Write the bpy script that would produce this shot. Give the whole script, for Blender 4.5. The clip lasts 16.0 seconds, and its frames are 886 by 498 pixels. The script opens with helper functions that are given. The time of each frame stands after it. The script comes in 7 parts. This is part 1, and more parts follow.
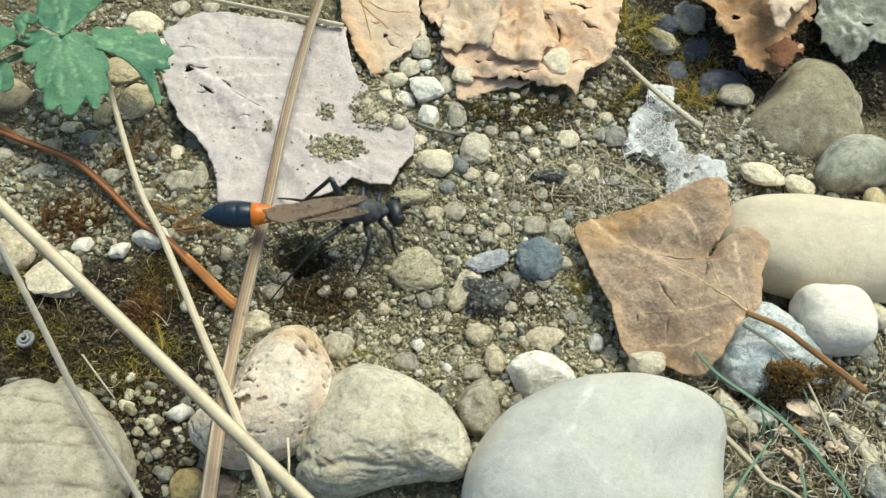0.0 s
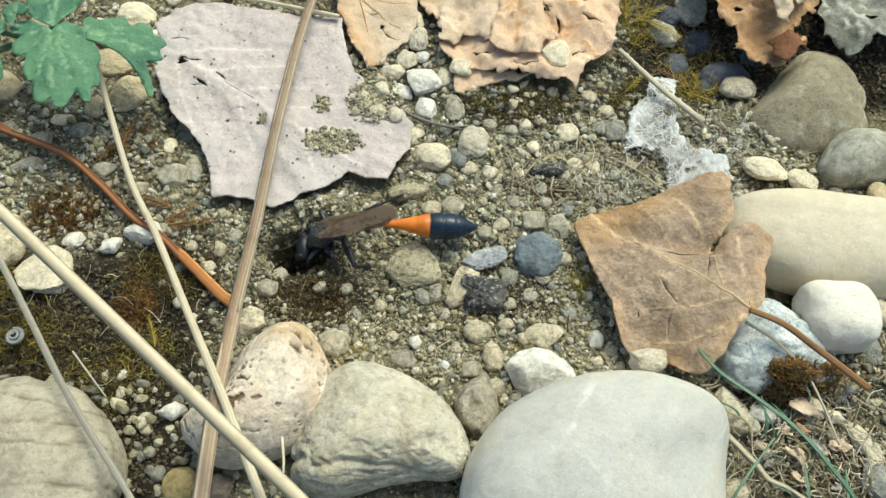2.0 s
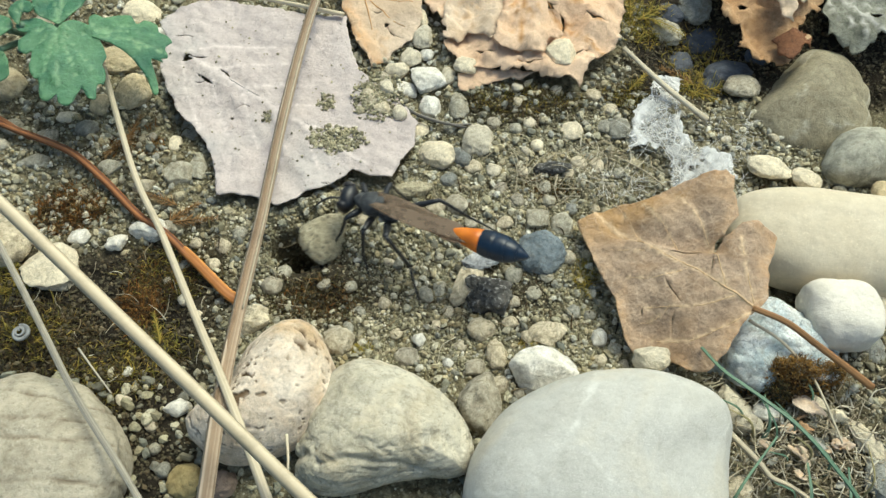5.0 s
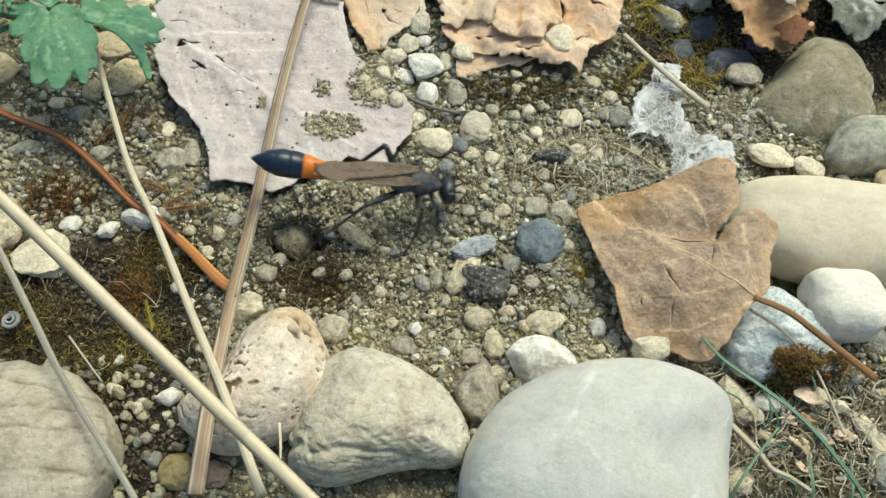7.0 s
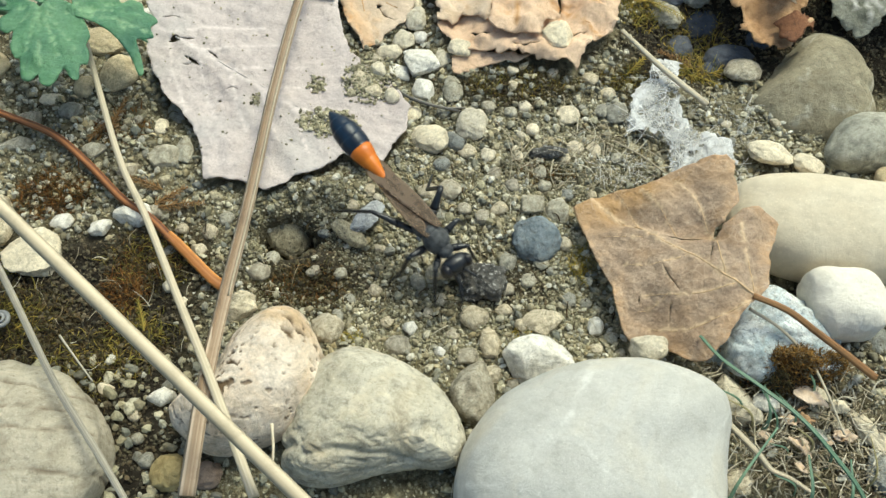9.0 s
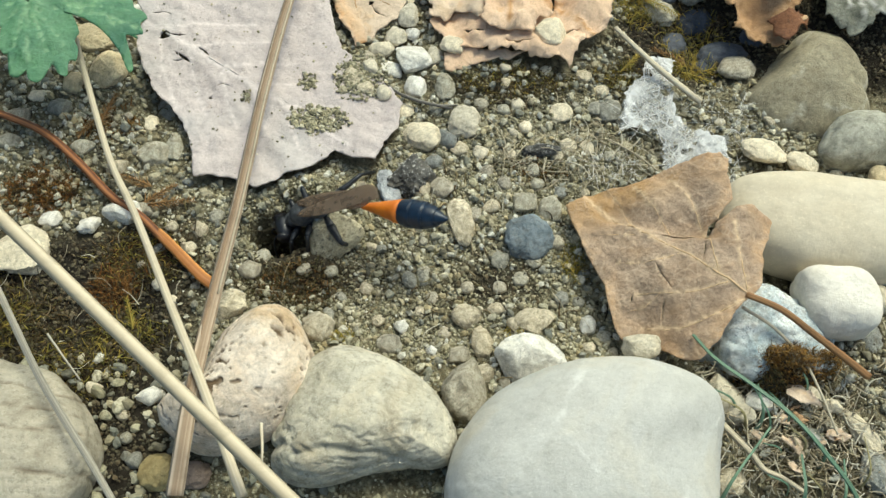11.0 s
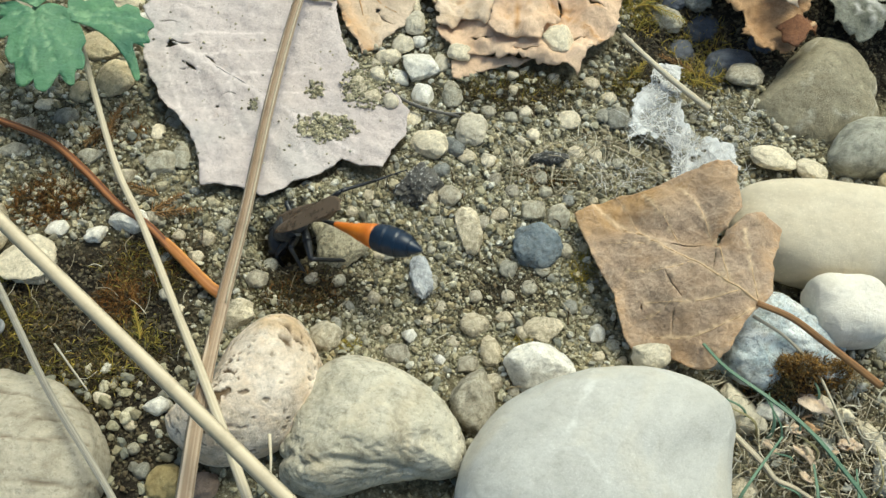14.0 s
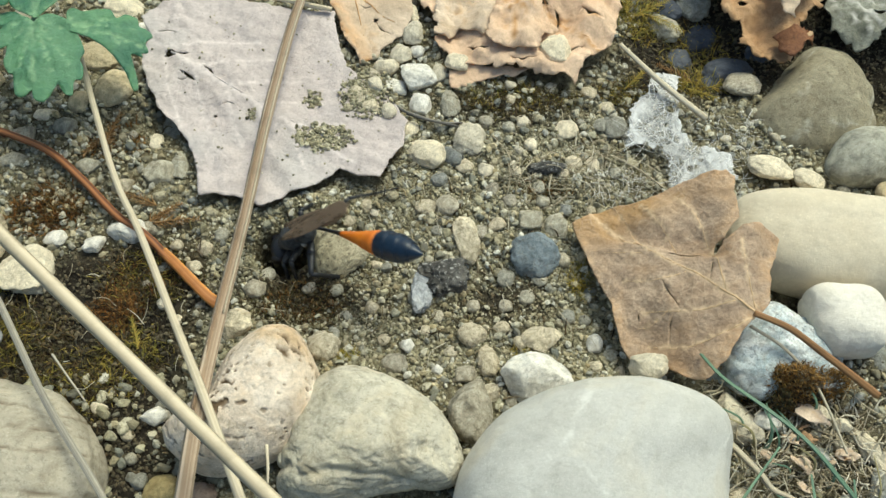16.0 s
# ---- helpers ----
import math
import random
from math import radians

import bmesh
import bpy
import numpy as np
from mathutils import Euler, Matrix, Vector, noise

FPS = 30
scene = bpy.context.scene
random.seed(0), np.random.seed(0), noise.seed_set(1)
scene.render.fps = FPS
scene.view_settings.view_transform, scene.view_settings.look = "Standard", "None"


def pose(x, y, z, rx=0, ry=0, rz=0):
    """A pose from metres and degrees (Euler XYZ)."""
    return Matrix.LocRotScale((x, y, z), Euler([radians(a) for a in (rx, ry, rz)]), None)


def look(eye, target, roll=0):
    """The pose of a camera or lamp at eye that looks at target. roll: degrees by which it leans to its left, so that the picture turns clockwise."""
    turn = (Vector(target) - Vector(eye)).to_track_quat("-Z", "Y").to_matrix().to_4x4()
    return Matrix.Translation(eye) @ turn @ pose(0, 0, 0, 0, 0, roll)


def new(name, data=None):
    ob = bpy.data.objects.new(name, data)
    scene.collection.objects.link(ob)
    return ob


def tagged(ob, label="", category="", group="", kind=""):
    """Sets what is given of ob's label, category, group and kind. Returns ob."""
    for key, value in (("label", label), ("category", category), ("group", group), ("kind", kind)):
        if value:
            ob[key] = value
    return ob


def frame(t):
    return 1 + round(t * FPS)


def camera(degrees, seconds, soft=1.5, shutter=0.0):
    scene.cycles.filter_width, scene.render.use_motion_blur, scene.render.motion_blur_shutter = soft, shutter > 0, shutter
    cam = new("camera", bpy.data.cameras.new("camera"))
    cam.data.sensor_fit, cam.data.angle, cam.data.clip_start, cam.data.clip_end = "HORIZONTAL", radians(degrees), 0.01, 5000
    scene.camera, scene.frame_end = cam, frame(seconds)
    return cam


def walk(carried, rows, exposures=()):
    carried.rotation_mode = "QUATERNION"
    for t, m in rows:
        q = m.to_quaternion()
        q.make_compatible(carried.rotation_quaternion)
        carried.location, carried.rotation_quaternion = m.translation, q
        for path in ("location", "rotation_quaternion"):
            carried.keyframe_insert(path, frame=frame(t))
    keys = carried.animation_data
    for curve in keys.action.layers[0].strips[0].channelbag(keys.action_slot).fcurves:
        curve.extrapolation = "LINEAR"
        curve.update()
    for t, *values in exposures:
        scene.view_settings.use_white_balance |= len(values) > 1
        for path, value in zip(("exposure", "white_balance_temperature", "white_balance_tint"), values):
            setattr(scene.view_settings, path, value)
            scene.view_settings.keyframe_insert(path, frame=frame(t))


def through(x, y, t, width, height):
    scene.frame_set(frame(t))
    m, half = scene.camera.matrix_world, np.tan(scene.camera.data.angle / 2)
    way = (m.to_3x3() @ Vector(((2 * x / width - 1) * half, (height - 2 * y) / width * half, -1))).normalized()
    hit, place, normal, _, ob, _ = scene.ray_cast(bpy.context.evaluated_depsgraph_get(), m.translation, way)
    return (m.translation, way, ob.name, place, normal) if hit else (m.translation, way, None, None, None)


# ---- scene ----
# A digger wasp closes its burrow on stony ground. Helpers below take millimetres.
cam = camera(54.0, 16.0, soft=1.45, shutter=0.4)
walk(cam, [
    (0.0, pose(-0.00000, -0.04449, 0.08732, 27.000, -0.000, -0.000)),
    (0.5, pose(0.00038, -0.04472, 0.08630, 26.870, -0.106, 0.001)),
    (1, pose(-0.00005, -0.04379, 0.08606, 26.665, -0.066, 0.028)),
    (1.5, pose(0.00044, -0.04434, 0.08655, 26.799, -0.054, 0.011)),
    (2, pose(-0.00015, -0.04365, 0.08594, 26.617, -0.244, -0.067)),
    (2.5, pose(0.00089, -0.04477, 0.08470, 26.641, -0.339, -0.003)),
    (3, pose(0.00077, -0.04388, 0.08544, 26.403, -0.297, -0.018)),
    (3.5, pose(-0.00112, -0.04210, 0.08682, 26.374, -0.042, -0.015)),
    (4, pose(-0.00091, -0.04261, 0.08653, 26.445, -0.098, -0.001)),
    (6.5, pose(0.00035, -0.04407, 0.08572, 26.214, -0.095, 0.310)),
    (7, pose(0.00012, -0.04382, 0.08457, 26.157, -0.186, 0.301)),
    (7.5, pose(0.00062, -0.04391, 0.08291, 26.092, -0.249, 0.273)),
    (8, pose(0.00041, -0.04378, 0.08380, 26.014, -0.156, 0.299)),
    (8.5, pose(0.00034, -0.04354, 0.08375, 26.054, -0.203, 0.272)),
    (11, pose(0.00079, -0.04319, 0.08301, 25.990, -0.582, 0.177)),
    (11.5, pose(0.00035, -0.04317, 0.08485, 26.043, -0.289, 0.264)),
    (12, pose(0.00014, -0.04262, 0.08439, 26.129, -0.359, 0.236)),
    (12.5, pose(-0.00045, -0.04212, 0.08403, 25.956, -0.472, 0.193)),
    (13, pose(0.00010, -0.04290, 0.08465, 26.339, -0.208, 0.154)),
    (13.5, pose(0.00056, -0.04293, 0.08380, 26.309, -0.246, 0.173)),
    (14, pose(0.00030, -0.04262, 0.08284, 26.278, -0.331, 0.162)),
    (14.5, pose(0.00033, -0.04249, 0.08446, 26.081, -0.202, 0.158)),
    (15, pose(0.00023, -0.04253, 0.08522, 26.187, -0.183, 0.166)),
    (15.5, pose(0.00009, -0.04181, 0.08531, 26.350, -0.184, 0.114)),
    (16, pose(0.00057, -0.04229, 0.08312, 26.658, -0.301, 0.135)),
], exposures=[(t, e, 6420, -7) for t, e in ((0.0, 0.65), (3.0, 0.66), (4.0, 0.64), (6.5, 0.56), (7.0, 0.57), (8.0, 0.66), (8.7, 0.65), (11.0, 0.58), (13.0, 0.56), (14.5, 0.55), (16.0, 0.54))])

# ---- light ----
MM = 0.001
SUN_HEIGHT, SUN_SIDE = radians(58), radians(35)
world = bpy.data.worlds.new("overcast_sky")
scene.world = world
world.use_nodes = True
sky = world.node_tree.nodes.new("ShaderNodeTexSky")
sky.sky_type, sky.sun_disc = "NISHITA", False
sky.sun_elevation, sky.sun_rotation = SUN_HEIGHT, SUN_SIDE
sky.dust_density, sky.air_density = 4.0, 1.0
backlight = world.node_tree.nodes["Background"]
backlight.inputs["Strength"].default_value = 0.105
world.node_tree.links.new(sky.outputs[0], backlight.inputs["Color"])
sun = new("sun", bpy.data.lights.new("sun", "SUN"))
sun.data.energy, sun.data.angle, sun.data.color = 1.75, radians(24), (1.0, 0.94, 0.84)
sun.matrix_world = look((0.25, 0.36, 0.7), (0, 0, 0))

# ---- materials ----


class Nodes:
    """A principled material whose inputs are fed by small node chains."""

    def __init__(self, name, rough=0.7, metal=0.0, gloss=0.5):
        self.mat = bpy.data.materials.new(name)
        self.mat.use_nodes = True
        self.tree = self.mat.node_tree
        self.bsdf = self.tree.nodes["Principled BSDF"]
        self.bsdf.inputs["Roughness"].default_value = rough
        self.bsdf.inputs["Metallic"].default_value = metal
        self.bsdf.inputs["Specular IOR Level"].default_value = gloss
        self.coord = self.tree.nodes.new("ShaderNodeTexCoord").outputs["Object"]

    def link(self, a, b):
        self.tree.links.new(a, b)

    def noise(self, scale, detail=4.0, rough=0.6, warp=0.0, coord=None):
        n = self.tree.nodes.new("ShaderNodeTexNoise")
        n.inputs["Scale"].default_value, n.inputs["Detail"].default_value = scale, detail
        n.inputs["Roughness"].default_value, n.inputs["Distortion"].default_value = rough, warp
        self.link(coord or self.coord, n.inputs["Vector"])
        return n.outputs["Fac"]

    def ramp(self, fac, *stops):
        n = self.tree.nodes.new("ShaderNodeValToRGB")
        e = n.color_ramp.elements
        while len(e) < len(stops):
            e.new(0.5)
        for el, (at, col) in zip(e, stops):
            el.position = at
            el.color = (*col, 1) if len(col) == 3 else col
        self.link(fac, n.inputs["Fac"])
        return n.outputs["Color"]

    def mix(self, fac, a, b, kind="MIX"):
        n = self.tree.nodes.new("ShaderNodeMix")
        n.data_type, n.blend_type = "RGBA", kind
        for sock, v in ((n.inputs[0], fac), (n.inputs[6], a), (n.inputs[7], b)):
            if isinstance(v, bpy.types.NodeSocket):
                self.link(v, sock)
            else:
                sock.default_value = v if isinstance(v, float) else (*v, 1)
        return n.outputs[2]

    def attribute(self, name):
        n = self.tree.nodes.new("ShaderNodeAttribute")
        n.attribute_name = name
        return n.outputs["Fac"]

    def random(self):
        return self.tree.nodes.new("ShaderNodeObjectInfo").outputs["Random"]

    def island(self):
        return self.tree.nodes.new("ShaderNodeNewGeometry").outputs["Random Per Island"]

    def colour(self, sock):
        self.link(sock, self.bsdf.inputs["Base Color"])

    def bump(self, fac, height, strength=0.6):
        n = self.tree.nodes.new("ShaderNodeBump")
        n.inputs["Distance"].default_value, n.inputs["Strength"].default_value = height, strength
        self.link(fac, n.inputs["Height"])
        old = self.bsdf.inputs["Normal"]
        if old.is_linked:
            self.link(old.links[0].from_socket, n.inputs["Normal"])
        self.link(n.outputs["Normal"], old)




def stone_material(name, light, dark, grain=1600, patch=260, vein=None, speck=None, rough=0.72, vary=0.0, pit=False, rust=None, stain=0.4, spots=0.55, relief=600, dirt=0.0, bump=1.0, vein_scale=75, core=None, warm=None, mottle=1.0):
    n = Nodes(name, rough, gloss=0.35)
    base = n.mix(n.ramp(n.noise(patch, 10, 0.7, 0.5), (0.36, (0, 0, 0)), (0.64, (1, 1, 1))), dark, light)
    fine = n.noise(grain, 8, 0.8)
    base = n.mix(n.ramp(fine, (0.38, (spots, spots, spots)), (0.47, (0, 0, 0))), base, tuple(v * 0.5 for v in dark))
    base = n.mix(n.ramp(n.noise(grain * 1.7, 4, 0.7), (0.58, (0, 0, 0)), (0.7, (0.5, 0.5, 0.5))), base, tuple(min(1, v * 1.25) for v in light))
    if vein:
        w = n.tree.nodes.new("ShaderNodeTexVoronoi")
        w.feature = "DISTANCE_TO_EDGE"
        w.inputs["Scale"].default_value = vein_scale
        warp = n.tree.nodes.new("ShaderNodeVectorMath")
        warp.operation = "ADD"
        push = n.tree.nodes.new("ShaderNodeVectorMath")
        push.operation = "SCALE"
        push.inputs["Scale"].default_value = 0.003
        c = n.tree.nodes.new("ShaderNodeTexNoise")
        c.inputs["Scale"].default_value = 400
        c.inputs["Detail"].default_value = 6
        n.link(n.coord, c.inputs["Vector"])
        n.link(c.outputs["Color"], push.inputs[0])
        n.link(n.coord, warp.inputs[0])
        n.link(push.outputs[0], warp.inputs[1])
        n.link(warp.outputs[0], w.inputs["Vector"])
        line = n.ramp(w.outputs["Distance"], (0.0, (0.7, 0.7, 0.7)), (0.03, (0, 0, 0)))
        line = n.mix(n.ramp(n.noise(260, 4, 0.7), (0.46, (0, 0, 0)), (0.6, (1, 1, 1))), (0, 0, 0), line)
        base = n.mix(line, base, vein)
    if speck:
        base = n.mix(n.ramp(n.noise(2400, 3, 0.6), (0.58, (0, 0, 0)), (0.64, (0.9, 0.9, 0.9))), base, speck)
    if rust:
        base = n.mix(n.ramp(n.noise(150, 8, 0.65, 1.0), (0.44, (0, 0, 0)), (0.62, (0.72, 0.72, 0.72))), base, rust)
    if core:
        far = n.tree.nodes.new("ShaderNodeVectorMath")
        far.operation = "LENGTH"
        n.link(n.coord, far.inputs[0])
        wavy = n.tree.nodes.new("ShaderNodeMath")
        wavy.operation, wavy.inputs[1].default_value = "MULTIPLY_ADD", 0.007
        n.link(n.noise(230, 6, 0.65, 0.8), wavy.inputs[0])
        n.link(far.outputs["Value"], wavy.inputs[2])
        base = n.mix(n.ramp(wavy.outputs[0], (0.0066, (0.75, 0.75, 0.75)), (0.0092, (0, 0, 0))), base, core)
    if warm:
        base = n.mix(n.ramp(n.noise(75, 5, 0.6, 0.6), (0.48, (0, 0, 0)), (0.66, (0.8, 0.8, 0.8))), base, warm)
    spot = n.ramp(n.noise(420, 8, 0.75, 1.0), (0.5, (0, 0, 0)), (0.7, (stain, stain, stain)))
    base = n.mix(spot, base, (0.20, 0.16, 0.095))
    blotch = n.ramp(n.noise(620, 8, 0.75, 0.6), (0.36, (1 - 0.28 * mottle, 1 - 0.29 * mottle, 1 - 0.31 * mottle)), (0.5, (1, 1, 1)), (0.64, (1 + 0.16 * mottle, 1 + 0.15 * mottle, 1 + 0.12 * mottle)))
    base = n.mix(1.0, base, blotch, "MULTIPLY")
    if dirt:
        base = n.mix(n.ramp(n.noise(1100, 8, 0.8, 0.5), (0.50, (0, 0, 0)), (0.60, (dirt, dirt, dirt))), base, (0.17, 0.14, 0.085))
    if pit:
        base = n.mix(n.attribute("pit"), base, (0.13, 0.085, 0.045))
    if vary:
        tone = n.ramp(n.random(), (0.0, (1 - 1.3 * vary, 1 - 1.2 * vary, 1 - vary)), (0.45, (1, 1, 1)), (0.7, (1 + 0.6 * vary, 1 + 0.45 * vary, 1 + 0.2 * vary)), (1.0, (1 + 1.3 * vary, 1 + 1.25 * vary, 1 + 1.15 * vary)))
        base = n.mix(1.0, base, tone, "MULTIPLY")
    n.colour(base)
    n.bump(n.noise(relief, 8, 0.7), 0.0006 * bump, 0.5)
    n.bump(fine, 0.0002 * bump, 0.5)
    return n.mat


STONE = {
    "pale grey": stone_material("pale_grey_stone", (0.575, 0.565, 0.52), (0.46, 0.45, 0.41), vein=(0.72, 0.71, 0.66), grain=3000, patch=90, stain=0.2, spots=0.2, bump=0.6, vein_scale=60, warm=(0.56, 0.51, 0.405), mottle=0.3),
    "earthy": stone_material("earthy_stone", (0.62, 0.56, 0.43), (0.43, 0.37, 0.26), vary=0.22, patch=700, grain=2600, relief=1500, stain=0.6, spots=0.8, dirt=0.6),
    "beige": stone_material("beige_stone", (0.60, 0.56, 0.455), (0.44, 0.40, 0.30), patch=200, stain=0.5, warm=(0.50, 0.40, 0.25)),
    "pitted": stone_material("pitted_stone", (0.76, 0.665, 0.55), (0.60, 0.47, 0.325), patch=260, pit=True, rust=(0.55, 0.375, 0.20), stain=0.45, relief=900, core=(0.82, 0.755, 0.69)),
    "ledged": stone_material("ledged_stone", (0.56, 0.505, 0.39), (0.39, 0.34, 0.25), patch=260, pit=True, stain=0.55, mottle=0.7),
    "smooth cream": stone_material("smooth_cream_stone", (0.655, 0.585, 0.45), (0.575, 0.495, 0.36), patch=120, stain=0.14, spots=0.1, bump=0.4, mottle=0.3),
    "smooth white": stone_material("smooth_white_stone", (0.78, 0.735, 0.645), (0.69, 0.64, 0.54), patch=300, stain=0.14, spots=0.12, bump=0.7, mottle=0.3),
    "mottled grey": stone_material("mottled_grey_stone", (0.50, 0.48, 0.39), (0.235, 0.23, 0.18), patch=520, grain=2200, stain=0.3, spots=0.5, bump=0.8, mottle=0.7),
    "olive": stone_material("olive_stone", (0.40, 0.355, 0.245), (0.25, 0.215, 0.14), vein=(0.64, 0.60, 0.49), grain=2400, patch=210, stain=0.5, dirt=0.25, vein_scale=62),
    "slate": stone_material("slate_stone", (0.40, 0.40, 0.36), (0.24, 0.245, 0.22), grain=2400, patch=500, relief=1200, vary=0.25, spots=0.7, dirt=0.6),
    "cream": stone_material("cream_stone", (0.75, 0.675, 0.52), (0.62, 0.545, 0.40), vary=0.16, patch=420, grain=2400, relief=800, stain=0.35, spots=0.45, dirt=0.35),
    "white": stone_material("white_stone", (0.84, 0.81, 0.74), (0.70, 0.66, 0.56), vary=0.08, patch=450, grain=2400, relief=900, stain=0.35, dirt=0.3),
    "marble": stone_material("marbled_stone", (0.90, 0.91, 0.89), (0.42, 0.51, 0.54), patch=300, vein=(0.10, 0.14, 0.16), vein_scale=230, grain=2200, relief=700, stain=0.5, spots=0.8, dirt=0.35, bump=1.6),
    "grey": stone_material("grey_stone", (0.47, 0.45, 0.37), (0.30, 0.28, 0.215), vary=0.22, patch=700, grain=2600, relief=1500, stain=0.6, spots=0.8, dirt=0.6),
    "blue": stone_material("blue_stone", (0.22, 0.26, 0.285), (0.12, 0.15, 0.17), vary=0.1, patch=800, grain=2600, relief=1500, spots=0.8, stain=0.3, dirt=0.25),
    "tan": stone_material("tan_stone", (0.66, 0.56, 0.37), (0.50, 0.40, 0.24), vary=0.15, patch=400, grain=2400, relief=1200, dirt=0.2),
    "ochre": stone_material("ochre_stone", (0.45, 0.36, 0.17), (0.35, 0.26, 0.11)),
    "pink": stone_material("pink_stone", (0.34, 0.25, 0.19), (0.25, 0.18, 0.13)),
    "navy": stone_material("dark_stone", (0.115, 0.128, 0.155), (0.065, 0.072, 0.09), vary=0.3),
    "sandy": stone_material("sandy_stone", (0.56, 0.50, 0.345), (0.39, 0.34, 0.22), grain=2600, patch=900, relief=1500, spots=0.8, speck=(0.12, 0.11, 0.08), dirt=0.6),
}


def soil_material():
    n = Nodes("soil", 0.95, gloss=0.15)
    sand = n.ramp(n.noise(900, 8, 0.8), (0.34, (0.05, 0.042, 0.025)), (0.5, (0.21, 0.18, 0.11)), (0.66, (0.46, 0.41, 0.265)))
    dark = n.ramp(n.noise(600, 8, 0.8), (0.3, (0.015, 0.013, 0.010)), (0.6, (0.045, 0.037, 0.026)), (0.8, (0.11, 0.088, 0.055)))
    # the humus attribute also carries the shade painted round the burrow
    n.colour(n.mix(n.attribute("humus"), sand, dark))
    n.bump(n.noise(1500, 8, 0.8), 0.0006, 0.9)
    return n.mat


def grain_material(name, *cols):
    n = Nodes(name, 0.8, gloss=0.25)
    step = 1.0 / (len(cols) - 1)
    base = n.ramp(n.island(), *[(i * step, c) for i, c in enumerate(cols)])
    n.colour(n.mix(n.ramp(n.noise(2200, 8, 0.8), (0.41, (0.6, 0.6, 0.6)), (0.54, (0, 0, 0))), base, (0.15, 0.135, 0.078)))
    n.bump(n.noise(2500, 6, 0.7), 0.0002, 0.5)
    return n.mat


def leaf_material(name, light, dark, vein, rough=0.75, spot=(0.2, 0.15, 0.1), shine=0.25, through=0.0, net_scale=1500, net_dark=0.2, fleck=None, quilt=0.00012, rim=None, pale_net=None, speckle=0.55, grime=1.0, zone=None):
    n = Nodes(name, rough, gloss=shine)
    base = n.mix(n.ramp(n.noise(140, 5, 0.6, 0.8), (0.35, (0, 0, 0)), (0.65, (1, 1, 1))), dark, light)
    base = n.mix(n.ramp(n.noise(1800, 4, 0.75), (0.38, (0.3 * grime, 0.3 * grime, 0.3 * grime)), (0.6, (0, 0, 0))), base, tuple(v * 0.7 for v in dark))
    base = n.mix(n.ramp(n.noise(420, 3, 0.5), (0.66, (0, 0, 0)), (0.76, (0.6 * grime, 0.6 * grime, 0.6 * grime))), base, spot)
    net = n.tree.nodes.new("ShaderNodeTexVoronoi")
    net.feature = "DISTANCE_TO_EDGE"
    net.inputs["Scale"].default_value = net_scale
    n.link(n.coord, net.inputs["Vector"])
    mesh_lines = n.ramp(net.outputs["Distance"], (0.0, (net_dark, net_dark, net_dark)), (0.12, (0, 0, 0)))
    base = n.mix(mesh_lines, base, tuple(v * 0.55 for v in dark))
    base = n.mix(n.ramp(n.noise(700, 8, 0.8), (0.36, (0.5 * grime, 0.5 * grime, 0.5 * grime)), (0.46, (0, 0, 0))), base, tuple(v * 0.6 for v in dark))
    crack = n.ramp(n.noise(300, 6, 0.6, 2.5), (0.485, (0, 0, 0)), (0.5, (0.55, 0.55, 0.55)), (0.515, (0, 0, 0)))
    crack = n.mix(n.ramp(n.noise(170, 2), (0.55, (0, 0, 0)), (0.66, (1, 1, 1))), (0, 0, 0), crack)
    base = n.mix(crack, base, tuple(v * 0.35 for v in dark))
    base = n.mix(n.ramp(n.noise(3000, 6, 0.8), (0.40, (speckle, speckle, speckle)), (0.50, (0, 0, 0))), base, tuple(v * 0.55 for v in dark))
    if fleck:
        base = n.mix(n.ramp(n.noise(520, 6, 0.7, 3.0), (0.675, (0, 0, 0)), (0.70, (0.8, 0.8, 0.8))), base, fleck)
        base = n.mix(n.ramp(n.noise(60, 3, 0.5), (0.56, (0, 0, 0)), (0.68, (0.5, 0.5, 0.5))), base, (0.47, 0.45, 0.43))
    if rim:
        warm = n.ramp(n.noise(110, 4, 0.6, 0.6), (0.56, (0, 0, 0)), (0.72, (0.5, 0.5, 0.5)))
        base = n.mix(warm, base, rim)
        edge = n.mix(n.ramp(n.noise(500, 5, 0.7), (0.40, (0, 0, 0)), (0.66, (0.6, 0.6, 0.6))), (0, 0, 0), n.attribute("rim"))
        base = n.mix(edge, base, tuple(min(1, v * 1.25) for v in rim))
    if zone:
        base = n.mix(n.mix(n.ramp(n.noise(350, 5, 0.7), (0.3, (0.3, 0.3, 0.3)), (0.65, (1, 1, 1))), (0, 0, 0), n.attribute("zone")), base, zone)
    if pale_net:
        w = n.tree.nodes.new("ShaderNodeTexVoronoi")
        w.feature = "DISTANCE_TO_EDGE"
        w.inputs["Scale"].default_value = 1150
        n.link(n.coord, w.inputs["Vector"])
        thin = n.ramp(w.outputs["Distance"], (0.0, (0.4, 0.4, 0.4)), (0.08, (0, 0, 0)))
        base = n.mix(n.mix(n.ramp(n.noise(300, 3), (0.42, (0, 0, 0)), (0.6, (1, 1, 1))), (0, 0, 0), thin), base, pale_net)
    base = n.mix(n.attribute("vein"), base, vein)
    n.colour(base)
    n.bump(n.noise(900, 8, 0.75), 0.0004, 0.5)
    n.bump(net.outputs["Distance"], quilt, 0.5)
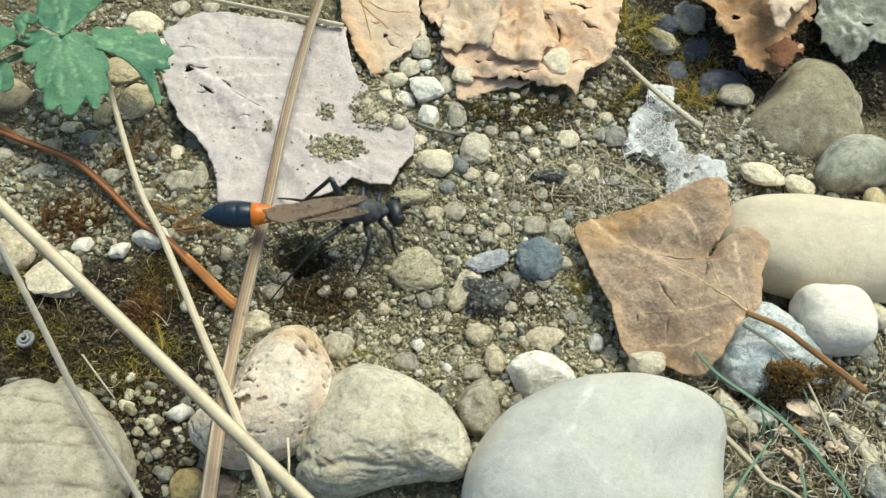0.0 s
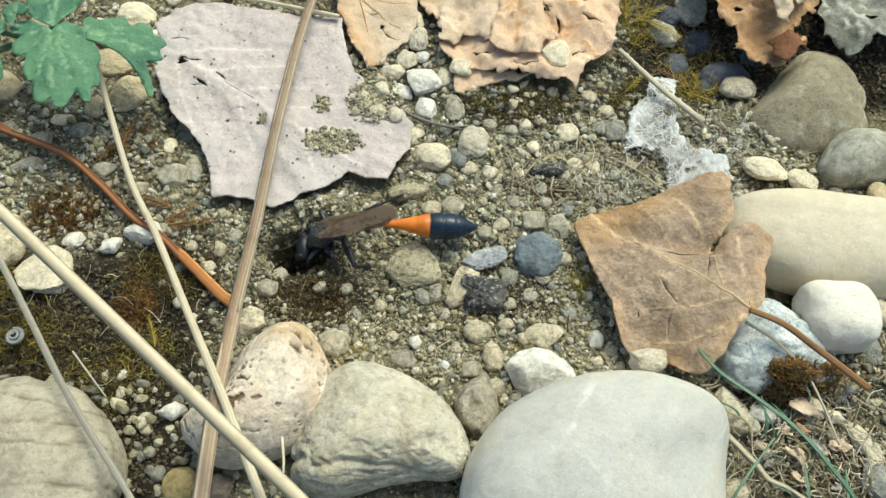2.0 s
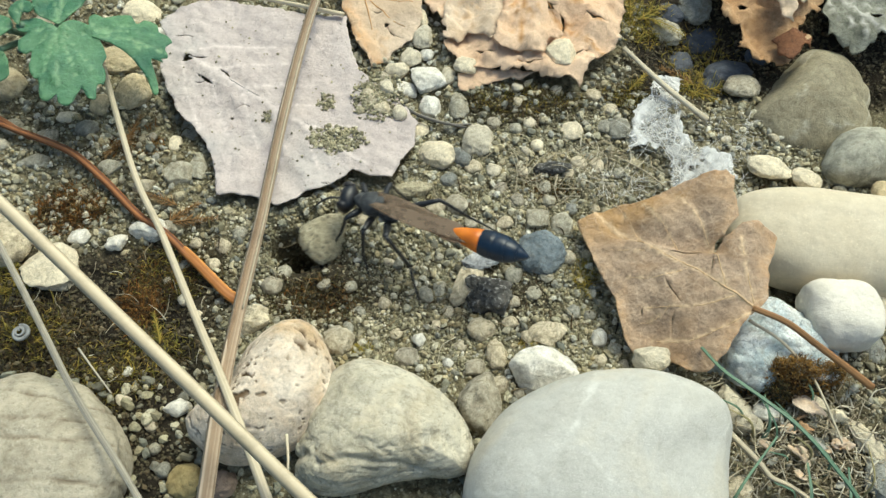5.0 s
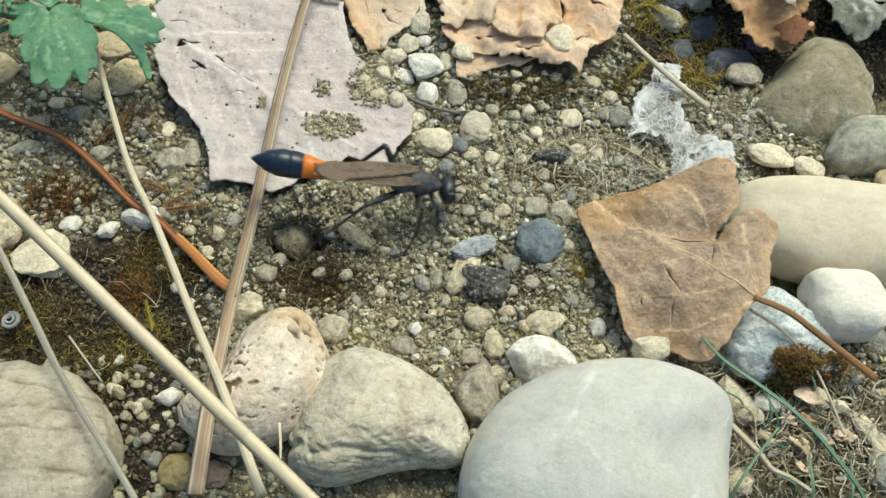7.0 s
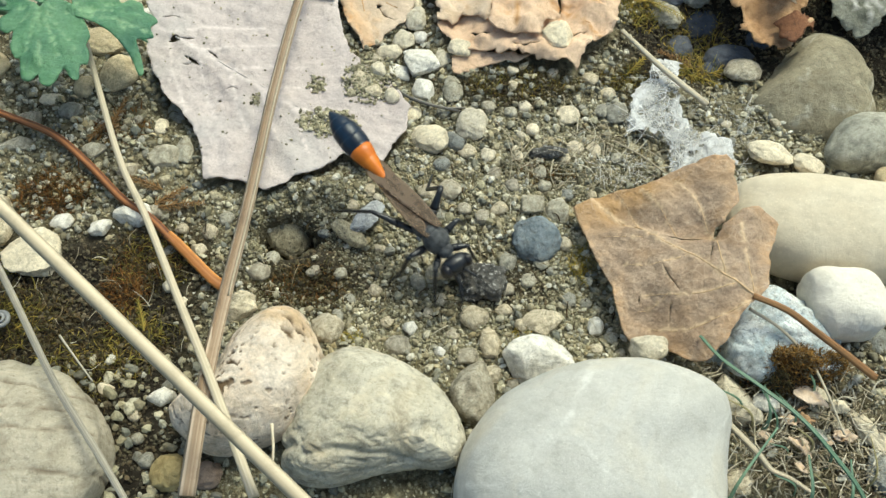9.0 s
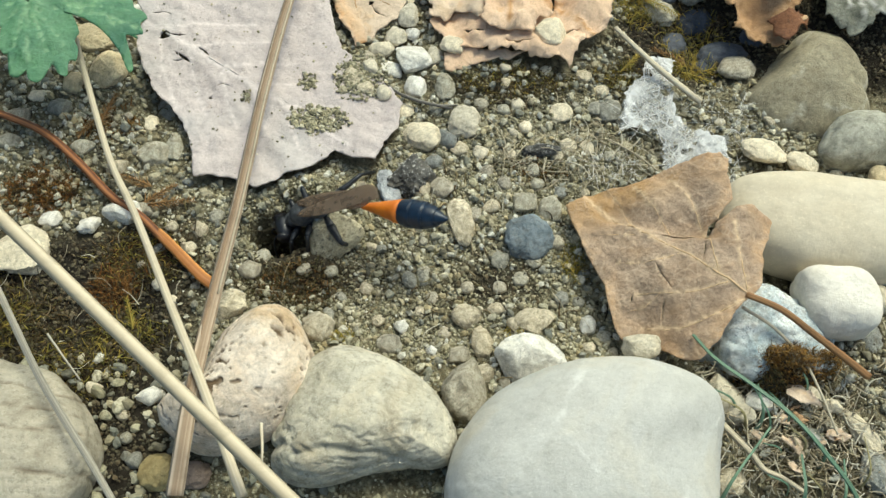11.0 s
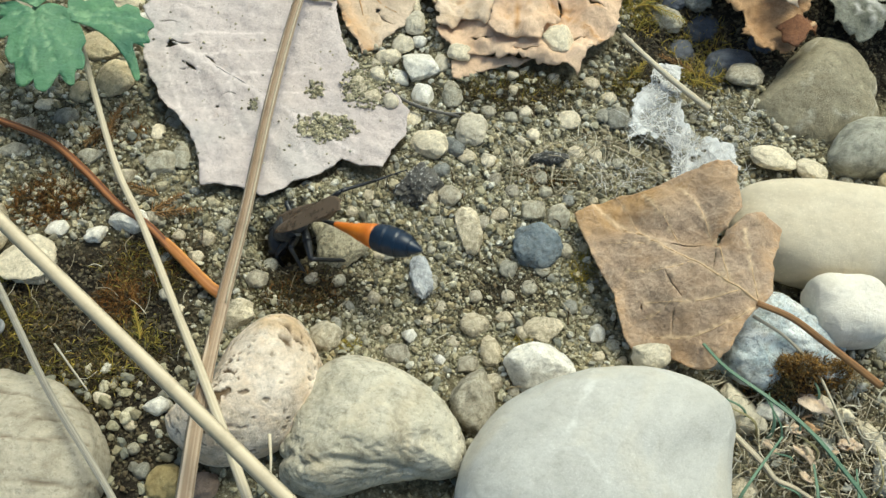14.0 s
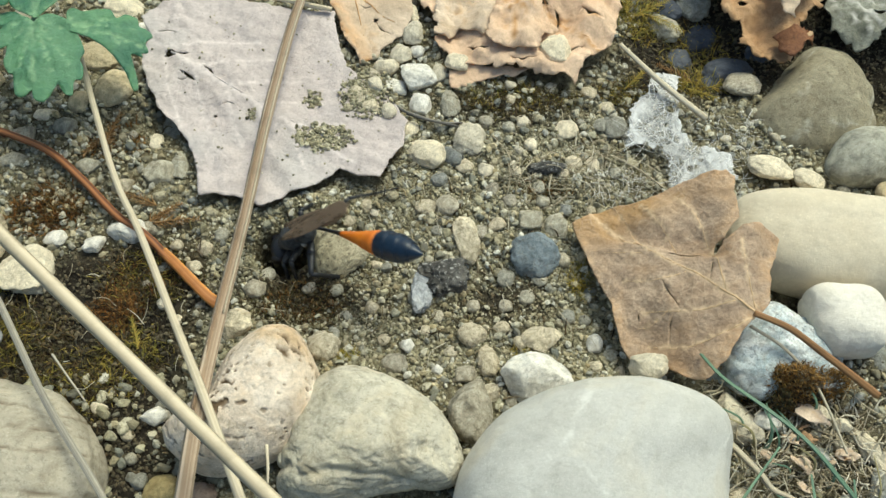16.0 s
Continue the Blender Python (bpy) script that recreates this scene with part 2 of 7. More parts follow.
    if through:
        n.bsdf.inputs["Transmission Weight"].default_value = 0.0
        n.bsdf.inputs["Subsurface Weight"].default_value = through
        n.bsdf.inputs["Subsurface Radius"].default_value = (0.0006, 0.0008, 0.0003)
        n.bsdf.inputs["Subsurface Scale"].default_value = 1.0
    return n.mat


def stem_material(name, light, dark, rough=0.55):
    n = Nodes(name, rough, gloss=0.35)
    base = n.mix(n.ramp(n.attribute("streak"), (0.2, (0, 0, 0)), (0.8, (1, 1, 1))), dark, light)
    base = n.mix(n.ramp(n.noise(260, 5, 0.7), (0.52, (0, 0, 0)), (0.7, (0.55, 0.55, 0.55))), base, tuple(v * 0.6 for v in dark))
    n.colour(base)
    n.bump(n.attribute("streak"), 0.00015, 0.5)
    return n.mat


def plain_material(name, light, dark, scale=1500, rough=0.4, gloss=0.5, bump=0.00005, coat=0.0):
    n = Nodes(name, rough, gloss=gloss)
    n.colour(n.mix(n.ramp(n.noise(scale, 4, 0.65), (0.35, (0, 0, 0)), (0.68, (1, 1, 1))), dark, light))
    n.bump(n.noise(scale * 2.5, 4, 0.7), bump, 0.5)
    n.bsdf.inputs["Coat Weight"].default_value = coat
    return n.mat


def wing_material():
    n = Nodes("smoky_wing", 0.5, gloss=0.2)
    n.colour(n.mix(n.attribute("vein"), (0.26, 0.195, 0.14), (0.13, 0.092, 0.062)))
    clear = n.tree.nodes.new("ShaderNodeBsdfTransparent")
    clear.inputs["Color"].default_value = (0.66, 0.56, 0.46, 1)
    blend = n.tree.nodes.new("ShaderNodeMixShader")
    blend.inputs[0].default_value = 0.5
    out = n.tree.nodes["Material Output"]
    n.link(clear.outputs[0], blend.inputs[1])
    n.link(n.bsdf.outputs[0], blend.inputs[2])
    n.link(blend.outputs[0], out.inputs["Surface"])
    return n.mat


SOIL = soil_material()
GRIT = grain_material("grit", (0.06, 0.054, 0.033), (0.40, 0.36, 0.225), (0.20, 0.185, 0.12), (0.48, 0.435, 0.285), (0.17, 0.16, 0.115), (0.44, 0.38, 0.23), (0.74, 0.69, 0.54))
GRAVEL = grain_material("gravel", (0.24, 0.22, 0.14), (0.50, 0.455, 0.30), (0.33, 0.32, 0.24), (0.16, 0.17, 0.15), (0.58, 0.53, 0.38), (0.42, 0.36, 0.22), (0.12, 0.115, 0.09), (0.72, 0.68, 0.56))
LILAC = leaf_material("lilac_leaf", (0.61, 0.53, 0.495), (0.53, 0.455, 0.425), (0.70, 0.62, 0.58), spot=(0.55, 0.44, 0.37), net_dark=0.04, fleck=(0.24, 0.185, 0.15), speckle=0.22)
ORANGE_LEAF = leaf_material("orange_leaf", (0.78, 0.575, 0.405), (0.66, 0.44, 0.28), (0.56, 0.30, 0.12), spot=(0.46, 0.26, 0.13), grime=0.45, speckle=0.25, net_dark=0.1)
ORANGE_PALE = leaf_material("pale_tan_leaf", (0.74, 0.60, 0.46), (0.60, 0.45, 0.31), (0.62, 0.44, 0.28), spot=(0.50, 0.34, 0.21), grime=0.5, speckle=0.25, net_dark=0.1, zone=(0.70, 0.36, 0.13))
BROWN_LEAF = leaf_material("brown_leaf", (0.50, 0.365, 0.25), (0.29, 0.195, 0.125), (0.64, 0.47, 0.29), spot=(0.24, 0.15, 0.085), rough=0.6, net_scale=1500, net_dark=0.16, quilt=0.0002, shine=0.5, rim=(0.46, 0.27, 0.12), pale_net=(0.57, 0.44, 0.31), zone=(0.40, 0.225, 0.075))
CURL_LEAF = leaf_material("tan_leaf", (0.67, 0.49, 0.305), (0.44, 0.255, 0.125), (0.40, 0.24, 0.12), spot=(0.16, 0.07, 0.035))
GREY_LEAF = leaf_material("grey_leaf", (0.40, 0.40, 0.33), (0.14, 0.14, 0.105), (0.5, 0.48, 0.43))
GREEN_LEAF = leaf_material("green_leaf", (0.125, 0.265, 0.13), (0.04, 0.14, 0.08), (0.22, 0.36, 0.20), rough=0.45, spot=(0.24, 0.36, 0.20), shine=0.4, through=0.2, grime=0.35, speckle=0.15, net_dark=0.08)
STRAW = stem_material("pale_straw", (0.70, 0.61, 0.45), (0.54, 0.445, 0.30))
DULL_STRAW = stem_material("dull_straw", (0.53, 0.425, 0.31), (0.31, 0.22, 0.14))
THIN_STRAW = stem_material("thin_straw", (0.68, 0.60, 0.45), (0.50, 0.42, 0.29))
DARK_STRAND = stem_material("dark_strand", (0.36, 0.255, 0.16), (0.20, 0.13, 0.075))
DARK_TWIG = stem_material("dark_twig", (0.20, 0.185, 0.16), (0.07, 0.064, 0.055))
GREY_STRAW = stem_material("grey_straw", (0.46, 0.42, 0.34), (0.30, 0.27, 0.21))
RED_STEM = stem_material("red_stem", (0.42, 0.17, 0.06), (0.11, 0.042, 0.022))
SHEATH = stem_material("orange_sheath", (0.68, 0.31, 0.085), (0.34, 0.13, 0.035))
PETIOLE = stem_material("petiole", (0.44, 0.245, 0.10), (0.24, 0.12, 0.05))
VEIN = stem_material("leaf_vein", (0.68, 0.49, 0.29), (0.56, 0.37, 0.19))
GREEN_GRASS = stem_material("green_grass", (0.16, 0.255, 0.165), (0.085, 0.155, 0.10))
DULL_GRASS = stem_material("yellowing_grass", (0.34, 0.30, 0.14), (0.20, 0.17, 0.08))
BLACK = plain_material("black_cuticle", (0.012, 0.014, 0.019), (0.005, 0.006, 0.008), rough=0.42, coat=0.15)
THORAX = plain_material("dusty_black_cuticle", (0.085, 0.09, 0.092), (0.012, 0.014, 0.018), rough=0.7, bump=0.00012)
GASTER = plain_material("blue_black_cuticle", (0.008, 0.024, 0.052), (0.004, 0.011, 0.024), scale=500, rough=0.36, gloss=0.4, coat=0.05)
AMBER = plain_material("orange_cuticle", (0.66, 0.19, 0.012), (0.52, 0.12, 0.008), scale=400, rough=0.42)
EYE = plain_material("compound_eye", (0.014, 0.012, 0.014), (0.006, 0.006, 0.008), scale=6000, rough=0.3)
SILVER = plain_material("silver_hair", (0.42, 0.42, 0.40), (0.25, 0.25, 0.24), rough=0.6)
WING = wing_material()
WEB = plain_material("white_web", (0.82, 0.80, 0.76), (0.60, 0.58, 0.54), scale=900, rough=0.9, gloss=0.1)


def silk_material():
    """A thin felt of threads: dense along a fine net, half open between."""
    n = Nodes("silk_sheet", 0.9, gloss=0.1)
    n.bsdf.inputs["Base Color"].default_value = (0.72, 0.715, 0.70, 1)
    w = n.tree.nodes.new("ShaderNodeTexVoronoi")
    w.feature = "DISTANCE_TO_EDGE"
    w.inputs["Scale"].default_value = 800
    n.link(n.coord, w.inputs["Vector"])
    net = n.ramp(w.outputs["Distance"], (0.0, (1, 1, 1)), (0.06, (0.14, 0.14, 0.14)))
    felt = n.ramp(n.noise(210, 5, 0.55, 1.2), (0.40, (0.1, 0.1, 0.1)), (0.62, (0.85, 0.85, 0.85)))
    fac = n.mix(1.0, net, felt, "LIGHTEN")
    clear = n.tree.nodes.new("ShaderNodeBsdfTransparent")
    blend = n.tree.nodes.new("ShaderNodeMixShader")
    n.link(fac, blend.inputs[0])
    n.link(clear.outputs[0], blend.inputs[1])
    n.link(n.bsdf.outputs[0], blend.inputs[2])
    n.link(blend.outputs[0], n.tree.nodes["Material Output"].inputs["Surface"])
    return n.mat


SILK = silk_material()
SHELL = plain_material("grey_shell", (0.44, 0.44, 0.42), (0.24, 0.24, 0.23), scale=900, rough=0.5)
BARK = stone_material("bark_chunk", (0.13, 0.125, 0.115), (0.05, 0.048, 0.043), grain=2600, patch=700, speck=(0.42, 0.41, 0.38), rough=0.95)
FLAKE = stone_material("grey_flake", (0.55, 0.56, 0.56), (0.28, 0.29, 0.30), grain=1800, patch=600, rough=0.9)


def moss_material(name, *cols):
    n = Nodes(name, 0.85, gloss=0.2)
    step = 1.0 / (len(cols) - 1)
    n.colour(n.ramp(n.island(), *[(i * step, c) for i, c in enumerate(cols)]))
    return n.mat


MOSS_RUST = moss_material("rusty_moss", (0.12, 0.055, 0.02), (0.27, 0.115, 0.03), (0.05, 0.035, 0.02), (0.34, 0.18, 0.05), (0.10, 0.07, 0.03), (0.035, 0.03, 0.02))
MOSS_DARK = moss_material("dark_moss", (0.04, 0.03, 0.016), (0.10, 0.066, 0.03), (0.085, 0.08, 0.03), (0.20, 0.13, 0.055), (0.025, 0.022, 0.014), (0.15, 0.13, 0.05), (0.05, 0.05, 0.045))
MOSS_GOLD = moss_material("golden_moss", (0.42, 0.32, 0.07), (0.27, 0.25, 0.06), (0.46, 0.33, 0.07), (0.14, 0.14, 0.04), (0.30, 0.19, 0.04))
LITTER = moss_material("straw_litter", (0.06, 0.05, 0.03), (0.62, 0.57, 0.46), (0.16, 0.12, 0.07), (0.46, 0.40, 0.28), (0.09, 0.075, 0.05), (0.30, 0.25, 0.16))
FROND = moss_material("tan_frond", (0.30, 0.17, 0.07), (0.22, 0.12, 0.045), (0.38, 0.24, 0.11))
HAY = moss_material("hay", (0.50, 0.44, 0.31), (0.33, 0.275, 0.185), (0.66, 0.61, 0.48), (0.20, 0.16, 0.10), (0.44, 0.37, 0.24))

# ---- mesh helpers ----


def mesh_of(name, verts, faces, material, smooth=True, attrs=None):
    me = bpy.data.meshes.new(name)
    me.from_pydata([tuple(v) for v in verts], [], [tuple(f) for f in faces])
    me.materials.append(material)
    if smooth:
        me.polygons.foreach_set("use_smooth", [True] * len(me.polygons))
    for key, values in (attrs or {}).items():
        me.attributes.new(key, "FLOAT", "POINT").data.foreach_set("value", np.asarray(values, dtype=np.float32))
    me.update()
    return me


def triangles(name, verts, tris, material, smooth=False):
    """A triangle mesh straight from arrays."""
    me = bpy.data.meshes.new(name)
    me.vertices.add(len(verts))
    me.vertices.foreach_set("co", np.asarray(verts, dtype=np.float32).ravel())
    me.loops.add(3 * len(tris))
    me.loops.foreach_set("vertex_index", np.asarray(tris, dtype=np.int32).ravel())
    me.polygons.add(len(tris))
    me.polygons.foreach_set("loop_start", np.arange(0, 3 * len(tris), 3, dtype=np.int32))
    me.polygons.foreach_set("use_smooth", np.full(len(tris), smooth))
    me.materials.append(material)
    me.update(calc_edges=True)
    return me


def join(pieces):
    verts, faces, at = [], [], 0
    for v, f in pieces:
        verts.append(np.asarray(v, dtype=float))
        faces.extend([tuple(i + at for i in q) for q in f])
        at += len(v)
    return np.concatenate(verts), faces


def part_of(name, me, parent, label=""):
    ob = new(name, me)
    ob.parent = parent
    if label:
        ob["label"] = label
    return ob


BALLS = {}


def ball(sub):
    if sub not in BALLS:
        bm = bmesh.new()
        bmesh.ops.create_icosphere(bm, subdivisions=sub, radius=1.0)
        BALLS[sub] = (np.array([v.co[:] for v in bm.verts]), [tuple(v.index for v in f.verts) for f in bm.faces])
        bm.free()
    return BALLS[sub]


def bumps(dirs, freq, seed):
    s = Vector((seed * 3.1, seed * 1.7, seed * 0.9))
    return np.array([noise.noise(Vector(d) * freq + s) for d in dirs])


def smoothstep(a, b, x):
    k = np.clip((x - a) / (b - a), 0, 1)
    return k * k * (3 - 2 * k)


def ease(a, b, x):
    k = min(1.0, max(0.0, (x - a) / (b - a)))
    return k * k * (3 - 2 * k)


def rock(sub, a, b, c, seed, lump=0.10, box=2.2, profile=None, facets=0, soft=0.88):
    """Points and faces of a stone in mm; box above 2 squares it off, facets cuts flats into it."""
    dirs, faces = ball(sub)
    r = 1.0 / (np.abs(dirs) ** box).sum(1) ** (1 / box)
    r = r * (1 + lump * bumps(dirs, 1.2, seed) + 0.4 * lump * bumps(dirs, 2.7, seed + 9))
    if sub > 2:
        r = r * (1 + 0.12 * lump * bumps(dirs, 7.0, seed + 20) + 0.06 * lump * bumps(dirs, 17.0, seed + 30))
    if profile:
        ang = np.arctan2(dirs[:, 1], dirs[:, 0]) / (2 * math.pi) * len(profile)
        p = np.array(profile)
        i = np.floor(ang).astype(int)
        k = ang - i if len(p) > 12 else smoothstep(0, 1, ang - i)
        r = r * (1 + (p[i % len(p)] * (1 - k) + p[(i + 1) % len(p)] * k - 1) * smoothstep(0.1, 0.9, np.hypot(dirs[:, 0], dirs[:, 1])))
    pts = dirs * r[:, None]
    rng = np.random.RandomState(seed)
    for _ in range(facets):
        n = rng.normal(size=3)
        n /= np.linalg.norm(n)
        over = pts @ n - rng.uniform(0.6, 0.85)
        pts = pts - np.where(over > 0, over * soft, 0)[:, None] * n
    return pts * np.array([a, b, c]), faces


HOLE = (-16.3, -0.6)
PITS = ((32.4, 27.9, 3.4, 7.0), (18.1, -8.8, 1.4, 5.0), (-31, 15.8, 1.5, 3.0), (37, -7.2, 2.5, 6.0), (53, 18.7, 3.4, 9.0))


def ground_height(x, y, fine=True):
    """Height of the ground in mm."""
    p = Vector((x, y, 0))
    h = 0.9 * noise.noise(p / 16) + 0.35 * noise.noise(p / 5.5 + Vector((7, 3, 1)))
    if fine:
        h += 0.42 * noise.noise(p / 2.1) + 0.3 * noise.noise(p / 0.9) + 0.12 * noise.noise(p / 0.45)
    d = math.hypot((x - HOLE[0]) / 1.3, y - HOLE[1]) + 0.5 * noise.noise(p / 1.5)
    h += 1.1 * math.exp(-((x + 13.6) / 4.5) ** 2 - ((y - 4.6) / 1.5) ** 2) + 1.5 * math.exp(-((x + 12.2) / 3.0) ** 2 - ((y + 4.9) / 1.6) ** 2)
    h -= 7.5 * (1 - ease(1.3, 2.7, d)) + 1.0 * (1 - ease(2.0, 4.5, d))
    for px, py, depth, r in PITS:
        h -= depth * math.exp(-((x - px) ** 2 + (y - py) ** 2) / (r * r))
    return h


def humus_shade_at(x, y):
    p = Vector((x, y, 0))
    w = 0.55 * noise.noise(p / 9 + Vector((3, 8, 2))) + 0.35 * noise.noise(p / 3)
    left = ease(-20, -28, x + 4 * w) * ease(2.5, -3.5, y + 5 * w)
    # the term at (-14.3, -1.6): moist dug soil plus burrow shade put into the colour
    patch = math.exp(-((x + 13) ** 2 / 48 + (y + 6) ** 2 / 13)) + 0.8 * math.exp(-((x - 8) ** 2 / 60 + (y - 17) ** 2 / 9)) + 0.6 * math.exp(-((x + 14.3) ** 2 / 16 + (y + 1.6) ** 2 / 7)) + 0.85 * math.exp(-((x - 6.5) ** 2 / 34 + (y + 7) ** 2 / 14))
    back = ease(22, 27, x + 5 * w) * ease(18, 23, y + 4 * w) + 0.35 * ease(28, 34, x) * ease(-2, -8, y)
    return min(1.0, max(0.0, left + patch + back + 0.38 * max(w, 0)))


# ---- ground ----


def build_ground():
    out = np.cumsum(np.geomspace(1.0, 9000, 22))
    xs = np.concatenate([-78 - out[::-1], np.concatenate([np.arange(-78, -56, 1.0), np.arange(-56, 58, 0.3), np.arange(58, 78.1, 1.0)]), 78 + out])
    ys = np.concatenate([-58 - out[::-1], np.concatenate([np.arange(-58, -34, 1.0), np.arange(-34, 42, 0.3), np.arange(42, 66.1, 1.0)]), 66 + out])
    verts, humus = [], []
    for y in ys:
        for x in xs:
            near = abs(x) < 79 and -59 < y < 67
            verts.append((x, y, ground_height(x, y) if near else 0.9 * noise.noise(Vector((x / 16, y / 16, 0)))))
            humus.append(humus_shade_at(x, y) if near else 0.3)
    w = len(xs)
    faces = [(j * w + i, j * w + i + 1, (j + 1) * w + i + 1, (j + 1) * w + i) for j in range(len(ys) - 1) for i in range(w - 1)]
    me = mesh_of("ground", np.array(verts) * MM, faces, SOIL, attrs={"humus": humus})
    return tagged(new("ground", me), "sandy river-bank soil with dark humus patches and painted shade round the burrow", "ground", kind="structure")


ground = build_ground()

# ---- stones ----
TAKEN = []
COUNT = [0]


def big_stone(x, y, z, a, b, c, turn, kind, label, profile, seed, box):
    level = 7 if kind in ("pitted", "beige") else 6
    pts, faces = rock(level, a, b, c, seed, {"pale grey": 0.035, "cream": 0.04, "olive": 0.05, "marble": 0.34, "smooth cream": 0.04, "pitted": 0.045}.get(kind, 0.08), box, profile)
    dirs = ball(level)[0]
    pit = np.zeros(len(pts))
    rng = np.random.RandomState(seed)
    if kind == "pitted":
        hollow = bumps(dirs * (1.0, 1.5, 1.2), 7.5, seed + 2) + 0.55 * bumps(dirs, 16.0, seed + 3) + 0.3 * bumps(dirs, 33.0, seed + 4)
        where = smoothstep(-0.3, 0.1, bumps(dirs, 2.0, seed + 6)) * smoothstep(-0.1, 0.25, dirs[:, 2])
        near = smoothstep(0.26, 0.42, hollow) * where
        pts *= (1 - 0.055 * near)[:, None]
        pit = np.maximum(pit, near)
        for _ in range(26):
            d = rng.normal(size=3)
            d[2] = abs(d[2]) + 0.2
            d /= np.linalg.norm(d)
            size = rng.uniform(0.010, 0.026)
            stretch = np.array((1, rng.uniform(0.5, 2.0), 1))
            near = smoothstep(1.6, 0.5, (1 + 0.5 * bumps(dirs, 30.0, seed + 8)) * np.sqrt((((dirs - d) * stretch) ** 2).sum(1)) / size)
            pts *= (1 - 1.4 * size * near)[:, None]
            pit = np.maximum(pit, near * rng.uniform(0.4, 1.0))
    if kind in ("ledged", "beige"):
        lines = (0.55, 0.26, 0.02, -0.42) if kind == "ledged" else (-0.55,)
        for k in lines:
            yy = dirs[:, 1] - k + 0.05 * bumps(dirs, 3.0, seed) + (0.25 * dirs[:, 0] if kind == "beige" else 0)
            wide = 0.014 if kind == "ledged" else 0.05
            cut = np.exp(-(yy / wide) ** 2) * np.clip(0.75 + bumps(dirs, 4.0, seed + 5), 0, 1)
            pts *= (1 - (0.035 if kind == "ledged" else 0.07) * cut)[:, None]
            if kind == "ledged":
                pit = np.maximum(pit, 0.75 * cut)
        if kind == "beige":
            rough = np.clip(bumps(dirs * (0.7, 1.6, 1.6), 3.2, seed + 4) + 0.5 * bumps(dirs, 9.0, seed + 6) + 0.3 * bumps(dirs, 22.0, seed + 7), 0, 1) * smoothstep(0.35, -0.4, dirs[:, 1])
            pts *= (1 - 0.09 * rough)[:, None]
            ridge = np.abs(bumps(dirs * (1, 2, 2), 3.4, seed + 8))
            pts *= (1 - 0.015 * smoothstep(0.06, 0.0, ridge) * smoothstep(0.5, -0.2, dirs[:, 1]))[:, None]
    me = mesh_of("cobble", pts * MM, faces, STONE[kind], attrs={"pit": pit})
    ob = new("cobble", me)
    ob.matrix_world = pose(x * MM, y * MM, z * MM, 0, 0, turn)
    TAKEN.append((x, y, 0.8 * a, 0.8 * b))
    return tagged(ob, label, "stone", "cobbles")


WORDS = {"grey": "dull grey", "white": "chalky white", "beige": "beige", "earthy": "earthy beige", "blue": "blue grey", "cream": "cream", "slate": "slate grey", "navy": "dark blue grey", "tan": "tan", "ochre": "ochre yellow", "pink": "reddish brown", "sandy": "sandy grey"}


def pebble(x, y, z, a, b, c, turn, kind, shape):
    COUNT[0] += 1
    s = COUNT[0]
    sub = 5 if max(a, b) > 1.6 else 4 if max(a, b) > 0.9 else 3
    if shape == "round":
        pts, faces = rock(sub, a, b, c, 100 + s, 0.22, 2.1, None, 4 if sub > 4 else 7, 0.5)
    else:
        pts, faces = rock(sub, a * 1.1, b * 1.1, c * 1.15, 100 + s, 0.30, 2.6, None, 9, 0.75)
    d = ball(sub)[0]
    pts = pts * (1 + 0.035 * bumps(d, 5.0, s) + 0.03 * bumps(d, 11.0, s + 3))[:, None]
    if kind == "beige":
        kind = "earthy"
    ob = new("pebble", mesh_of("pebble", pts * MM, faces, STONE[kind]))
    ob.matrix_world = pose(x * MM, y * MM, (ground_height(x, y, False) + z + 0.3 * c) * MM, 7 * math.sin(s), 7 * math.cos(s), turn)
    TAKEN.append((x, y, a, b))
    size = "small" if max(a, b) < 1.3 else "large" if max(a, b) > 2.6 else "mid-sized"
    return tagged(ob, f"{size} {WORDS[kind]} {'rounded' if shape == 'round' else 'broken'} pebble half sunk in grit", "pebble", "pebbles")


big_stone(14.1, -26, 4, 13, 10.29, 7.5, 0, "pale grey", "pale grey limestone cobble with faint white veins", [0.93, 0.96, 1.02, 1.07, 1.05, 1.01, 0.98, 0.94, 0.91, 0.89, 0.84, 0.81, 0.79, 0.78, 0.78, 0.8, 0.83, 0.87, 0.91, 0.94, 0.97, 0.98, 0.99, 1.0, 1.0, 1.0, 1.0, 1.0, 1.0, 1.0, 1.0, 0.99, 0.97, 0.95, 0.92, 0.91], 3, 2.5)
big_stone(-5.8, -22.2, 2.6, 8.96, 7.61, 5.5, 0, "beige", "beige cobble with a ragged ledge on its side", [0.92, 0.87, 0.81, 0.76, 0.74, 0.73, 0.75, 0.8, 0.85, 0.89, 0.94, 0.98, 0.97, 0.93, 0.91, 0.9, 0.91, 0.93, 0.94, 0.96, 0.97, 1.03, 1.02, 0.97, 0.88, 0.78, 0.7, 0.65, 0.62, 0.61, 0.63, 0.69, 0.83, 0.97, 0.98, 0.95], 5, 2.3)
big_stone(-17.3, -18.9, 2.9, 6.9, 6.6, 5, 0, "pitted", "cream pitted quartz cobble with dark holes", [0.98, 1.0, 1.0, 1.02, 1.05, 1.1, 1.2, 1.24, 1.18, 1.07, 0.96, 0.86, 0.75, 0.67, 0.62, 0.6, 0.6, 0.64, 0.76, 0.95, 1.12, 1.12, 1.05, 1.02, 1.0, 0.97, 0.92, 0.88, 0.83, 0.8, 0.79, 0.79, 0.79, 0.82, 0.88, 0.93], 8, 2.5)
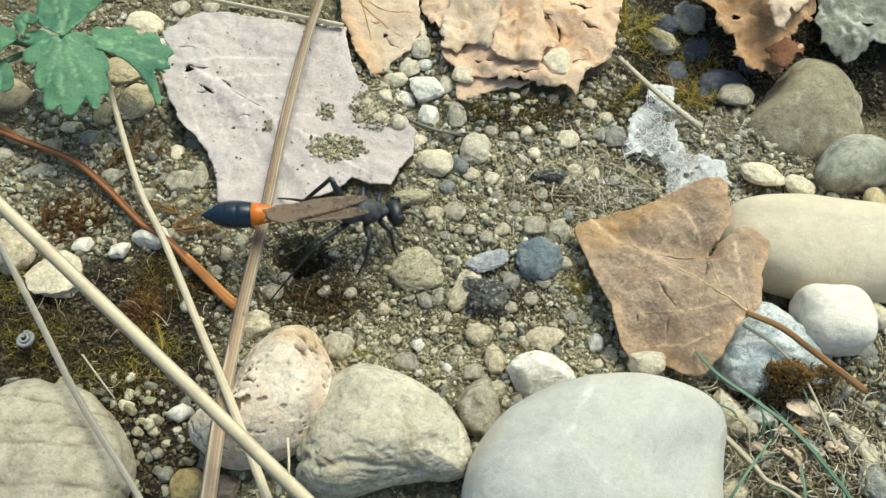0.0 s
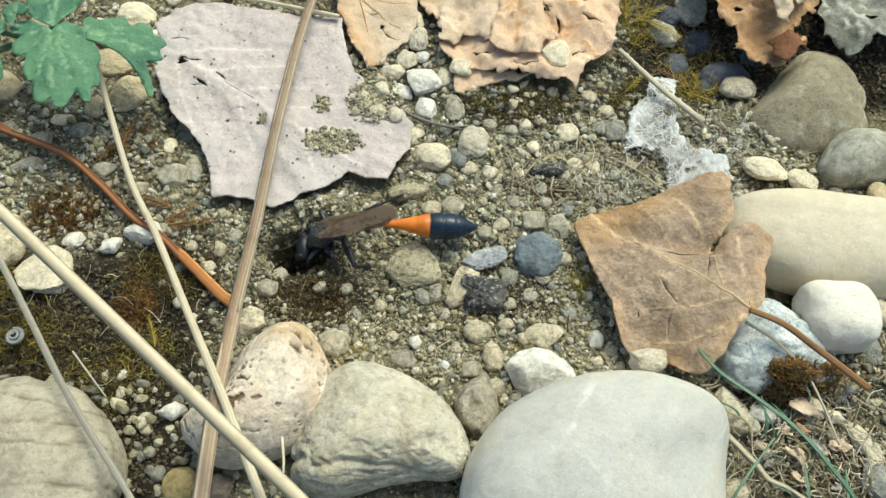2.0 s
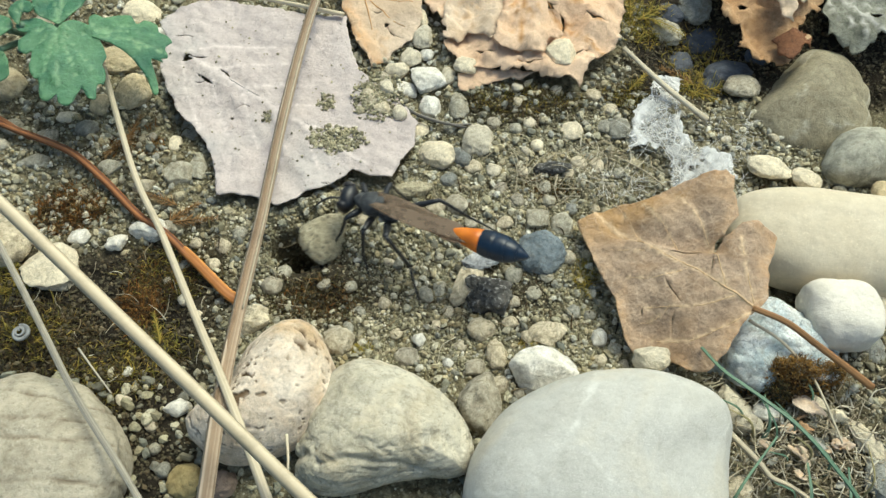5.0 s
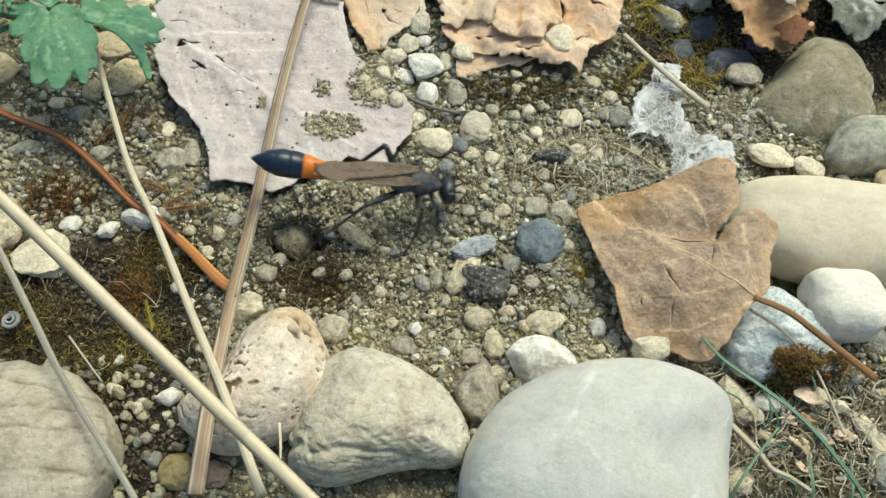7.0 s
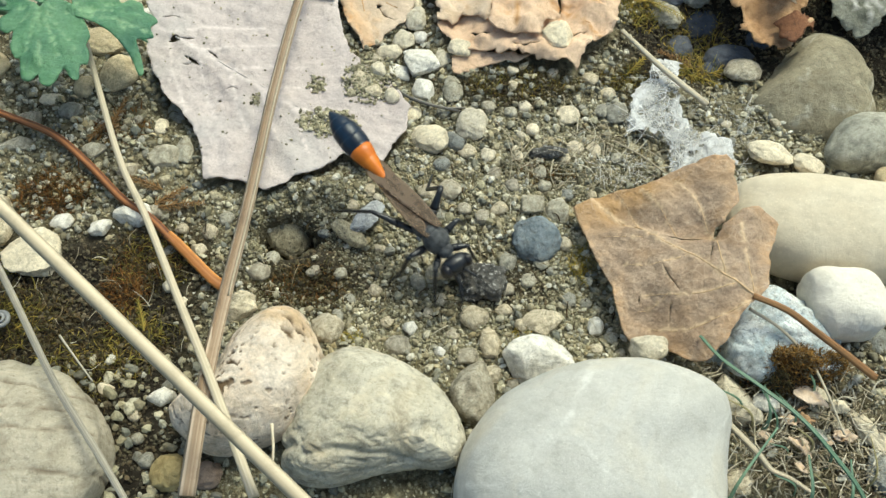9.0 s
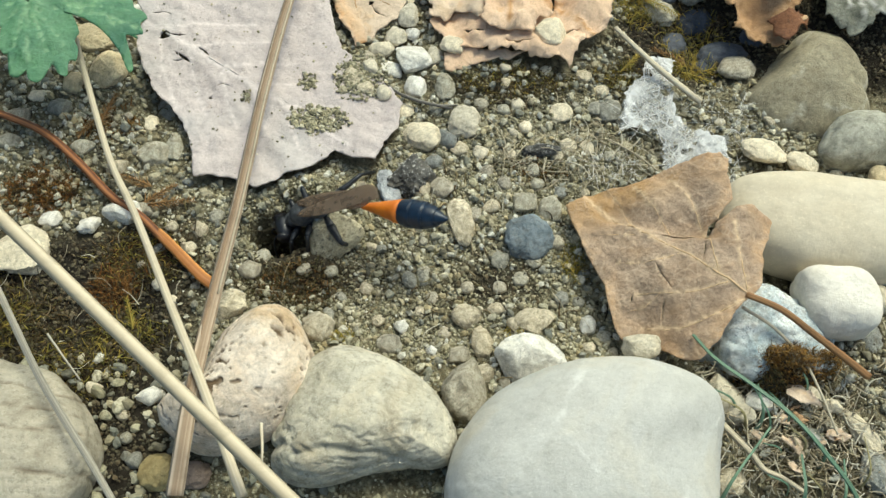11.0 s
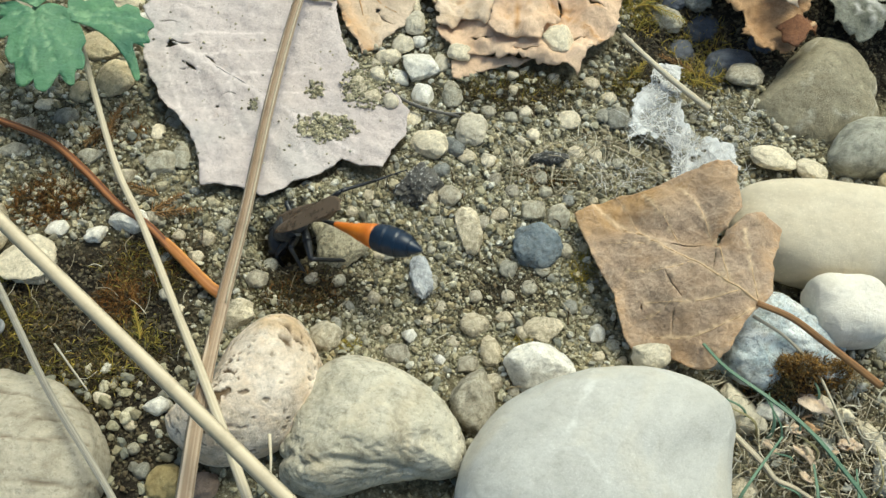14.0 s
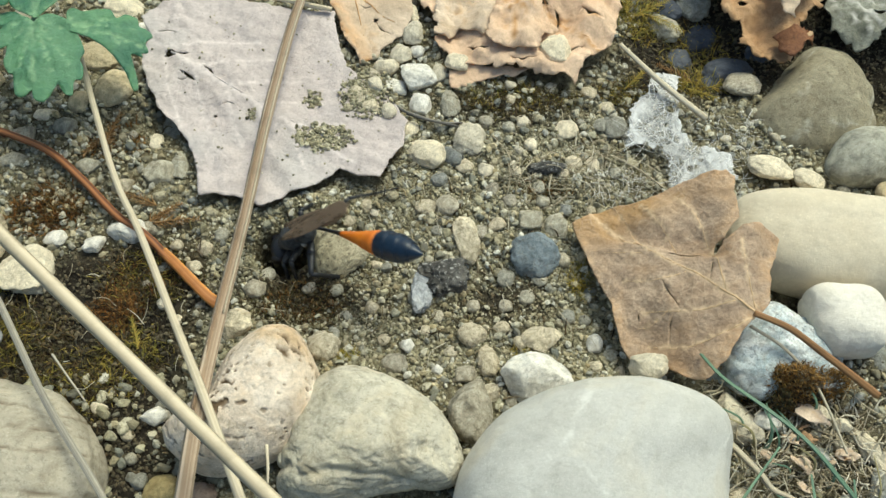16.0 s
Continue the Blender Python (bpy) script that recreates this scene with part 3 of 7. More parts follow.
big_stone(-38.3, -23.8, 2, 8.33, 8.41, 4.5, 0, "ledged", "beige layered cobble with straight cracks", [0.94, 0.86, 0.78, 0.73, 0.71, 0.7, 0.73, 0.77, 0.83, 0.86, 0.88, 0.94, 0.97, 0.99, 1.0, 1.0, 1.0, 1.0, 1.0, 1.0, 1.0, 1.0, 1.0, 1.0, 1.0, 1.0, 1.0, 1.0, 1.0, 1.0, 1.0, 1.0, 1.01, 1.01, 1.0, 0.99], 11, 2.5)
big_stone(44.7, 19.9, -2.2, 8.36, 8.74, 5.2, 0, "olive", "olive grey river cobble with pale veins", [0.89, 0.91, 0.89, 0.93, 0.95, 0.97, 0.96, 0.96, 0.93, 0.84, 0.71, 0.64, 0.61, 0.57, 0.57, 0.58, 0.6, 0.68, 0.78, 0.91, 1.03, 1.05, 1.0, 0.97, 0.95, 0.92, 0.91, 0.88, 0.87, 0.91, 0.93, 0.94, 0.94, 0.92, 0.87, 0.83], 14, 2.2)
big_stone(48.5, 10.8, 0.4, 5.13, 4.35, 3.4, -8, "mottled grey", "smooth mottled grey cobble", [0.99, 1.0, 1.0, 1.0, 1.0, 0.99, 0.97, 0.95, 0.88, 0.86, 0.84, 0.8, 0.79, 0.78, 0.74, 0.73, 0.74, 0.76, 0.78, 0.82, 0.87, 0.94, 0.96, 0.97, 0.92, 0.9, 0.86, 0.79, 0.76, 0.74, 0.73, 0.73, 0.76, 0.82, 0.91, 0.97], 17, 2.3)
big_stone(44.2, 0.3, 0.6, 13.01, 7.04, 5, -7, "smooth cream", "long smooth cream cobble", [1.0, 1.0, 0.99, 0.97, 0.92, 0.85, 0.77, 0.74, 0.73, 0.74, 0.75, 0.77, 0.8, 0.84, 0.9, 0.97, 1.0, 0.99, 0.99, 1.0, 1.0, 1.0, 1.0, 1.0, 1.0, 1.0, 1.0, 1.0, 1.0, 1.0, 1.0, 1.0, 1.0, 1.0, 1.0, 1.0], 20, 2.5)
big_stone(40.9, -9.8, 2.6, 3.91, 3.58, 3.4, 0, "smooth white", "chalk white pebble with blunt corners", [1.0, 1.05, 0.98, 1.08, 0.95, 1.0, 1.0, 1.02], 23, 2.8)
big_stone(33.5, -12.6, 0, 6.84, 4.71, 4.4, 0, "marble", "blue white marbled cobble half covered by moss", [1.0, 0.95, 1.0, 1.0, 1.05, 1.0, 1.0, 1.0], 26, 2.3)

pebble(3.6, -18.3, 0, 2.42, 2.66, 1.92, 0, 'earthy', 'angular')
pebble(9.9, -15.3, 0, 3.05, 2.54, 1.92, 20, 'white', 'angular')
pebble(20.4, -15, 4.6, 1.86, 1.41, 1.1, 0, 'cream', 'round')
pebble(-42.6, -3.3, 0, 3.11, 2.66, 1.74, 15, 'cream', 'angular')
pebble(-48.2, 0, 0, 2.9, 3.35, 2.1, 0, 'beige', 'round')
pebble(10.7, -1.7, 0, 2.76, 2.49, 1.69, -20, 'blue', 'round')
pebble(3.9, 13, 0, 1.81, 2.13, 1.23, 0, 'cream', 'round')
pebble(-0.9, 11.2, 0, 2.13, 1.87, 1.14, -10, 'cream', 'round')
pebble(14.9, 14.5, 0, 1.42, 1.24, 0.73, 0, 'cream', 'round')
pebble(20.6, 15.1, 0, 1.56, 1.57, 0.91, 0, 'grey', 'round')
pebble(19, 15.5, 0, 0.89, 1.2, 0.59, 0, 'grey', 'round')
pebble(4, -10.5, 0, 1.63, 1.32, 0.96, 0, 'earthy', 'round')
pebble(5.5, -13.1, 0, 1.07, 1.76, 0.82, 10, 'earthy', 'round')
pebble(10.7, -10.7, 0, 1.81, 1.38, 1.01, 20, 'earthy', 'angular')
pebble(16.5, -10.9, 0, 1.02, 1.01, 0.73, 0, 'white', 'round')
pebble(-11.3, -11.8, 0, 1.62, 1.68, 1.23, 0, 'beige', 'round')
pebble(-3.9, -13.6, 0, 1.43, 1.11, 0.82, 25, 'beige', 'round')
pebble(-2, 21.9, 0, 2.3, 2.05, 1.14, 10, 'white', 'angular')
pebble(2.6, 23.1, 1, 1.6, 1.32, 0.73, -15, 'cream', 'round')
pebble(14.1, 24.2, 2.6, 1.86, 1.91, 1.05, 0, 'cream', 'round')
pebble(0.3, 22.3, 0, 0.98, 1.25, 0.64, 0, 'cream', 'round')
pebble(36.2, 21.5, 0.6, 2.29, 1.87, 1.01, -35, 'earthy', 'round')
pebble(35.4, 24.8, 0, 3.18, 2.19, 1.14, 0, 'navy', 'round')
pebble(37, 8.8, 1, 2.55, 1.52, 0.91, -15, 'cream', 'round')
pebble(41.1, 7.5, 1, 1.82, 1.36, 0.82, -25, 'cream', 'round')
pebble(49.7, 6.2, 1, 1.49, 1.38, 0.82, 0, 'tan', 'round')
pebble(54.4, 20.4, -3, 2.13, 6.25, 1.37, 0, 'navy', 'round')
pebble(33, 31.5, -1, 2.56, 2.6, 1.28, 20, 'navy', 'round')
pebble(29.9, 27.6, -0.6, 2.16, 1.96, 1.01, 0, 'navy', 'round')
pebble(33.6, 23.1, -0.5, 1.76, 1.72, 0.91, 0, 'navy', 'round')
pebble(29.2, 34, -0.5, 1.84, 1.89, 0.91, 0, 'navy', 'round')
pebble(51.6, 26.5, -1.5, 2.16, 2.14, 1.05, 0, 'navy', 'round')
pebble(32.6, 34.9, -0.5, 2.22, 2.39, 1.14, 0, 'slate', 'round')
pebble(39.9, 27.5, -0.5, 1.8, 1.82, 0.91, 0, 'navy', 'round')
pebble(-37.6, 19.9, 0, 2.28, 2.27, 1.23, 10, 'tan', 'round')
pebble(-40.4, 25.1, 0, 3.26, 2.13, 1.1, -10, 'tan', 'round')
pebble(-41.3, 18.1, 0, 1.31, 1.51, 0.82, 0, 'tan', 'round')
pebble(-53.6, 21.2, 0, 2.64, 2.48, 1.28, 0, 'tan', 'round')
pebble(-30.1, 14.7, -1, 1.5, 2.74, 1.01, 20, 'slate', 'round')
pebble(-40.8, 0.6, 0, 1.34, 1.08, 0.69, 0, 'white', 'round')
pebble(-33.2, 1.3, 0, 1.98, 1.43, 0.91, -10, 'white', 'angular')
pebble(-36.3, -0.1, 0, 1.14, 1.07, 0.69, 0, 'white', 'angular')
pebble(-45, 16.4, 0, 1.37, 0.92, 0.5, 10, 'cream', 'round')
pebble(-31.8, 13.1, 0, 0.88, 1.02, 0.59, 0, 'cream', 'round')
pebble(-25.2, -26.3, 0, 1.61, 1.84, 1.33, 0, 'ochre', 'round')
pebble(-21.8, -26.5, 0, 1.78, 1.31, 1.05, 0, 'pink', 'round')
pebble(42.1, -22.2, 0, 0.97, 2.76, 0.78, 35, 'cream', 'round')
pebble(42.5, -25.9, 0, 1.56, 2.12, 1.28, 0, 'slate', 'round')
pebble(28.2, -27, 0, 2.05, 1.32, 1.05, 10, 'beige', 'round')
pebble(-15, -0.9, -1, 1.27, 1.3, 0.87, 0, 'cream', 'round')
pebble(-15.7, -2.5, -1, 1.39, 1.15, 0.78, 0, 'earthy', 'round')
pebble(-9.3, 2.7, 0, 0.77, 0.7, 0.46, 0, 'earthy', 'round')
pebble(12.9, 1.9, 0, 1.22, 1.47, 0.87, 0, 'grey', 'angular')
pebble(10.3, 2.6, 0, 1.48, 1.26, 0.82, 0, 'grey', 'angular')
pebble(13.7, -1.9, 0, 0.88, 0.88, 0.59, 0, 'earthy', 'round')
pebble(10.8, 12.4, 0, 0.87, 0.91, 0.55, 0, 'cream', 'round')
pebble(15.6, 10.4, 0, 0.93, 0.82, 0.5, 0, 'cream', 'round')
pebble(17.7, 10.2, 0, 0.8, 1.15, 0.55, 0, 'cream', 'round')
pebble(0.5, 8, 0, 1.12, 1.02, 0.64, 0, 'slate', 'round')
pebble(1.3, 4.5, 0, 1.36, 1.41, 0.91, 0, 'earthy', 'angular')
pebble(-1, 4.4, 0, 1.17, 1.06, 0.69, 0, 'earthy', 'round')
pebble(-2.6, -11.6, 0, 0.72, 0.81, 0.55, 0, 'white', 'angular')
pebble(-18.7, -5.5, 0, 1.17, 1.12, 0.78, 0, 'beige', 'round')
pebble(-24.3, -0.8, 0, 0.95, 0.9, 0.59, 0, 'beige', 'round')
pebble(-20.5, -9.6, 0, 1.7, 1.47, 1.05, 15, 'earthy', 'angular')
pebble(-0.5, -5.9, 0, 0.74, 1.27, 0.55, 0, 'grey', 'round')
pebble(-2, -6.3, 0, 0.8, 1.19, 0.59, 20, 'grey', 'round')
pebble(-5.1, -10.9, 0, 0.78, 0.69, 0.5, 0, 'beige', 'round')
pebble(-8.2, -14.4, 0, 0.89, 0.73, 0.55, 0, 'grey', 'round')
pebble(3.2, -14.7, 0, 1.24, 0.91, 0.69, 0, 'earthy', 'angular')
pebble(7, -9.6, 0, 0.91, 0.7, 0.5, 0, 'beige', 'round')
pebble(8.8, -11.2, 0, 0.78, 0.81, 0.59, 0, 'beige', 'round')
pebble(13.9, -8, 0, 0.86, 0.84, 0.59, 0, 'slate', 'round')
pebble(15.6, -8.3, 0, 0.79, 0.71, 0.5, 0, 'grey', 'round')
pebble(21, -20.7, 0, 0.86, 0.89, 0.69, 0, 'earthy', 'round')
pebble(29.7, -19.4, 0, 1.73, 2.46, 1.37, 20, 'cream', 'angular')
pebble(38.1, -14.1, 0, 1.19, 0.83, 0.59, 10, 'slate', 'round')
pebble(39.6, -14.5, -1, 1.79, 1.93, 1.37, 0, 'navy', 'round')
pebble(45.1, -11.9, -1, 1.51, 2.42, 1.14, 0, 'slate', 'round')
pebble(37.3, -6.5, -2, 1.88, 1.38, 0.91, 0, 'navy', 'round')
pebble(38.2, -8.5, -2, 1.24, 1.22, 0.82, 0, 'navy', 'round')
pebble(47, -8.4, 0, 1.22, 1.76, 0.91, 30, 'cream', 'angular')
pebble(27.5, 31.7, -0.5, 3.29, 1.84, 0.91, -25, 'grey', 'round')
pebble(36.9, -18.3, 1, 1.27, 0.74, 0.55, -30, 'cream', 'angular')
pebble(32.3, -19.5, 1, 1.14, 0.9, 0.69, 20, 'white', 'angular')
pebble(39.2, -19.8, 1, 0.86, 0.73, 0.55, 0, 'cream', 'angular')
pebble(38.3, 30.6, -3, 1.48, 1.69, 0.82, 0, 'navy', 'round')
pebble(-38.9, 33.1, -0.5, 2.6, 1.9, 0.91, 0, 'cream', 'round')
pebble(-47.2, 35.2, 0, 1.9, 1.5, 0.9, 20, 'slate', 'round')
pebble(-50.4, 31.6, 0, 1.6, 1.3, 0.8, 0, 'cream', 'round')
pebble(-44.2, 37.2, 0, 1.2, 1.0, 0.7, 0, 'earthy', 'angular')
pebble(-36.2, 29.6, 0, 1.1, 0.9, 0.6, 0, 'white', 'round')
pebble(-30.4, 35.4, 0, 1.3, 1.0, 0.7, 0, 'cream', 'round')
pebble(-41.6, 28.6, 0, 1.2, 1.0, 0.7, 0, 'earthy', 'round')
pebble(-52.2, 12.6, 0, 1.2, 0.9, 0.6, 0, 'cream', 'round')
pebble(-46.8, 13.6, 0, 1.4, 1.0, 0.6, 15, 'earthy', 'angular')
pebble(-42.2, 14.6, 0, 1.6, 1.1, 0.7, -10, 'grey', 'round')
pebble(-38.6, 9.6, 0, 1.3, 0.9, 0.6, 5, 'grey', 'angular')
pebble(-34.5, 35.7, 0, 1.33, 1.25, 0.59, 0, 'cream', 'round')
pebble(-47.6, 10.4, 0, 1.67, 0.88, 0.5, 10, 'grey', 'round')
pebble(-51.3, 15.2, 0, 1.5, 1.09, 0.59, 0, 'grey', 'round')
pebble(-30.6, 8.1, 0, 1.71, 1.35, 0.82, 15, 'grey', 'angular')
pebble(-28.4, 9.2, 0, 0.99, 1.56, 0.69, 0, 'grey', 'angular')
pebble(-31, 1.7, 0, 1.28, 0.93, 0.59, 0, 'earthy', 'angular')
pebble(-34.4, 6.9, 0, 1.31, 0.97, 0.59, 20, 'earthy', 'angular')
pebble(-29.6, -20.8, 0, 0.75, 0.6, 0.46, 0, 'earthy', 'round')
pebble(-27.7, -25.2, 0, 0.84, 0.87, 0.69, 0, 'grey', 'round')
pebble(-27, -19, 0, 1.22, 1.03, 0.78, 0, 'white', 'angular')
pebble(-28.9, -23, 0, 0.62, 0.65, 0.5, 0, 'grey', 'round')
pebble(-3.2, 31, 0.6, 1.0, 1.7, 0.8, 10, 'cream', 'round')
pebble(-2.2, 25.4, 0.4, 0.9, 0.8, 0.6, 0, 'white', 'round')
pebble(-5.6, 23.2, 0.2, 1.5, 1.1, 0.7, 20, 'cream', 'angular')
pebble(-7.4, 22.0, 0.2, 0.9, 0.8, 0.5, 0, 'earthy', 'angular')
pebble(-4.6, 20.4, 0, 1.3, 1.0, 0.6, 0, 'white', 'angular')
pebble(-2.8, 27.7, 1, 1.14, 1.77, 0.73, 0, 'cream', 'round')
pebble(-4.2, 24.9, 0.6, 1.41, 1.26, 0.69, 0, 'cream', 'round')
pebble(-9, 18.5, 1.3, 1.23, 1.61, 0.82, 0, 'beige', 'angular')
pebble(-7.4, 16.6, 1.6, 1.0, 0.8, 0.6, 30, 'earthy', 'angular')
pebble(-6.9, 19.6, 1.5, 0.9, 1.1, 0.6, 10, 'cream', 'angular')
pebble(-9.8, 16.2, 1.6, 0.6, 0.5, 0.4, 50, 'sandy', 'angular')
pebble(-5.3, 16.1, 1.6, 0.88, 0.85, 0.5, 0, 'cream', 'angular')
pebble(-1.6, 18, 0, 1.37, 1.59, 0.91, 0, 'white', 'angular')
pebble(1.7, 18, 0, 1.17, 2.06, 0.78, 0, 'grey', 'round')
pebble(-3, 14.7, 0, 1.22, 1.16, 0.69, 0, 'cream', 'round')
pebble(-4.2, 15.6, 0, 1.02, 1.17, 0.69, 0, 'beige', 'round')
pebble(5.9, 15.6, 0, 0.89, 0.86, 0.5, 0, 'beige', 'round')
pebble(3.4, 9.6, 0, 1, 0.89, 0.55, 0, 'beige', 'round')
pebble(2.1, 10.7, 0, 1.2, 1.27, 0.78, 0, 'slate', 'angular')
pebble(5.7, 9, 0, 0.86, 0.96, 0.59, 0, 'cream', 'round')
pebble(8.4, 14.8, 0, 0.81, 0.85, 0.5, 0, 'grey', 'round')
pebble(10, 15.6, 0, 0.89, 0.86, 0.5, 0, 'cream', 'round')
pebble(14.3, 8.9, 0, 0.79, 0.74, 0.46, 0, 'beige', 'round')
pebble(11.5, 6.9, 0, 0.79, 0.87, 0.55, 0, 'grey', 'round')
pebble(9, 8.9, 0, 0.79, 0.74, 0.46, 0, 'cream', 'round')
pebble(22.1, 14.4, 0, 0.88, 1.19, 0.59, 0, 'grey', 'round')
pebble(20, 18.1, 0, 0.9, 0.89, 0.5, 0, 'beige', 'round')
pebble(18.1, 20.2, 0, 1.04, 1.06, 0.59, 0, 'beige', 'round')
pebble(33.6, 17.1, -1, 1.04, 0.99, 0.55, 0, 'white', 'round')
pebble(34.8, 15.9, -1, 1.03, 1.06, 0.59, 0, 'white', 'round')
pebble(35.4, 9, -1, 1, 1.59, 0.69, 0, 'beige', 'round')
pebble(-6.4, -7.3, 0, 0.8, 0.84, 0.59, 0, 'beige', 'round')
pebble(-9.1, -8.3, 0, 0.79, 0.64, 0.46, 0, 'grey', 'round')
pebble(-10.2, -10.3, 0, 0.73, 0.83, 0.55, 0, 'grey', 'round')
pebble(0.4, -8.3, 0, 0.73, 0.77, 0.55, 0, 'beige', 'round')
pebble(1.6, -12.2, 0, 0.72, 0.62, 0.46, 0, 'beige', 'round')
pebble(-0.8, -9.9, 0, 0.61, 0.57, 0.41, 0, 'earthy', 'round')
pebble(-5.5, -15.3, 0, 0.71, 0.67, 0.5, 0, 'beige', 'round')
pebble(0.4, -14.1, 0, 0.59, 0.61, 0.46, 0, 'white', 'angular')
pebble(4.1, -7.3, 0, 0.8, 0.77, 0.55, 0, 'beige', 'round')
pebble(7.4, -7.3, 0, 0.74, 0.71, 0.5, 0, 'beige', 'round')
pebble(9.6, -6.3, 0, 0.93, 0.78, 0.55, 0, 'grey', 'round')
pebble(11, -4.3, 0, 0.81, 0.79, 0.55, 0, 'grey', 'angular')
pebble(7.5, -4.3, 0, 1.06, 0.86, 0.59, 0, 'grey', 'angular')
pebble(6.8, 2.1, 0, 0.96, 0.83, 0.55, 0, 'beige', 'angular')
pebble(4.9, 1, 0, 0.77, 0.9, 0.55, 0, 'beige', 'angular')
pebble(3, 2.1, 0, 0.83, 0.83, 0.55, 0, 'earthy', 'round')
pebble(0.4, 1.4, 0, 0.77, 0.69, 0.46, 0, 'grey', 'round')
pebble(8.2, 5, 0, 0.85, 0.85, 0.55, 0, 'beige', 'round')
pebble(6.3, 6.6, 0, 0.85, 0.79, 0.5, 0, 'earthy', 'round')
pebble(14.3, 4.3, 0, 0.84, 0.71, 0.46, 0, 'slate', 'round')
pebble(16.4, -13.4, 0, 0.77, 0.68, 0.5, 0, 'beige', 'round')
pebble(18, -12.2, 0, 0.78, 0.82, 0.59, 0, 'grey', 'round')
pebble(18.8, -14, 0, 0.65, 0.56, 0.41, 0, 'beige', 'round')
pebble(5.6, -16.5, 0, 1, 0.78, 0.59, 0, 'beige', 'angular')
pebble(7.7, -17.4, 0, 0.7, 0.6, 0.46, 0, 'earthy', 'round')
pebble(-10.2, -5.6, 0, 0.8, 0.65, 0.46, 0, 'grey', 'round')
pebble(-12.9, -5.6, 0, 0.74, 0.59, 0.41, 0, 'earthy', 'angular')
pebble(-17.7, -3.6, 0, 0.81, 0.74, 0.5, 0, 'grey', 'angular')
pebble(-21.4, -4.3, 0, 0.81, 0.74, 0.5, 0, 'grey', 'round')
pebble(-25.3, -2.9, 0, 0.94, 0.75, 0.5, 0, 'beige', 'angular')
pebble(-27.5, -0.4, 0, 0.76, 0.7, 0.46, 0, 'beige', 'round')
pebble(-28.5, -2.9, 0, 0.75, 0.68, 0.46, 0, 'grey', 'round')


def free_spot(x, y, r):
    return all(((x - tx) / (ta + r)) ** 2 + ((y - ty) / (tb + r)) ** 2 > 1 for tx, ty, ta, tb in TAKEN)


def inside(x, y, loop):
    hit = False
    for (ax, ay), (bx, by) in zip(loop, loop[1:] + loop[:1]):
        if (ay > y) != (by > y) and x < ax + (y - ay) / (by - ay) * (bx - ax):
            hit = not hit
    return hit


LILAC_EDGE = [(-35.2, 29.3), (-33.4, 31.3), (-31.1, 32.4), (-27.7, 32.8), (-22.6, 31.6), (-18.9, 30.9), (-14.9, 30.4), (-12.3, 30.2), (-11.7, 26.7), (-10.8, 23.2), (-8.9, 20.6), (-6.4, 19.3), (-4.6, 16.9), (-3.2, 14.7), (-3.7, 11.8), (-5.1, 9.3), (-6, 7.3), (-8.4, 7.6), (-10.5, 8.4), (-12.4, 6.6), (-14.6, 5.5), (-16.8, 4.4), (-18.6, 3.5), (-21, 4.6), (-23.6, 5.1), (-25.6, 4.9), (-25.9, 7.8), (-27, 10.5), (-28.8, 13.6), (-31.4, 16.3), (-33, 19.4), (-34.6, 23.4), (-33.9, 26.3)]
ORANGE_EDGE = [(-4.6, 40.5), (-3, 34.7), (-1.6, 31.4), (0.6, 29.3), (0.1, 25.7), (1.5, 23.7), (4.6, 22.5), (8.3, 22), (11.1, 21.5), (13.8, 21), (16.2, 20), (17.1, 22), (18.5, 24.1), (21.1, 25.9), (21.8, 29.1), (22.7, 33.7), (24.4, 40.5), (16.2, 43.6), (5, 43.6)]
ORANGE_LEFT_EDGE = [(-14.1, 41.1), (-13.3, 35.2), (-12.6, 31), (-10.7, 26.7), (-8.8, 23.7), (-7, 24.6), (-5.6, 26.2), (-4.2, 27.1), (-3, 29.6), (-2.9, 33.3), (-4.2, 41.1)]
ORANGE_FOLD_EDGE = [(1.7, 19.9), (1.5, 22.1), (3.9, 23), (8.1, 22.8), (10.9, 22.3), (9.4, 21.6), (6, 21.2), (3.5, 20.2)]
BROWN_EDGE = [(14.6, 1.4), (16.4, 2.4), (18.9, 2.9), (21.7, 3.2), (24.6, 4.2), (27.4, 4.9), (29.9, 5.1), (30.7, 4.3), (30.3, 2.4), (30.5, 0.8), (30.3, -0.6), (29.1, -1.9), (28.7, -2.9), (30.5, -1.5), (32.6, -0.8), (34.5, -2.5), (33.7, -4.4), (32.6, -6.4), (31.8, -10), (29.5, -12), (28.2, -13.6), (27.1, -15.4), (25.5, -16.8), (23.6, -16.2), (22.4, -15.1), (21.3, -14.1), (19.6, -13.8), (18.5, -12.2), (18.1, -10.3), (17.7, -7.7), (16.7, -5), (15.4, -1.8)]
CURL_EDGE = [(31.3, 37.5), (34, 31.8), (34.3, 29), (36.2, 28.9), (36.6, 27.1), (35.6, 25), (37.8, 23.7), (38.7, 22.9), (40.5, 22.2), (42.3, 23.7), (43.4, 25.5), (43.2, 28.1), (44.7, 29.9), (46.4, 30.9), (47.4, 33.7), (47.7, 37.5), (40.9, 40.4)]
GREY_EDGE = [(48.4, 38), (47.9, 33.2), (46.7, 30.4), (47.4, 27.5), (49.4, 25.2), (51.1, 25.4), (53.4, 27.7), (54.8, 27), (58.8, 28.6), (61.4, 38.9), (55.2, 40.9)]
BURROW_CLEAR = 3.6


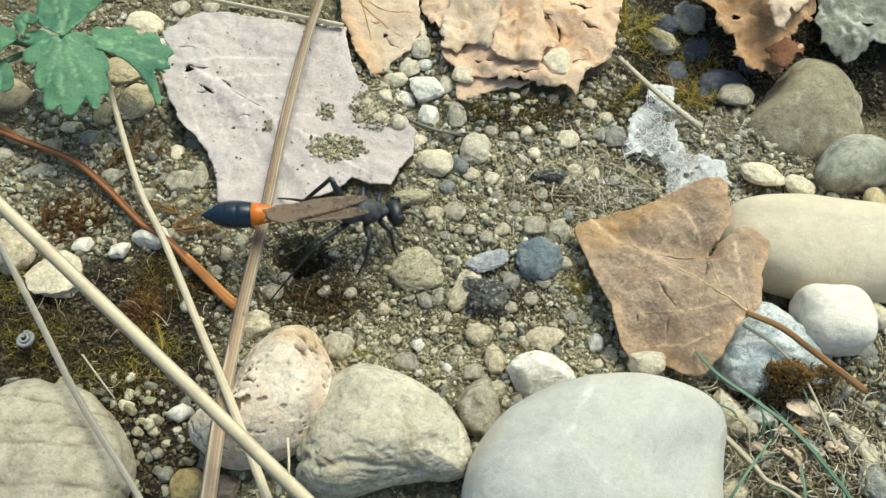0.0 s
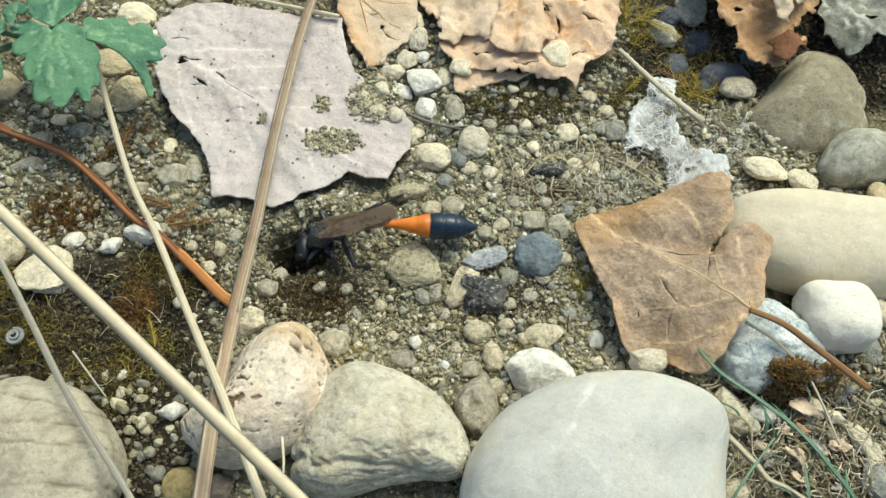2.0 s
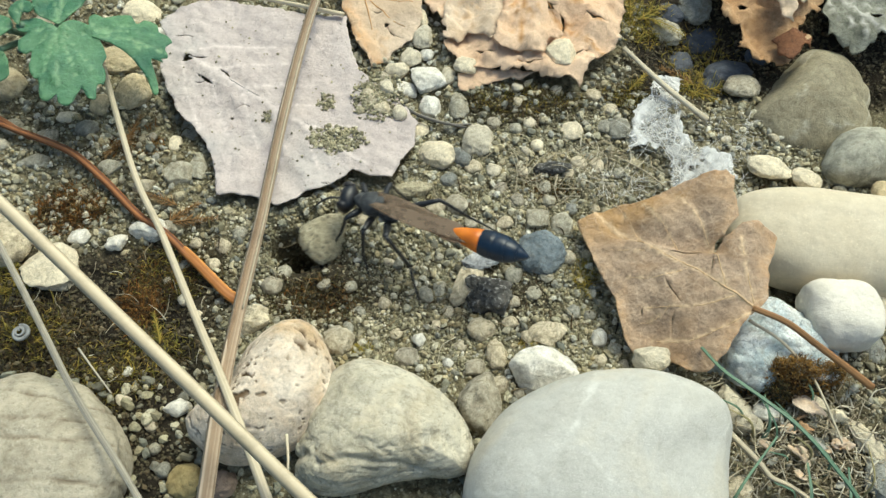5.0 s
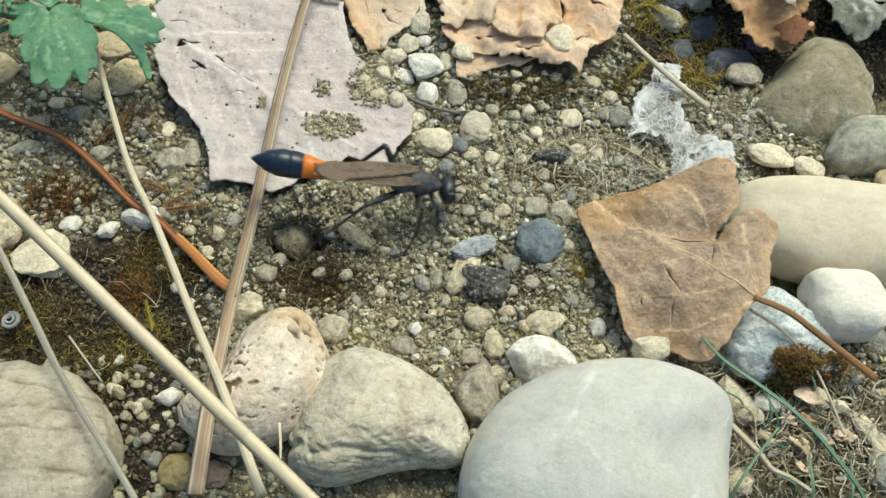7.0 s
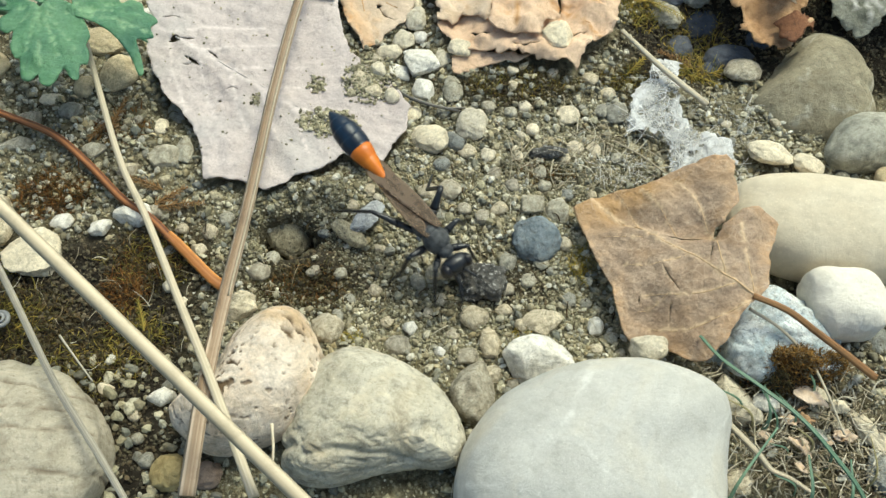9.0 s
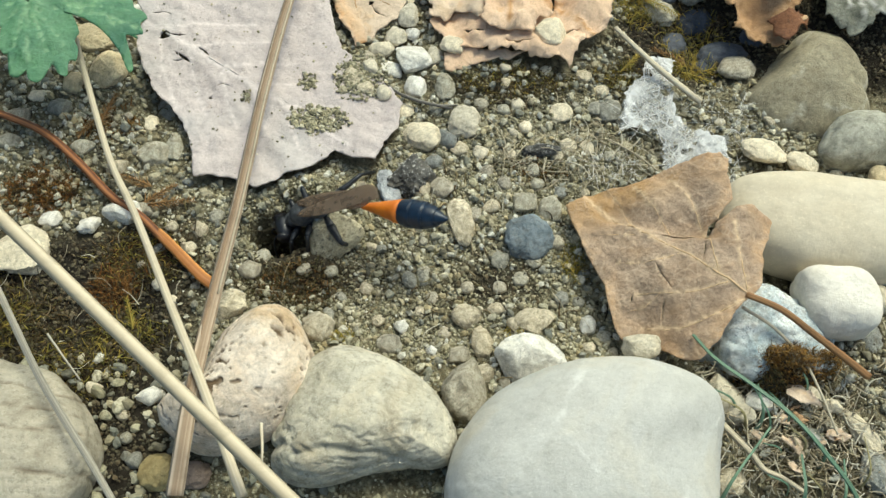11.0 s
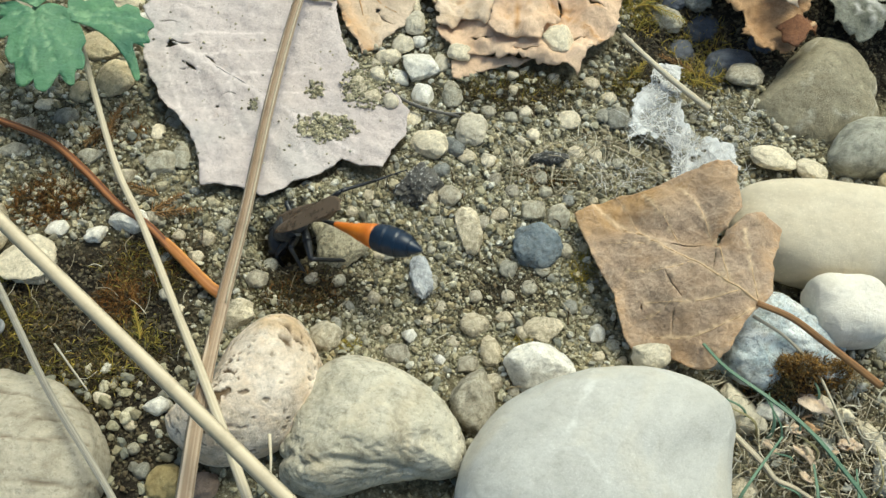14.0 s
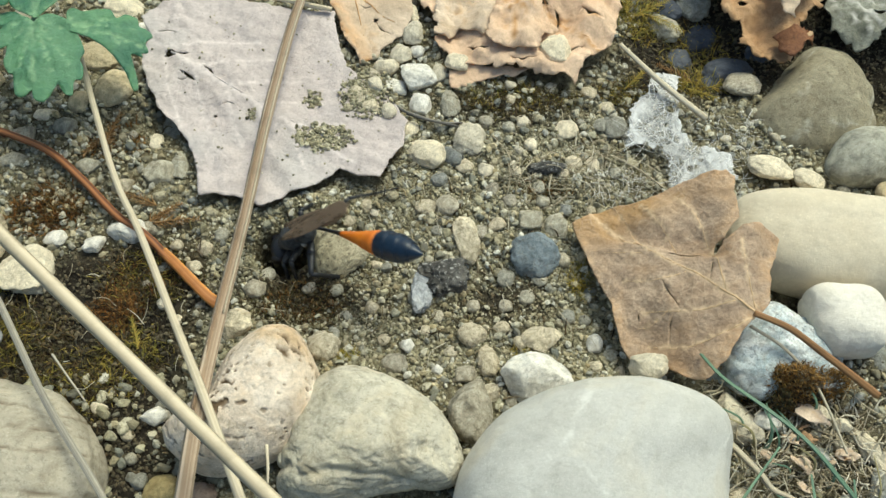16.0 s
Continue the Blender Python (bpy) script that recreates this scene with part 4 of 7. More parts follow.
def scatter_pebbles():
    rng = random.Random(5)
    kinds = ["grey", "earthy", "sandy", "earthy", "grey", "slate", "sandy", "cream"]
    made = 0
    while made < 120:
        x, y = rng.uniform(-50, 52), rng.uniform(-24, 36)
        r = rng.uniform(0.4, 0.75)
        if humus_shade_at(x, y) > rng.uniform(0.35, 1.2) or math.hypot(x - HOLE[0], y - HOLE[1]) < BURROW_CLEAR:
            continue
        if not free_spot(x, y, r) or inside(x, y, LILAC_EDGE) or inside(x, y, ORANGE_EDGE):
            continue
        pebble(x, y, 0, r * rng.uniform(0.9, 1.3), r * rng.uniform(0.8, 1.1), r * 0.75, rng.uniform(0, 180), rng.choice(kinds), rng.choice(["round", "angular", "angular"]))
        made += 1


scatter_pebbles()


def grains(name, label, material, count, lo, hi, seed, area, height, sub=1, keep=None, sink=0.42):
    """Many loose grains joined into one object; sizes run from lo to hi mm, small ones commonest."""
    rng = np.random.RandomState(seed)
    shapes = []
    for i in range(24):
        p, f = rock(sub, 1, rng.uniform(0.6, 1.0), rng.uniform(0.5, 0.9), 300 + seed * 40 + i, 0.6, 2.6, None, 8)
        q = Euler(rng.uniform(-0.7, 0.7, 3)).to_matrix()
        shapes.append((p @ np.array(q).T, f))
    verts, faces, at = [], [], 0
    made = tries = 0
    while made < count and tries < count * 12:
        tries += 1
        x, y = rng.uniform(area[0], area[1]), rng.uniform(area[2], area[3])
        if keep and not keep(x, y, rng.uniform()):
            continue
        r = lo + (hi - lo) * rng.uniform() ** 2.6
        p, f = shapes[rng.randint(24)]
        t = rng.uniform(0, 2 * math.pi)
        ct, st = math.cos(t), math.sin(t)
        q = np.stack([p[:, 0] * ct - p[:, 1] * st, p[:, 0] * st + p[:, 1] * ct, p[:, 2]], 1) * r
        verts.append(q + np.array([x, y, height(x, y) + sink * r]))
        faces.append(np.array(f) + at)
        at += len(p)
        made += 1
    v, f = np.concatenate(verts) * MM, np.concatenate(faces)
    return tagged(new(name, triangles(name, v, f, material)), label, "gravel", kind="stuff")


def keep_open(x, y, u):
    if inside(x, y, LILAC_EDGE) or inside(x, y, ORANGE_EDGE):
        return False
    return u > 1.05 * humus_shade_at(x, y)


grains("gravel", "loose beige and grey fine gravel over soil", GRAVEL, 4300, 0.16, 0.6, 1, (-64, 64, -36, 50), ground_height, 2, lambda x, y, u: keep_open(x, y, u) and free_spot(x, y, 0.1))
grains("sand", "coarse beige sand grains over soil", GRIT, 58000, 0.07, 0.27, 2, (-62, 62, -30, 48), ground_height, 1, keep_open)
grains("sand", "pale yellow sand grains round the burrow", GRIT, 26000, 0.09, 0.27, 12, (-24, 22, -15, 17), ground_height, 1, keep_open, 0.5)

CHIPS = grain_material("stone_chips", (0.52, 0.48, 0.34), (0.68, 0.63, 0.48), (0.30, 0.285, 0.21), (0.80, 0.77, 0.66), (0.14, 0.14, 0.115), (0.60, 0.51, 0.32), (0.24, 0.245, 0.22), (0.44, 0.36, 0.20), (0.09, 0.085, 0.065))
grains("gravel", "pale broken stone chips strewn over grit", CHIPS, 9000, 0.13, 0.56, 8, (-52, 52, -24, 34), ground_height, 1, lambda x, y, u: keep_open(x, y, u) and free_spot(x, y, 0.0), 0.55)

CRUMB = grain_material("humus_crumbs", (0.02, 0.017, 0.012), (0.07, 0.052, 0.032), (0.035, 0.03, 0.02), (0.14, 0.10, 0.055), (0.05, 0.042, 0.028), (0.20, 0.16, 0.10), (0.03, 0.025, 0.018))
grains("soil_crumbs", "dark brown humus crumbs on the ground", CRUMB, 20000, 0.08, 0.36, 3, (-54, 56, -34, 38), ground_height, 1, lambda x, y, u: u < humus_shade_at(x, y) - 0.1 and not inside(x, y, LILAC_EDGE))

grains("gravel", "small pale gravel on dark soil between cobbles", GRAVEL, 230, 0.25, 0.9, 6, (-46, -20, -33, -15), ground_height, 2, lambda x, y, u: free_spot(x, y, 0.0))

# ---- leaves ----


def spline(points, n):
    """A smooth curve through the points."""
    p = [np.array(q, float) for q in points]
    p = [2 * p[0] - p[1], *p, 2 * p[-1] - p[-2]]
    out = []
    for i in range(1, len(p) - 2):
        for k in np.linspace(0, 1, n, endpoint=(i == len(p) - 3)):
            a, b, c, d = p[i - 1:i + 3]
            out.append(0.5 * (2 * b + (c - a) * k + (2 * a - 5 * b + 4 * c - d) * k * k + (3 * b - a - 3 * c + d) * k ** 3))
    return np.array(out)


def tube(points, r0, r1, flat=1.0, n=10, sides=10, knots=(), seed=0, rough=0.06):
    """A tapered stem; flat below 1 makes it a strap. Returns points, faces and lengthwise streaks."""
    c = spline(points, n)
    rng = np.random.RandomState(seed)
    tone = rng.uniform(size=sides)
    groove = 1 + rough * (tone - 0.5) * 2
    verts, faces, streak = [], [], []
    for i, p in enumerate(c):
        k = i / (len(c) - 1)
        t = c[min(i + 1, len(c) - 1)] - c[max(i - 1, 0)]
        t /= np.linalg.norm(t)
        s = np.cross(t, (0, 0, 1.0))
        s /= np.linalg.norm(s)
        u = np.cross(s, t)
        r = r0 + (r1 - r0) * k
        for kk in knots:
            r *= 1 + 0.35 * math.exp(-((k - kk) / 0.012) ** 2)
        r *= 1 + 0.05 * noise.noise(Vector((k * 14, seed, 0)))
        for j in range(sides):
            a = 2 * math.pi * j / sides
            verts.append(p + (s * math.cos(a) + u * math.sin(a) * flat) * r * groove[j])
            streak.append(tone[j])
    for i in range(len(c) - 1):
        for j in range(sides):
            faces.append((i * sides + j, i * sides + (j + 1) % sides, (i + 1) * sides + (j + 1) % sides, (i + 1) * sides + j))
    faces += [tuple(range(sides - 1, -1, -1)), tuple((len(c) - 1) * sides + j for j in range(sides))]
    return np.array(verts), faces, streak


def spline2(points, n=6):
    """The same in the plane."""
    return [(p[0], p[1]) for p in spline([(x, y, 0) for x, y in points], n)]


def smooth_loop(loop, step=0.45, jag=0.12, seed=0):
    """Subdivides an outline and roughens it a little."""
    rng = random.Random(seed)
    out = []
    for (ax, ay), (bx, by) in zip(loop, loop[1:] + loop[:1]):
        n = max(1, round(math.hypot(bx - ax, by - ay) / step))
        for i in range(n):
            k = i / n
            wx, wy = ax + (bx - ax) * k, ay + (by - ay) * k
            q = Vector((wx * 0.7, wy * 0.7, seed))
            out.append((wx + 2.2 * jag * noise.noise(q) + rng.uniform(-jag, jag) * 0.6, wy + 2.2 * jag * noise.noise(q + Vector((9, 4, 2))) + rng.uniform(-jag, jag) * 0.6))
    return out


def near_line(x, y, line):
    best = 1e9
    for (ax, ay), (bx, by) in zip(line, line[1:]):
        dx, dy = bx - ax, by - ay
        k = min(1, max(0, ((x - ax) * dx + (y - ay) * dy) / (dx * dx + dy * dy)))
        best = min(best, math.hypot(x - ax - k * dx, y - ay - k * dy))
    return best


def leaf_mesh(name, loop, height, material, veins=(), holes=(), grid=0.5, jag=0.12, thick=0.16, seed=0, ridge=0.18, vein_width=0.16, tears=(), zone=None):
    """A leaf blade over an outline in mm, with raised veins, torn holes and thickness."""
    from mathutils import geometry
    edge = smooth_loop(loop, 0.4, jag, seed)
    rings = [edge]
    for hx, hy, ha, hb in holes:
        rings.append([(hx + ha * math.cos(t * 0.628) * (1 + 0.4 * math.sin(t * 2.3)), hy + hb * math.sin(t * 0.628)) for t in range(10)])
    for line, wide in tears:
        path = spline2(line, 5)
        left, right = [], []
        for i, (px, py) in enumerate(path):
            ax, ay = path[max(i - 1, 0)]
            bx, by = path[min(i + 1, len(path) - 1)]
            m = math.hypot(bx - ax, by - ay)
            w = wide * math.sin(math.pi * (i + 0.35) / (len(path) - 0.3)) * (0.7 + 0.6 * noise.noise(Vector((px * 2, py * 2, 3))))
            left.append((px - (by - ay) / m * w, py + (bx - ax) / m * w))
            right.append((px + (by - ay) / m * w, py - (bx - ax) / m * w))
        rings.append(left + right[::-1])
    slits = rings[1 + len(holes):]
    co, edges = [], []
    for ring in rings:
        at = len(co)
        co += [Vector(p) for p in ring]
        edges += [(at + i, at + (i + 1) % len(ring)) for i in range(len(ring))]
    xs, ys = [p[0] for p in loop], [p[1] for p in loop]
    rng = random.Random(seed + 1)
    for i in range(int((max(xs) - min(xs)) / grid) + 1):
        for j in range(int((max(ys) - min(ys)) / grid) + 1):
            x, y = min(xs) + (i + rng.uniform(0.2, 0.8)) * grid, min(ys) + (j + rng.uniform(0.2, 0.8)) * grid
            if inside(x, y, edge):
                co.append(Vector((x, y)))
    v2, _, f2, *_ = geometry.delaunay_2d_cdt(co, edges, [], 1, 1e-5)
    faces = []
    for f in f2:
        cx, cy = sum(v2[i].x for i in f) / 3, sum(v2[i].y for i in f) / 3
        if not any(((cx - h[0]) / h[2]) ** 2 + ((cy - h[1]) / h[3]) ** 2 < 0.8 for h in holes) and not any(inside(cx, cy, ring) for ring in slits):
            faces.append(tuple(f))
    verts, vein = [], []
    for p in v2:
        d = min([near_line(p.x, p.y, line) / wide for line, wide in veins] or [9])
        k = math.exp(-(d / vein_width) ** 2)
        vein.append(k)
        verts.append((p.x * MM, p.y * MM, (height(p.x, p.y) + ridge * k) * MM))
    outer = np.array(edge)
    rim = [math.exp(-(np.hypot(outer[:, 0] - p.x, outer[:, 1] - p.y).min() / 1.1) ** 2) for p in v2]
    n = len(verts)
    count = {}
    for f in faces:
        for a, b in zip(f, f[1:] + f[:1]):
            count[(a, b)] = count.get((a, b), 0) + 1
    sides = [(b, a, a + n, b + n) for (a, b) in count if (b, a) not in count]
    low = [(x, y, z - thick * MM) for x, y, z in verts]
    return mesh_of(name, verts + low, faces + [tuple(i + n for i in reversed(f)) for f in faces] + sides, material, attrs={"vein": vein + vein, "rim": rim + rim, "zone": 2 * [zone(q.x, q.y) if zone else 0.0 for q in v2]})


def wrinkle(x, y, amount, size, seed):
    p = Vector((x / size, y / size, seed))
    return amount * (noise.noise(p) + 0.5 * abs(noise.noise(p * 2.7)) + 0.25 * noise.noise(p * 6))


def lilac_height(x, y):
    return 1.9 + 0.02 * (y - 12) + wrinkle(x, y, 0.65, 6, 1.0) + wrinkle(x, y, 0.11, 1.5, 2.0) + 0.3 * math.exp(-((x + 0.9 * y + 9) / 1.3) ** 2) - 0.5 * math.exp(-((x + 8) ** 2 + (y - 14) ** 2) / 30)


def branch(a, b, side, n, reach):
    """A midrib from a to b with n side veins on either side."""
    lines = [([a, b], 1.5)]
    dx, dy = b[0] - a[0], b[1] - a[1]
    for i in range(n):
        k = 0.08 + 0.8 * i / n
        for s in (-1, 1):
            px, py = a[0] + dx * k, a[1] + dy * k
            far = reach * (1 - 0.75 * k)
            c, sn = math.cos(s * side), math.sin(s * side)
            qx, qy = dx * c - dy * sn, dx * sn + dy * c
            m = math.hypot(qx, qy)
            lines.append(([(px, py), (px + qx / m * far * 0.5, py + qy / m * far * 0.5), (px + qx / m * far * 0.92 + dx / m * far * 0.12, py + qy / m * far * 0.92 + dy / m * far * 0.12)], 0.8))
    return lines


leaf = new("dead_leaf", leaf_mesh("dead_leaf", LILAC_EDGE, lilac_height, LILAC, branch((-34, 26), (-9, 9), 0.75, 5, 12), [(-31.1, 23.8, 0.75, 0.5), (-24.9, 15.3, 0.25, 0.2)], seed=3, jag=0.14, ridge=0.07, grid=0.34, tears=[([(-30.6, 24.0), (-29.6, 23.6), (-28.6, 23.9)], 0.16), ([(-29.6, 21.3), (-28.4, 20.4), (-27.6, 19.8)], 0.3), ([(-29.8, 20.2), (-29.0, 20.0), (-28.2, 20.6)], 0.1), ([(-26.9, 21.8), (-26.2, 21.4), (-25.6, 20.7)], 0.16), ([(-33.1, 27.0), (-31.9, 27.2), (-30.7, 26.8)], 0.12), ([(-24.3, 16.6), (-23.6, 16.9), (-22.8, 16.6)], 0.07), ([(-18.6, 21.6), (-17.8, 20.9), (-17.6, 20.1)], 0.06)]))
tagged(leaf, "pale lilac grey weathered leaf lying flat, torn edges", "leaf", "dead leaves")


def midrib(leaf, lines, height, r, material):
    """The raised ribs of a leaf, each a part of its own."""
    for line, wide in lines:
        pts = [(px, py, height(px, py) - 0.04) for px, py in spline2(line, 8)]
        v, f, s = tube(pts, r * wide, r * 0.4, 0.7, 3, 8, (), 5, 0.05)
        part_of("vein", mesh_of("vein", v * MM, f, material, attrs={"streak": s}), leaf)


LILAC_RIB = stem_material("lilac_rib", (0.62, 0.55, 0.52), (0.52, 0.46, 0.43))
ORANGE_RIB = stem_material("orange_rib", (0.60, 0.34, 0.14), (0.48, 0.25, 0.09))
midrib(leaf, branch((-31, 24), (-14, 13), 0.75, 2, 7)[:3], lilac_height, 0.08, LILAC_RIB)


def orange_height(x, y):
    return 2.2 + wrinkle(x, y, 1.9, 4.2, 4.0) + 0.9 * math.exp(-((x - 12) / 7) ** 2 - ((y - 31) / 5) ** 2)


leaf = new("dead_leaf", leaf_mesh("dead_leaf", ORANGE_EDGE, orange_height, ORANGE_LEAF, branch((2, 40), (20, 24), 0.7, 4, 10), [(10.8, 30.8, 3.0, 0.6)], seed=7, jag=0.25, tears=[([(3.8, 24.8), (5.2, 24.4), (6.8, 24.7)], 0.25), ([(16, 33.2), (17.4, 33.7), (19, 33.4)], 0.25), ([(14.2, 30.4), (14.7, 29.2), (14.5, 27.9)], 0.22), ([(4.3, 30.4), (4.8, 29.2), (4.5, 27.6)], 0.2), ([(14.6, 25.0), (16.0, 24.6), (17.6, 25.2)], 0.16), ([(8.6, 22.9), (10.2, 22.5), (12.0, 22.9)], 0.12), ([(17.4, 30.2), (18.4, 29.0), (19.6, 28.6)], 0.18)]))
tagged(leaf, "light orange brown crumpled dead leaf with tears", "leaf", "dead leaves")
midrib(leaf, [([(5.5, 38), (12, 31.5), (18, 26)], 1.0), ([(8, 35), (8.5, 30), (7.5, 26.5)], 0.8)], orange_height, 0.12, ORANGE_RIB)
part_of("flap", leaf_mesh("flap", [(-0.3, 29.3), (-0.1, 26.5), (1.5, 26.2), (2.8, 27.3), (4.6, 26.8), (5.1, 26.0), (6.5, 27.3), (8.1, 29.4), (8.8, 33), (8.4, 37), (1.5, 37), (0.2, 32.5)], lambda x, y: orange_height(x, y) + 0.55 + wrinkle(x, y, 0.5, 2.6, 12), ORANGE_PALE, branch((2, 36), (3.4, 28), 0.7, 3, 4), seed=21, jag=0.25), leaf, "pale tan upper layer of the leaf")
part_of("flap", leaf_mesh("flap", [(7.6, 33.5), (6.9, 30), (6.4, 27.3), (5.9, 25.6), (6.7, 24.3), (8.4, 23.8), (9.5, 23.4), (11.8, 23.5), (12.6, 25.7), (14.5, 26.5), (12.8, 28.7), (12.4, 31), (13.2, 35)], lambda x, y: orange_height(x, y) + 1.25 - 0.5 * ease(25.5, 23.5, y) + wrinkle(x, y, 0.6, 3.0, 14), ORANGE_LEAF, branch((10, 33), (9, 25), 0.6, 3, 4), seed=22, jag=0.2), leaf, "raised orange brown layer of the leaf")
part_of("folded_flap", leaf_mesh("folded_flap", ORANGE_FOLD_EDGE, lambda x, y: 1.0 + 0.5 * (y - 19.5) * 0.3 + wrinkle(x, y, 0.4, 3, 2), ORANGE_LEAF, seed=8), leaf)
leaf = new("dead_leaf", leaf_mesh("dead_leaf", ORANGE_LEFT_EDGE, lambda x, y: 1.6 + wrinkle(x, y, 0.8, 5, 9.0) + 0.1 * (y - 28), ORANGE_PALE, branch((-12.2, 31), (-8.5, 25.0), 0.5, 4, 6), [(-7.3, 29.4, 0.3, 0.25)], seed=9, jag=0.15, ridge=0.3, zone=lambda x, y: min(1.0, 0.85 * math.exp(-(near_line(x, y, [(-12.4, 30.6), (-8.2, 24.2)]) / 0.9) ** 2) + 0.9 * math.exp(-((x + 12.6) / 1.6) ** 2 - ((y - 30.5) / 3.0) ** 2)), tears=[([(-7.2, 29.2), (-6.6, 28.2), (-5.4, 27.6)], 0.09), ([(-9.4, 31.5), (-8.4, 31.0), (-7.6, 31.3)], 0.07)]))
tagged(leaf, "bright orange leaf scrap with spreading veins", "leaf", "dead leaves")
midrib(leaf, [([(-11.2, 37), (-9.8, 32), (-8.6, 27)], 1.1), ([(-11, 35.5), (-7, 33), (-4, 32.5)], 0.8), ([(-10.8, 34.5), (-7, 30.5), (-5, 29.2)], 0.8), ([(-11, 36), (-7, 36), (-4, 36)], 0.7)], lambda x, y: 1.65 + wrinkle(x, y, 0.8, 5, 9.0) + 0.1 * (y - 28), 0.12, ORANGE_RIB)


def brown_height(x, y):
    lift = 2.2 + 5.6 * ease(14, 32, x) - 0.035 * (y + 6) ** 2 * 0.12
    lift -= 1.6 * math.exp(-((x - 20.5) / 3) ** 2 - ((y + 12.5) / 3) ** 2)
    return lift + wrinkle(x, y, 0.65, 5, 5.0) + wrinkle(x, y, 0.22, 1.4, 3.0) - 1.0 * ease(-0.3, 0.25, y + 2.0 + 0.42 * (x - 21.4)) * ease(4.2, 0.4, y + 2.0 + 0.42 * (x - 21.4)) * ease(17, 20.5, x) * ease(29, 27, x) - 1.5 * ease(30.4, 34.5, x) * ease(-9.5, -5, y) - 0.9 * math.exp(-((x - 26.5) / 2.2) ** 2 - ((y - 0) / 7) ** 2) * 0.6


brown_veins = [
    ([(30.4, -11), (28.6, -9.2), (25.3, -5.9), (23.2, -4.1), (20, -1.2), (17.6, 1.2), (16.2, 2.6)], 1.7),
    ([(28, -8.6), (27.7, -5.4), (27.2, -1.9), (26.6, 0.5), (24.8, 3.1)], 1.0),
    ([(30.3, -10.4), (30.2, -6.7), (30.1, -3.1)], 1.0),
    ([(28.6, -9.6), (24.8, -10), (19.9, -9)], 1.0),
    ([(25, -5.8), (23, -6.2), (20.8, -6.2), (19.1, -5.7)], 0.9),
    ([(30.3, -11.2), (27.8, -12.4), (24.3, -13.4), (20.8, -12.3)], 0.9),
    ([(24.6, -3), (23.1, -0.2), (21.3, 2.8)], 0.8),
    ([(21.2, -2.3), (20.1, 0.9), (18.8, 3.2)], 0.7),
    ([(22.8, -9.6), (21.4, -10.6), (20.1, -10.7)], 0.6),
    ([(21.1, -3), (19.4, -2.6), (17.7, -2.3)], 0.6)]
brown_tears = [([(23.4, -3.4), (25.5, -4.1), (27.4, -4.6)], 0.16), ([(27.7, -4.3), (28.2, -3.2), (28.9, -2.5)], 0.3), ([(27.3, -5.0), (27.1, -5.8), (26.8, -6.7)], 0.07),
               ([(22.5, -6.4), (23.1, -8.1), (23.9, -9.5)], 0.07), ([(20.4, -9.2), (20.3, -9.6), (20.3, -10)], 0.09), ([(23.2, -10.1), (23.0, -11.2), (22.9, -12.5)], 0.05)]
leaf = new("dead_leaf", leaf_mesh("dead_leaf", BROWN_EDGE, brown_height, BROWN_LEAF, brown_veins, (), seed=13, jag=0.09, grid=0.32, ridge=0.06, vein_width=0.09, tears=brown_tears, zone=lambda x, y: min(1.0, math.exp(-((x - 17) / 4) ** 2 - ((y - 1.2) / 2.6) ** 2) + 0.7 * math.exp(-((x - 23) / 5) ** 2 - ((y - 2.6) / 1.6) ** 2))))
tagged(leaf, "brown dry heart-shaped leaf with raised veins, notched edge", "leaf", "dead leaves")
leaf_brown = leaf
for line, wide in brown_veins:
    pts = [(px, py, brown_height(px, py) + 0.03) for px, py in spline2([(p[0], p[1]) for p in line])]
    v, f, s = tube([(q[0], q[1], q[2] - 0.04) for q in pts], 0.072 * wide, 0.03, 1, 2, 8, (), 5, 0.05)
    part_of("vein", mesh_of("vein", v * MM, f, VEIN, attrs={"streak": s}), leaf_brown, "raised pale leaf vein")
leaf = new("dead_leaf", leaf_mesh("dead_leaf", CURL_EDGE, lambda x, y: 2.6 + wrinkle(x, y, 2.6, 4.5, 6.0) + 0.12 * (x - 38), CURL_LEAF, branch((32, 38), (40, 25), 0.7, 4, 6), [(37, 31.5, 0.5, 0.8)], seed=17, jag=0.35))
tagged(leaf, "curled tan and rust dead leaf with ragged rim", "leaf", "dead leaves")
RUST_LEAF = leaf_material("rust_leaf", (0.30, 0.135, 0.06), (0.13, 0.055, 0.03), (0.34, 0.18, 0.09), spot=(0.09, 0.045, 0.03))
part_of("rolled_tip", leaf_mesh("rolled_tip", [(39.2, 25.0), (39.4, 23.6), (40.1, 22.2), (41.0, 22.0), (42.4, 23.6), (44.0, 25.0), (44.6, 26.0), (42.8, 26.4), (41.0, 25.8)], lambda x, y: 5.0 - 0.22 * (x - 41.5) ** 2 + wrinkle(x, y, 0.8, 2.2, 7.0), RUST_LEAF, (), seed=23, jag=0.2), leaf, "rust brown rolled tip of the leaf")
part_of("crest", leaf_mesh("crest", [(39.6, 36), (39.8, 30.5), (40.0, 27.2), (40.6, 26.2), (41.6, 27.6), (42.4, 29.4), (44.4, 30.6), (46.4, 33.2), (46.0, 36)], lambda x, y: 6.4 - 0.3 * abs(x - 41.2) + wrinkle(x, y, 1.1, 2.4, 8.0), ORANGE_PALE, (), seed=24, jag=0.3), leaf, "pale tan raised fold of the leaf")
leaf = new("dead_leaf", leaf_mesh("dead_leaf", GREY_EDGE, lambda x, y: 2.6 + wrinkle(x, y, 2.0, 5.5, 8.0), GREY_LEAF, branch((46, 38), (54, 27), 0.7, 4, 7), [(53, 30, 0.8, 0.5)], seed=19, jag=0.3))
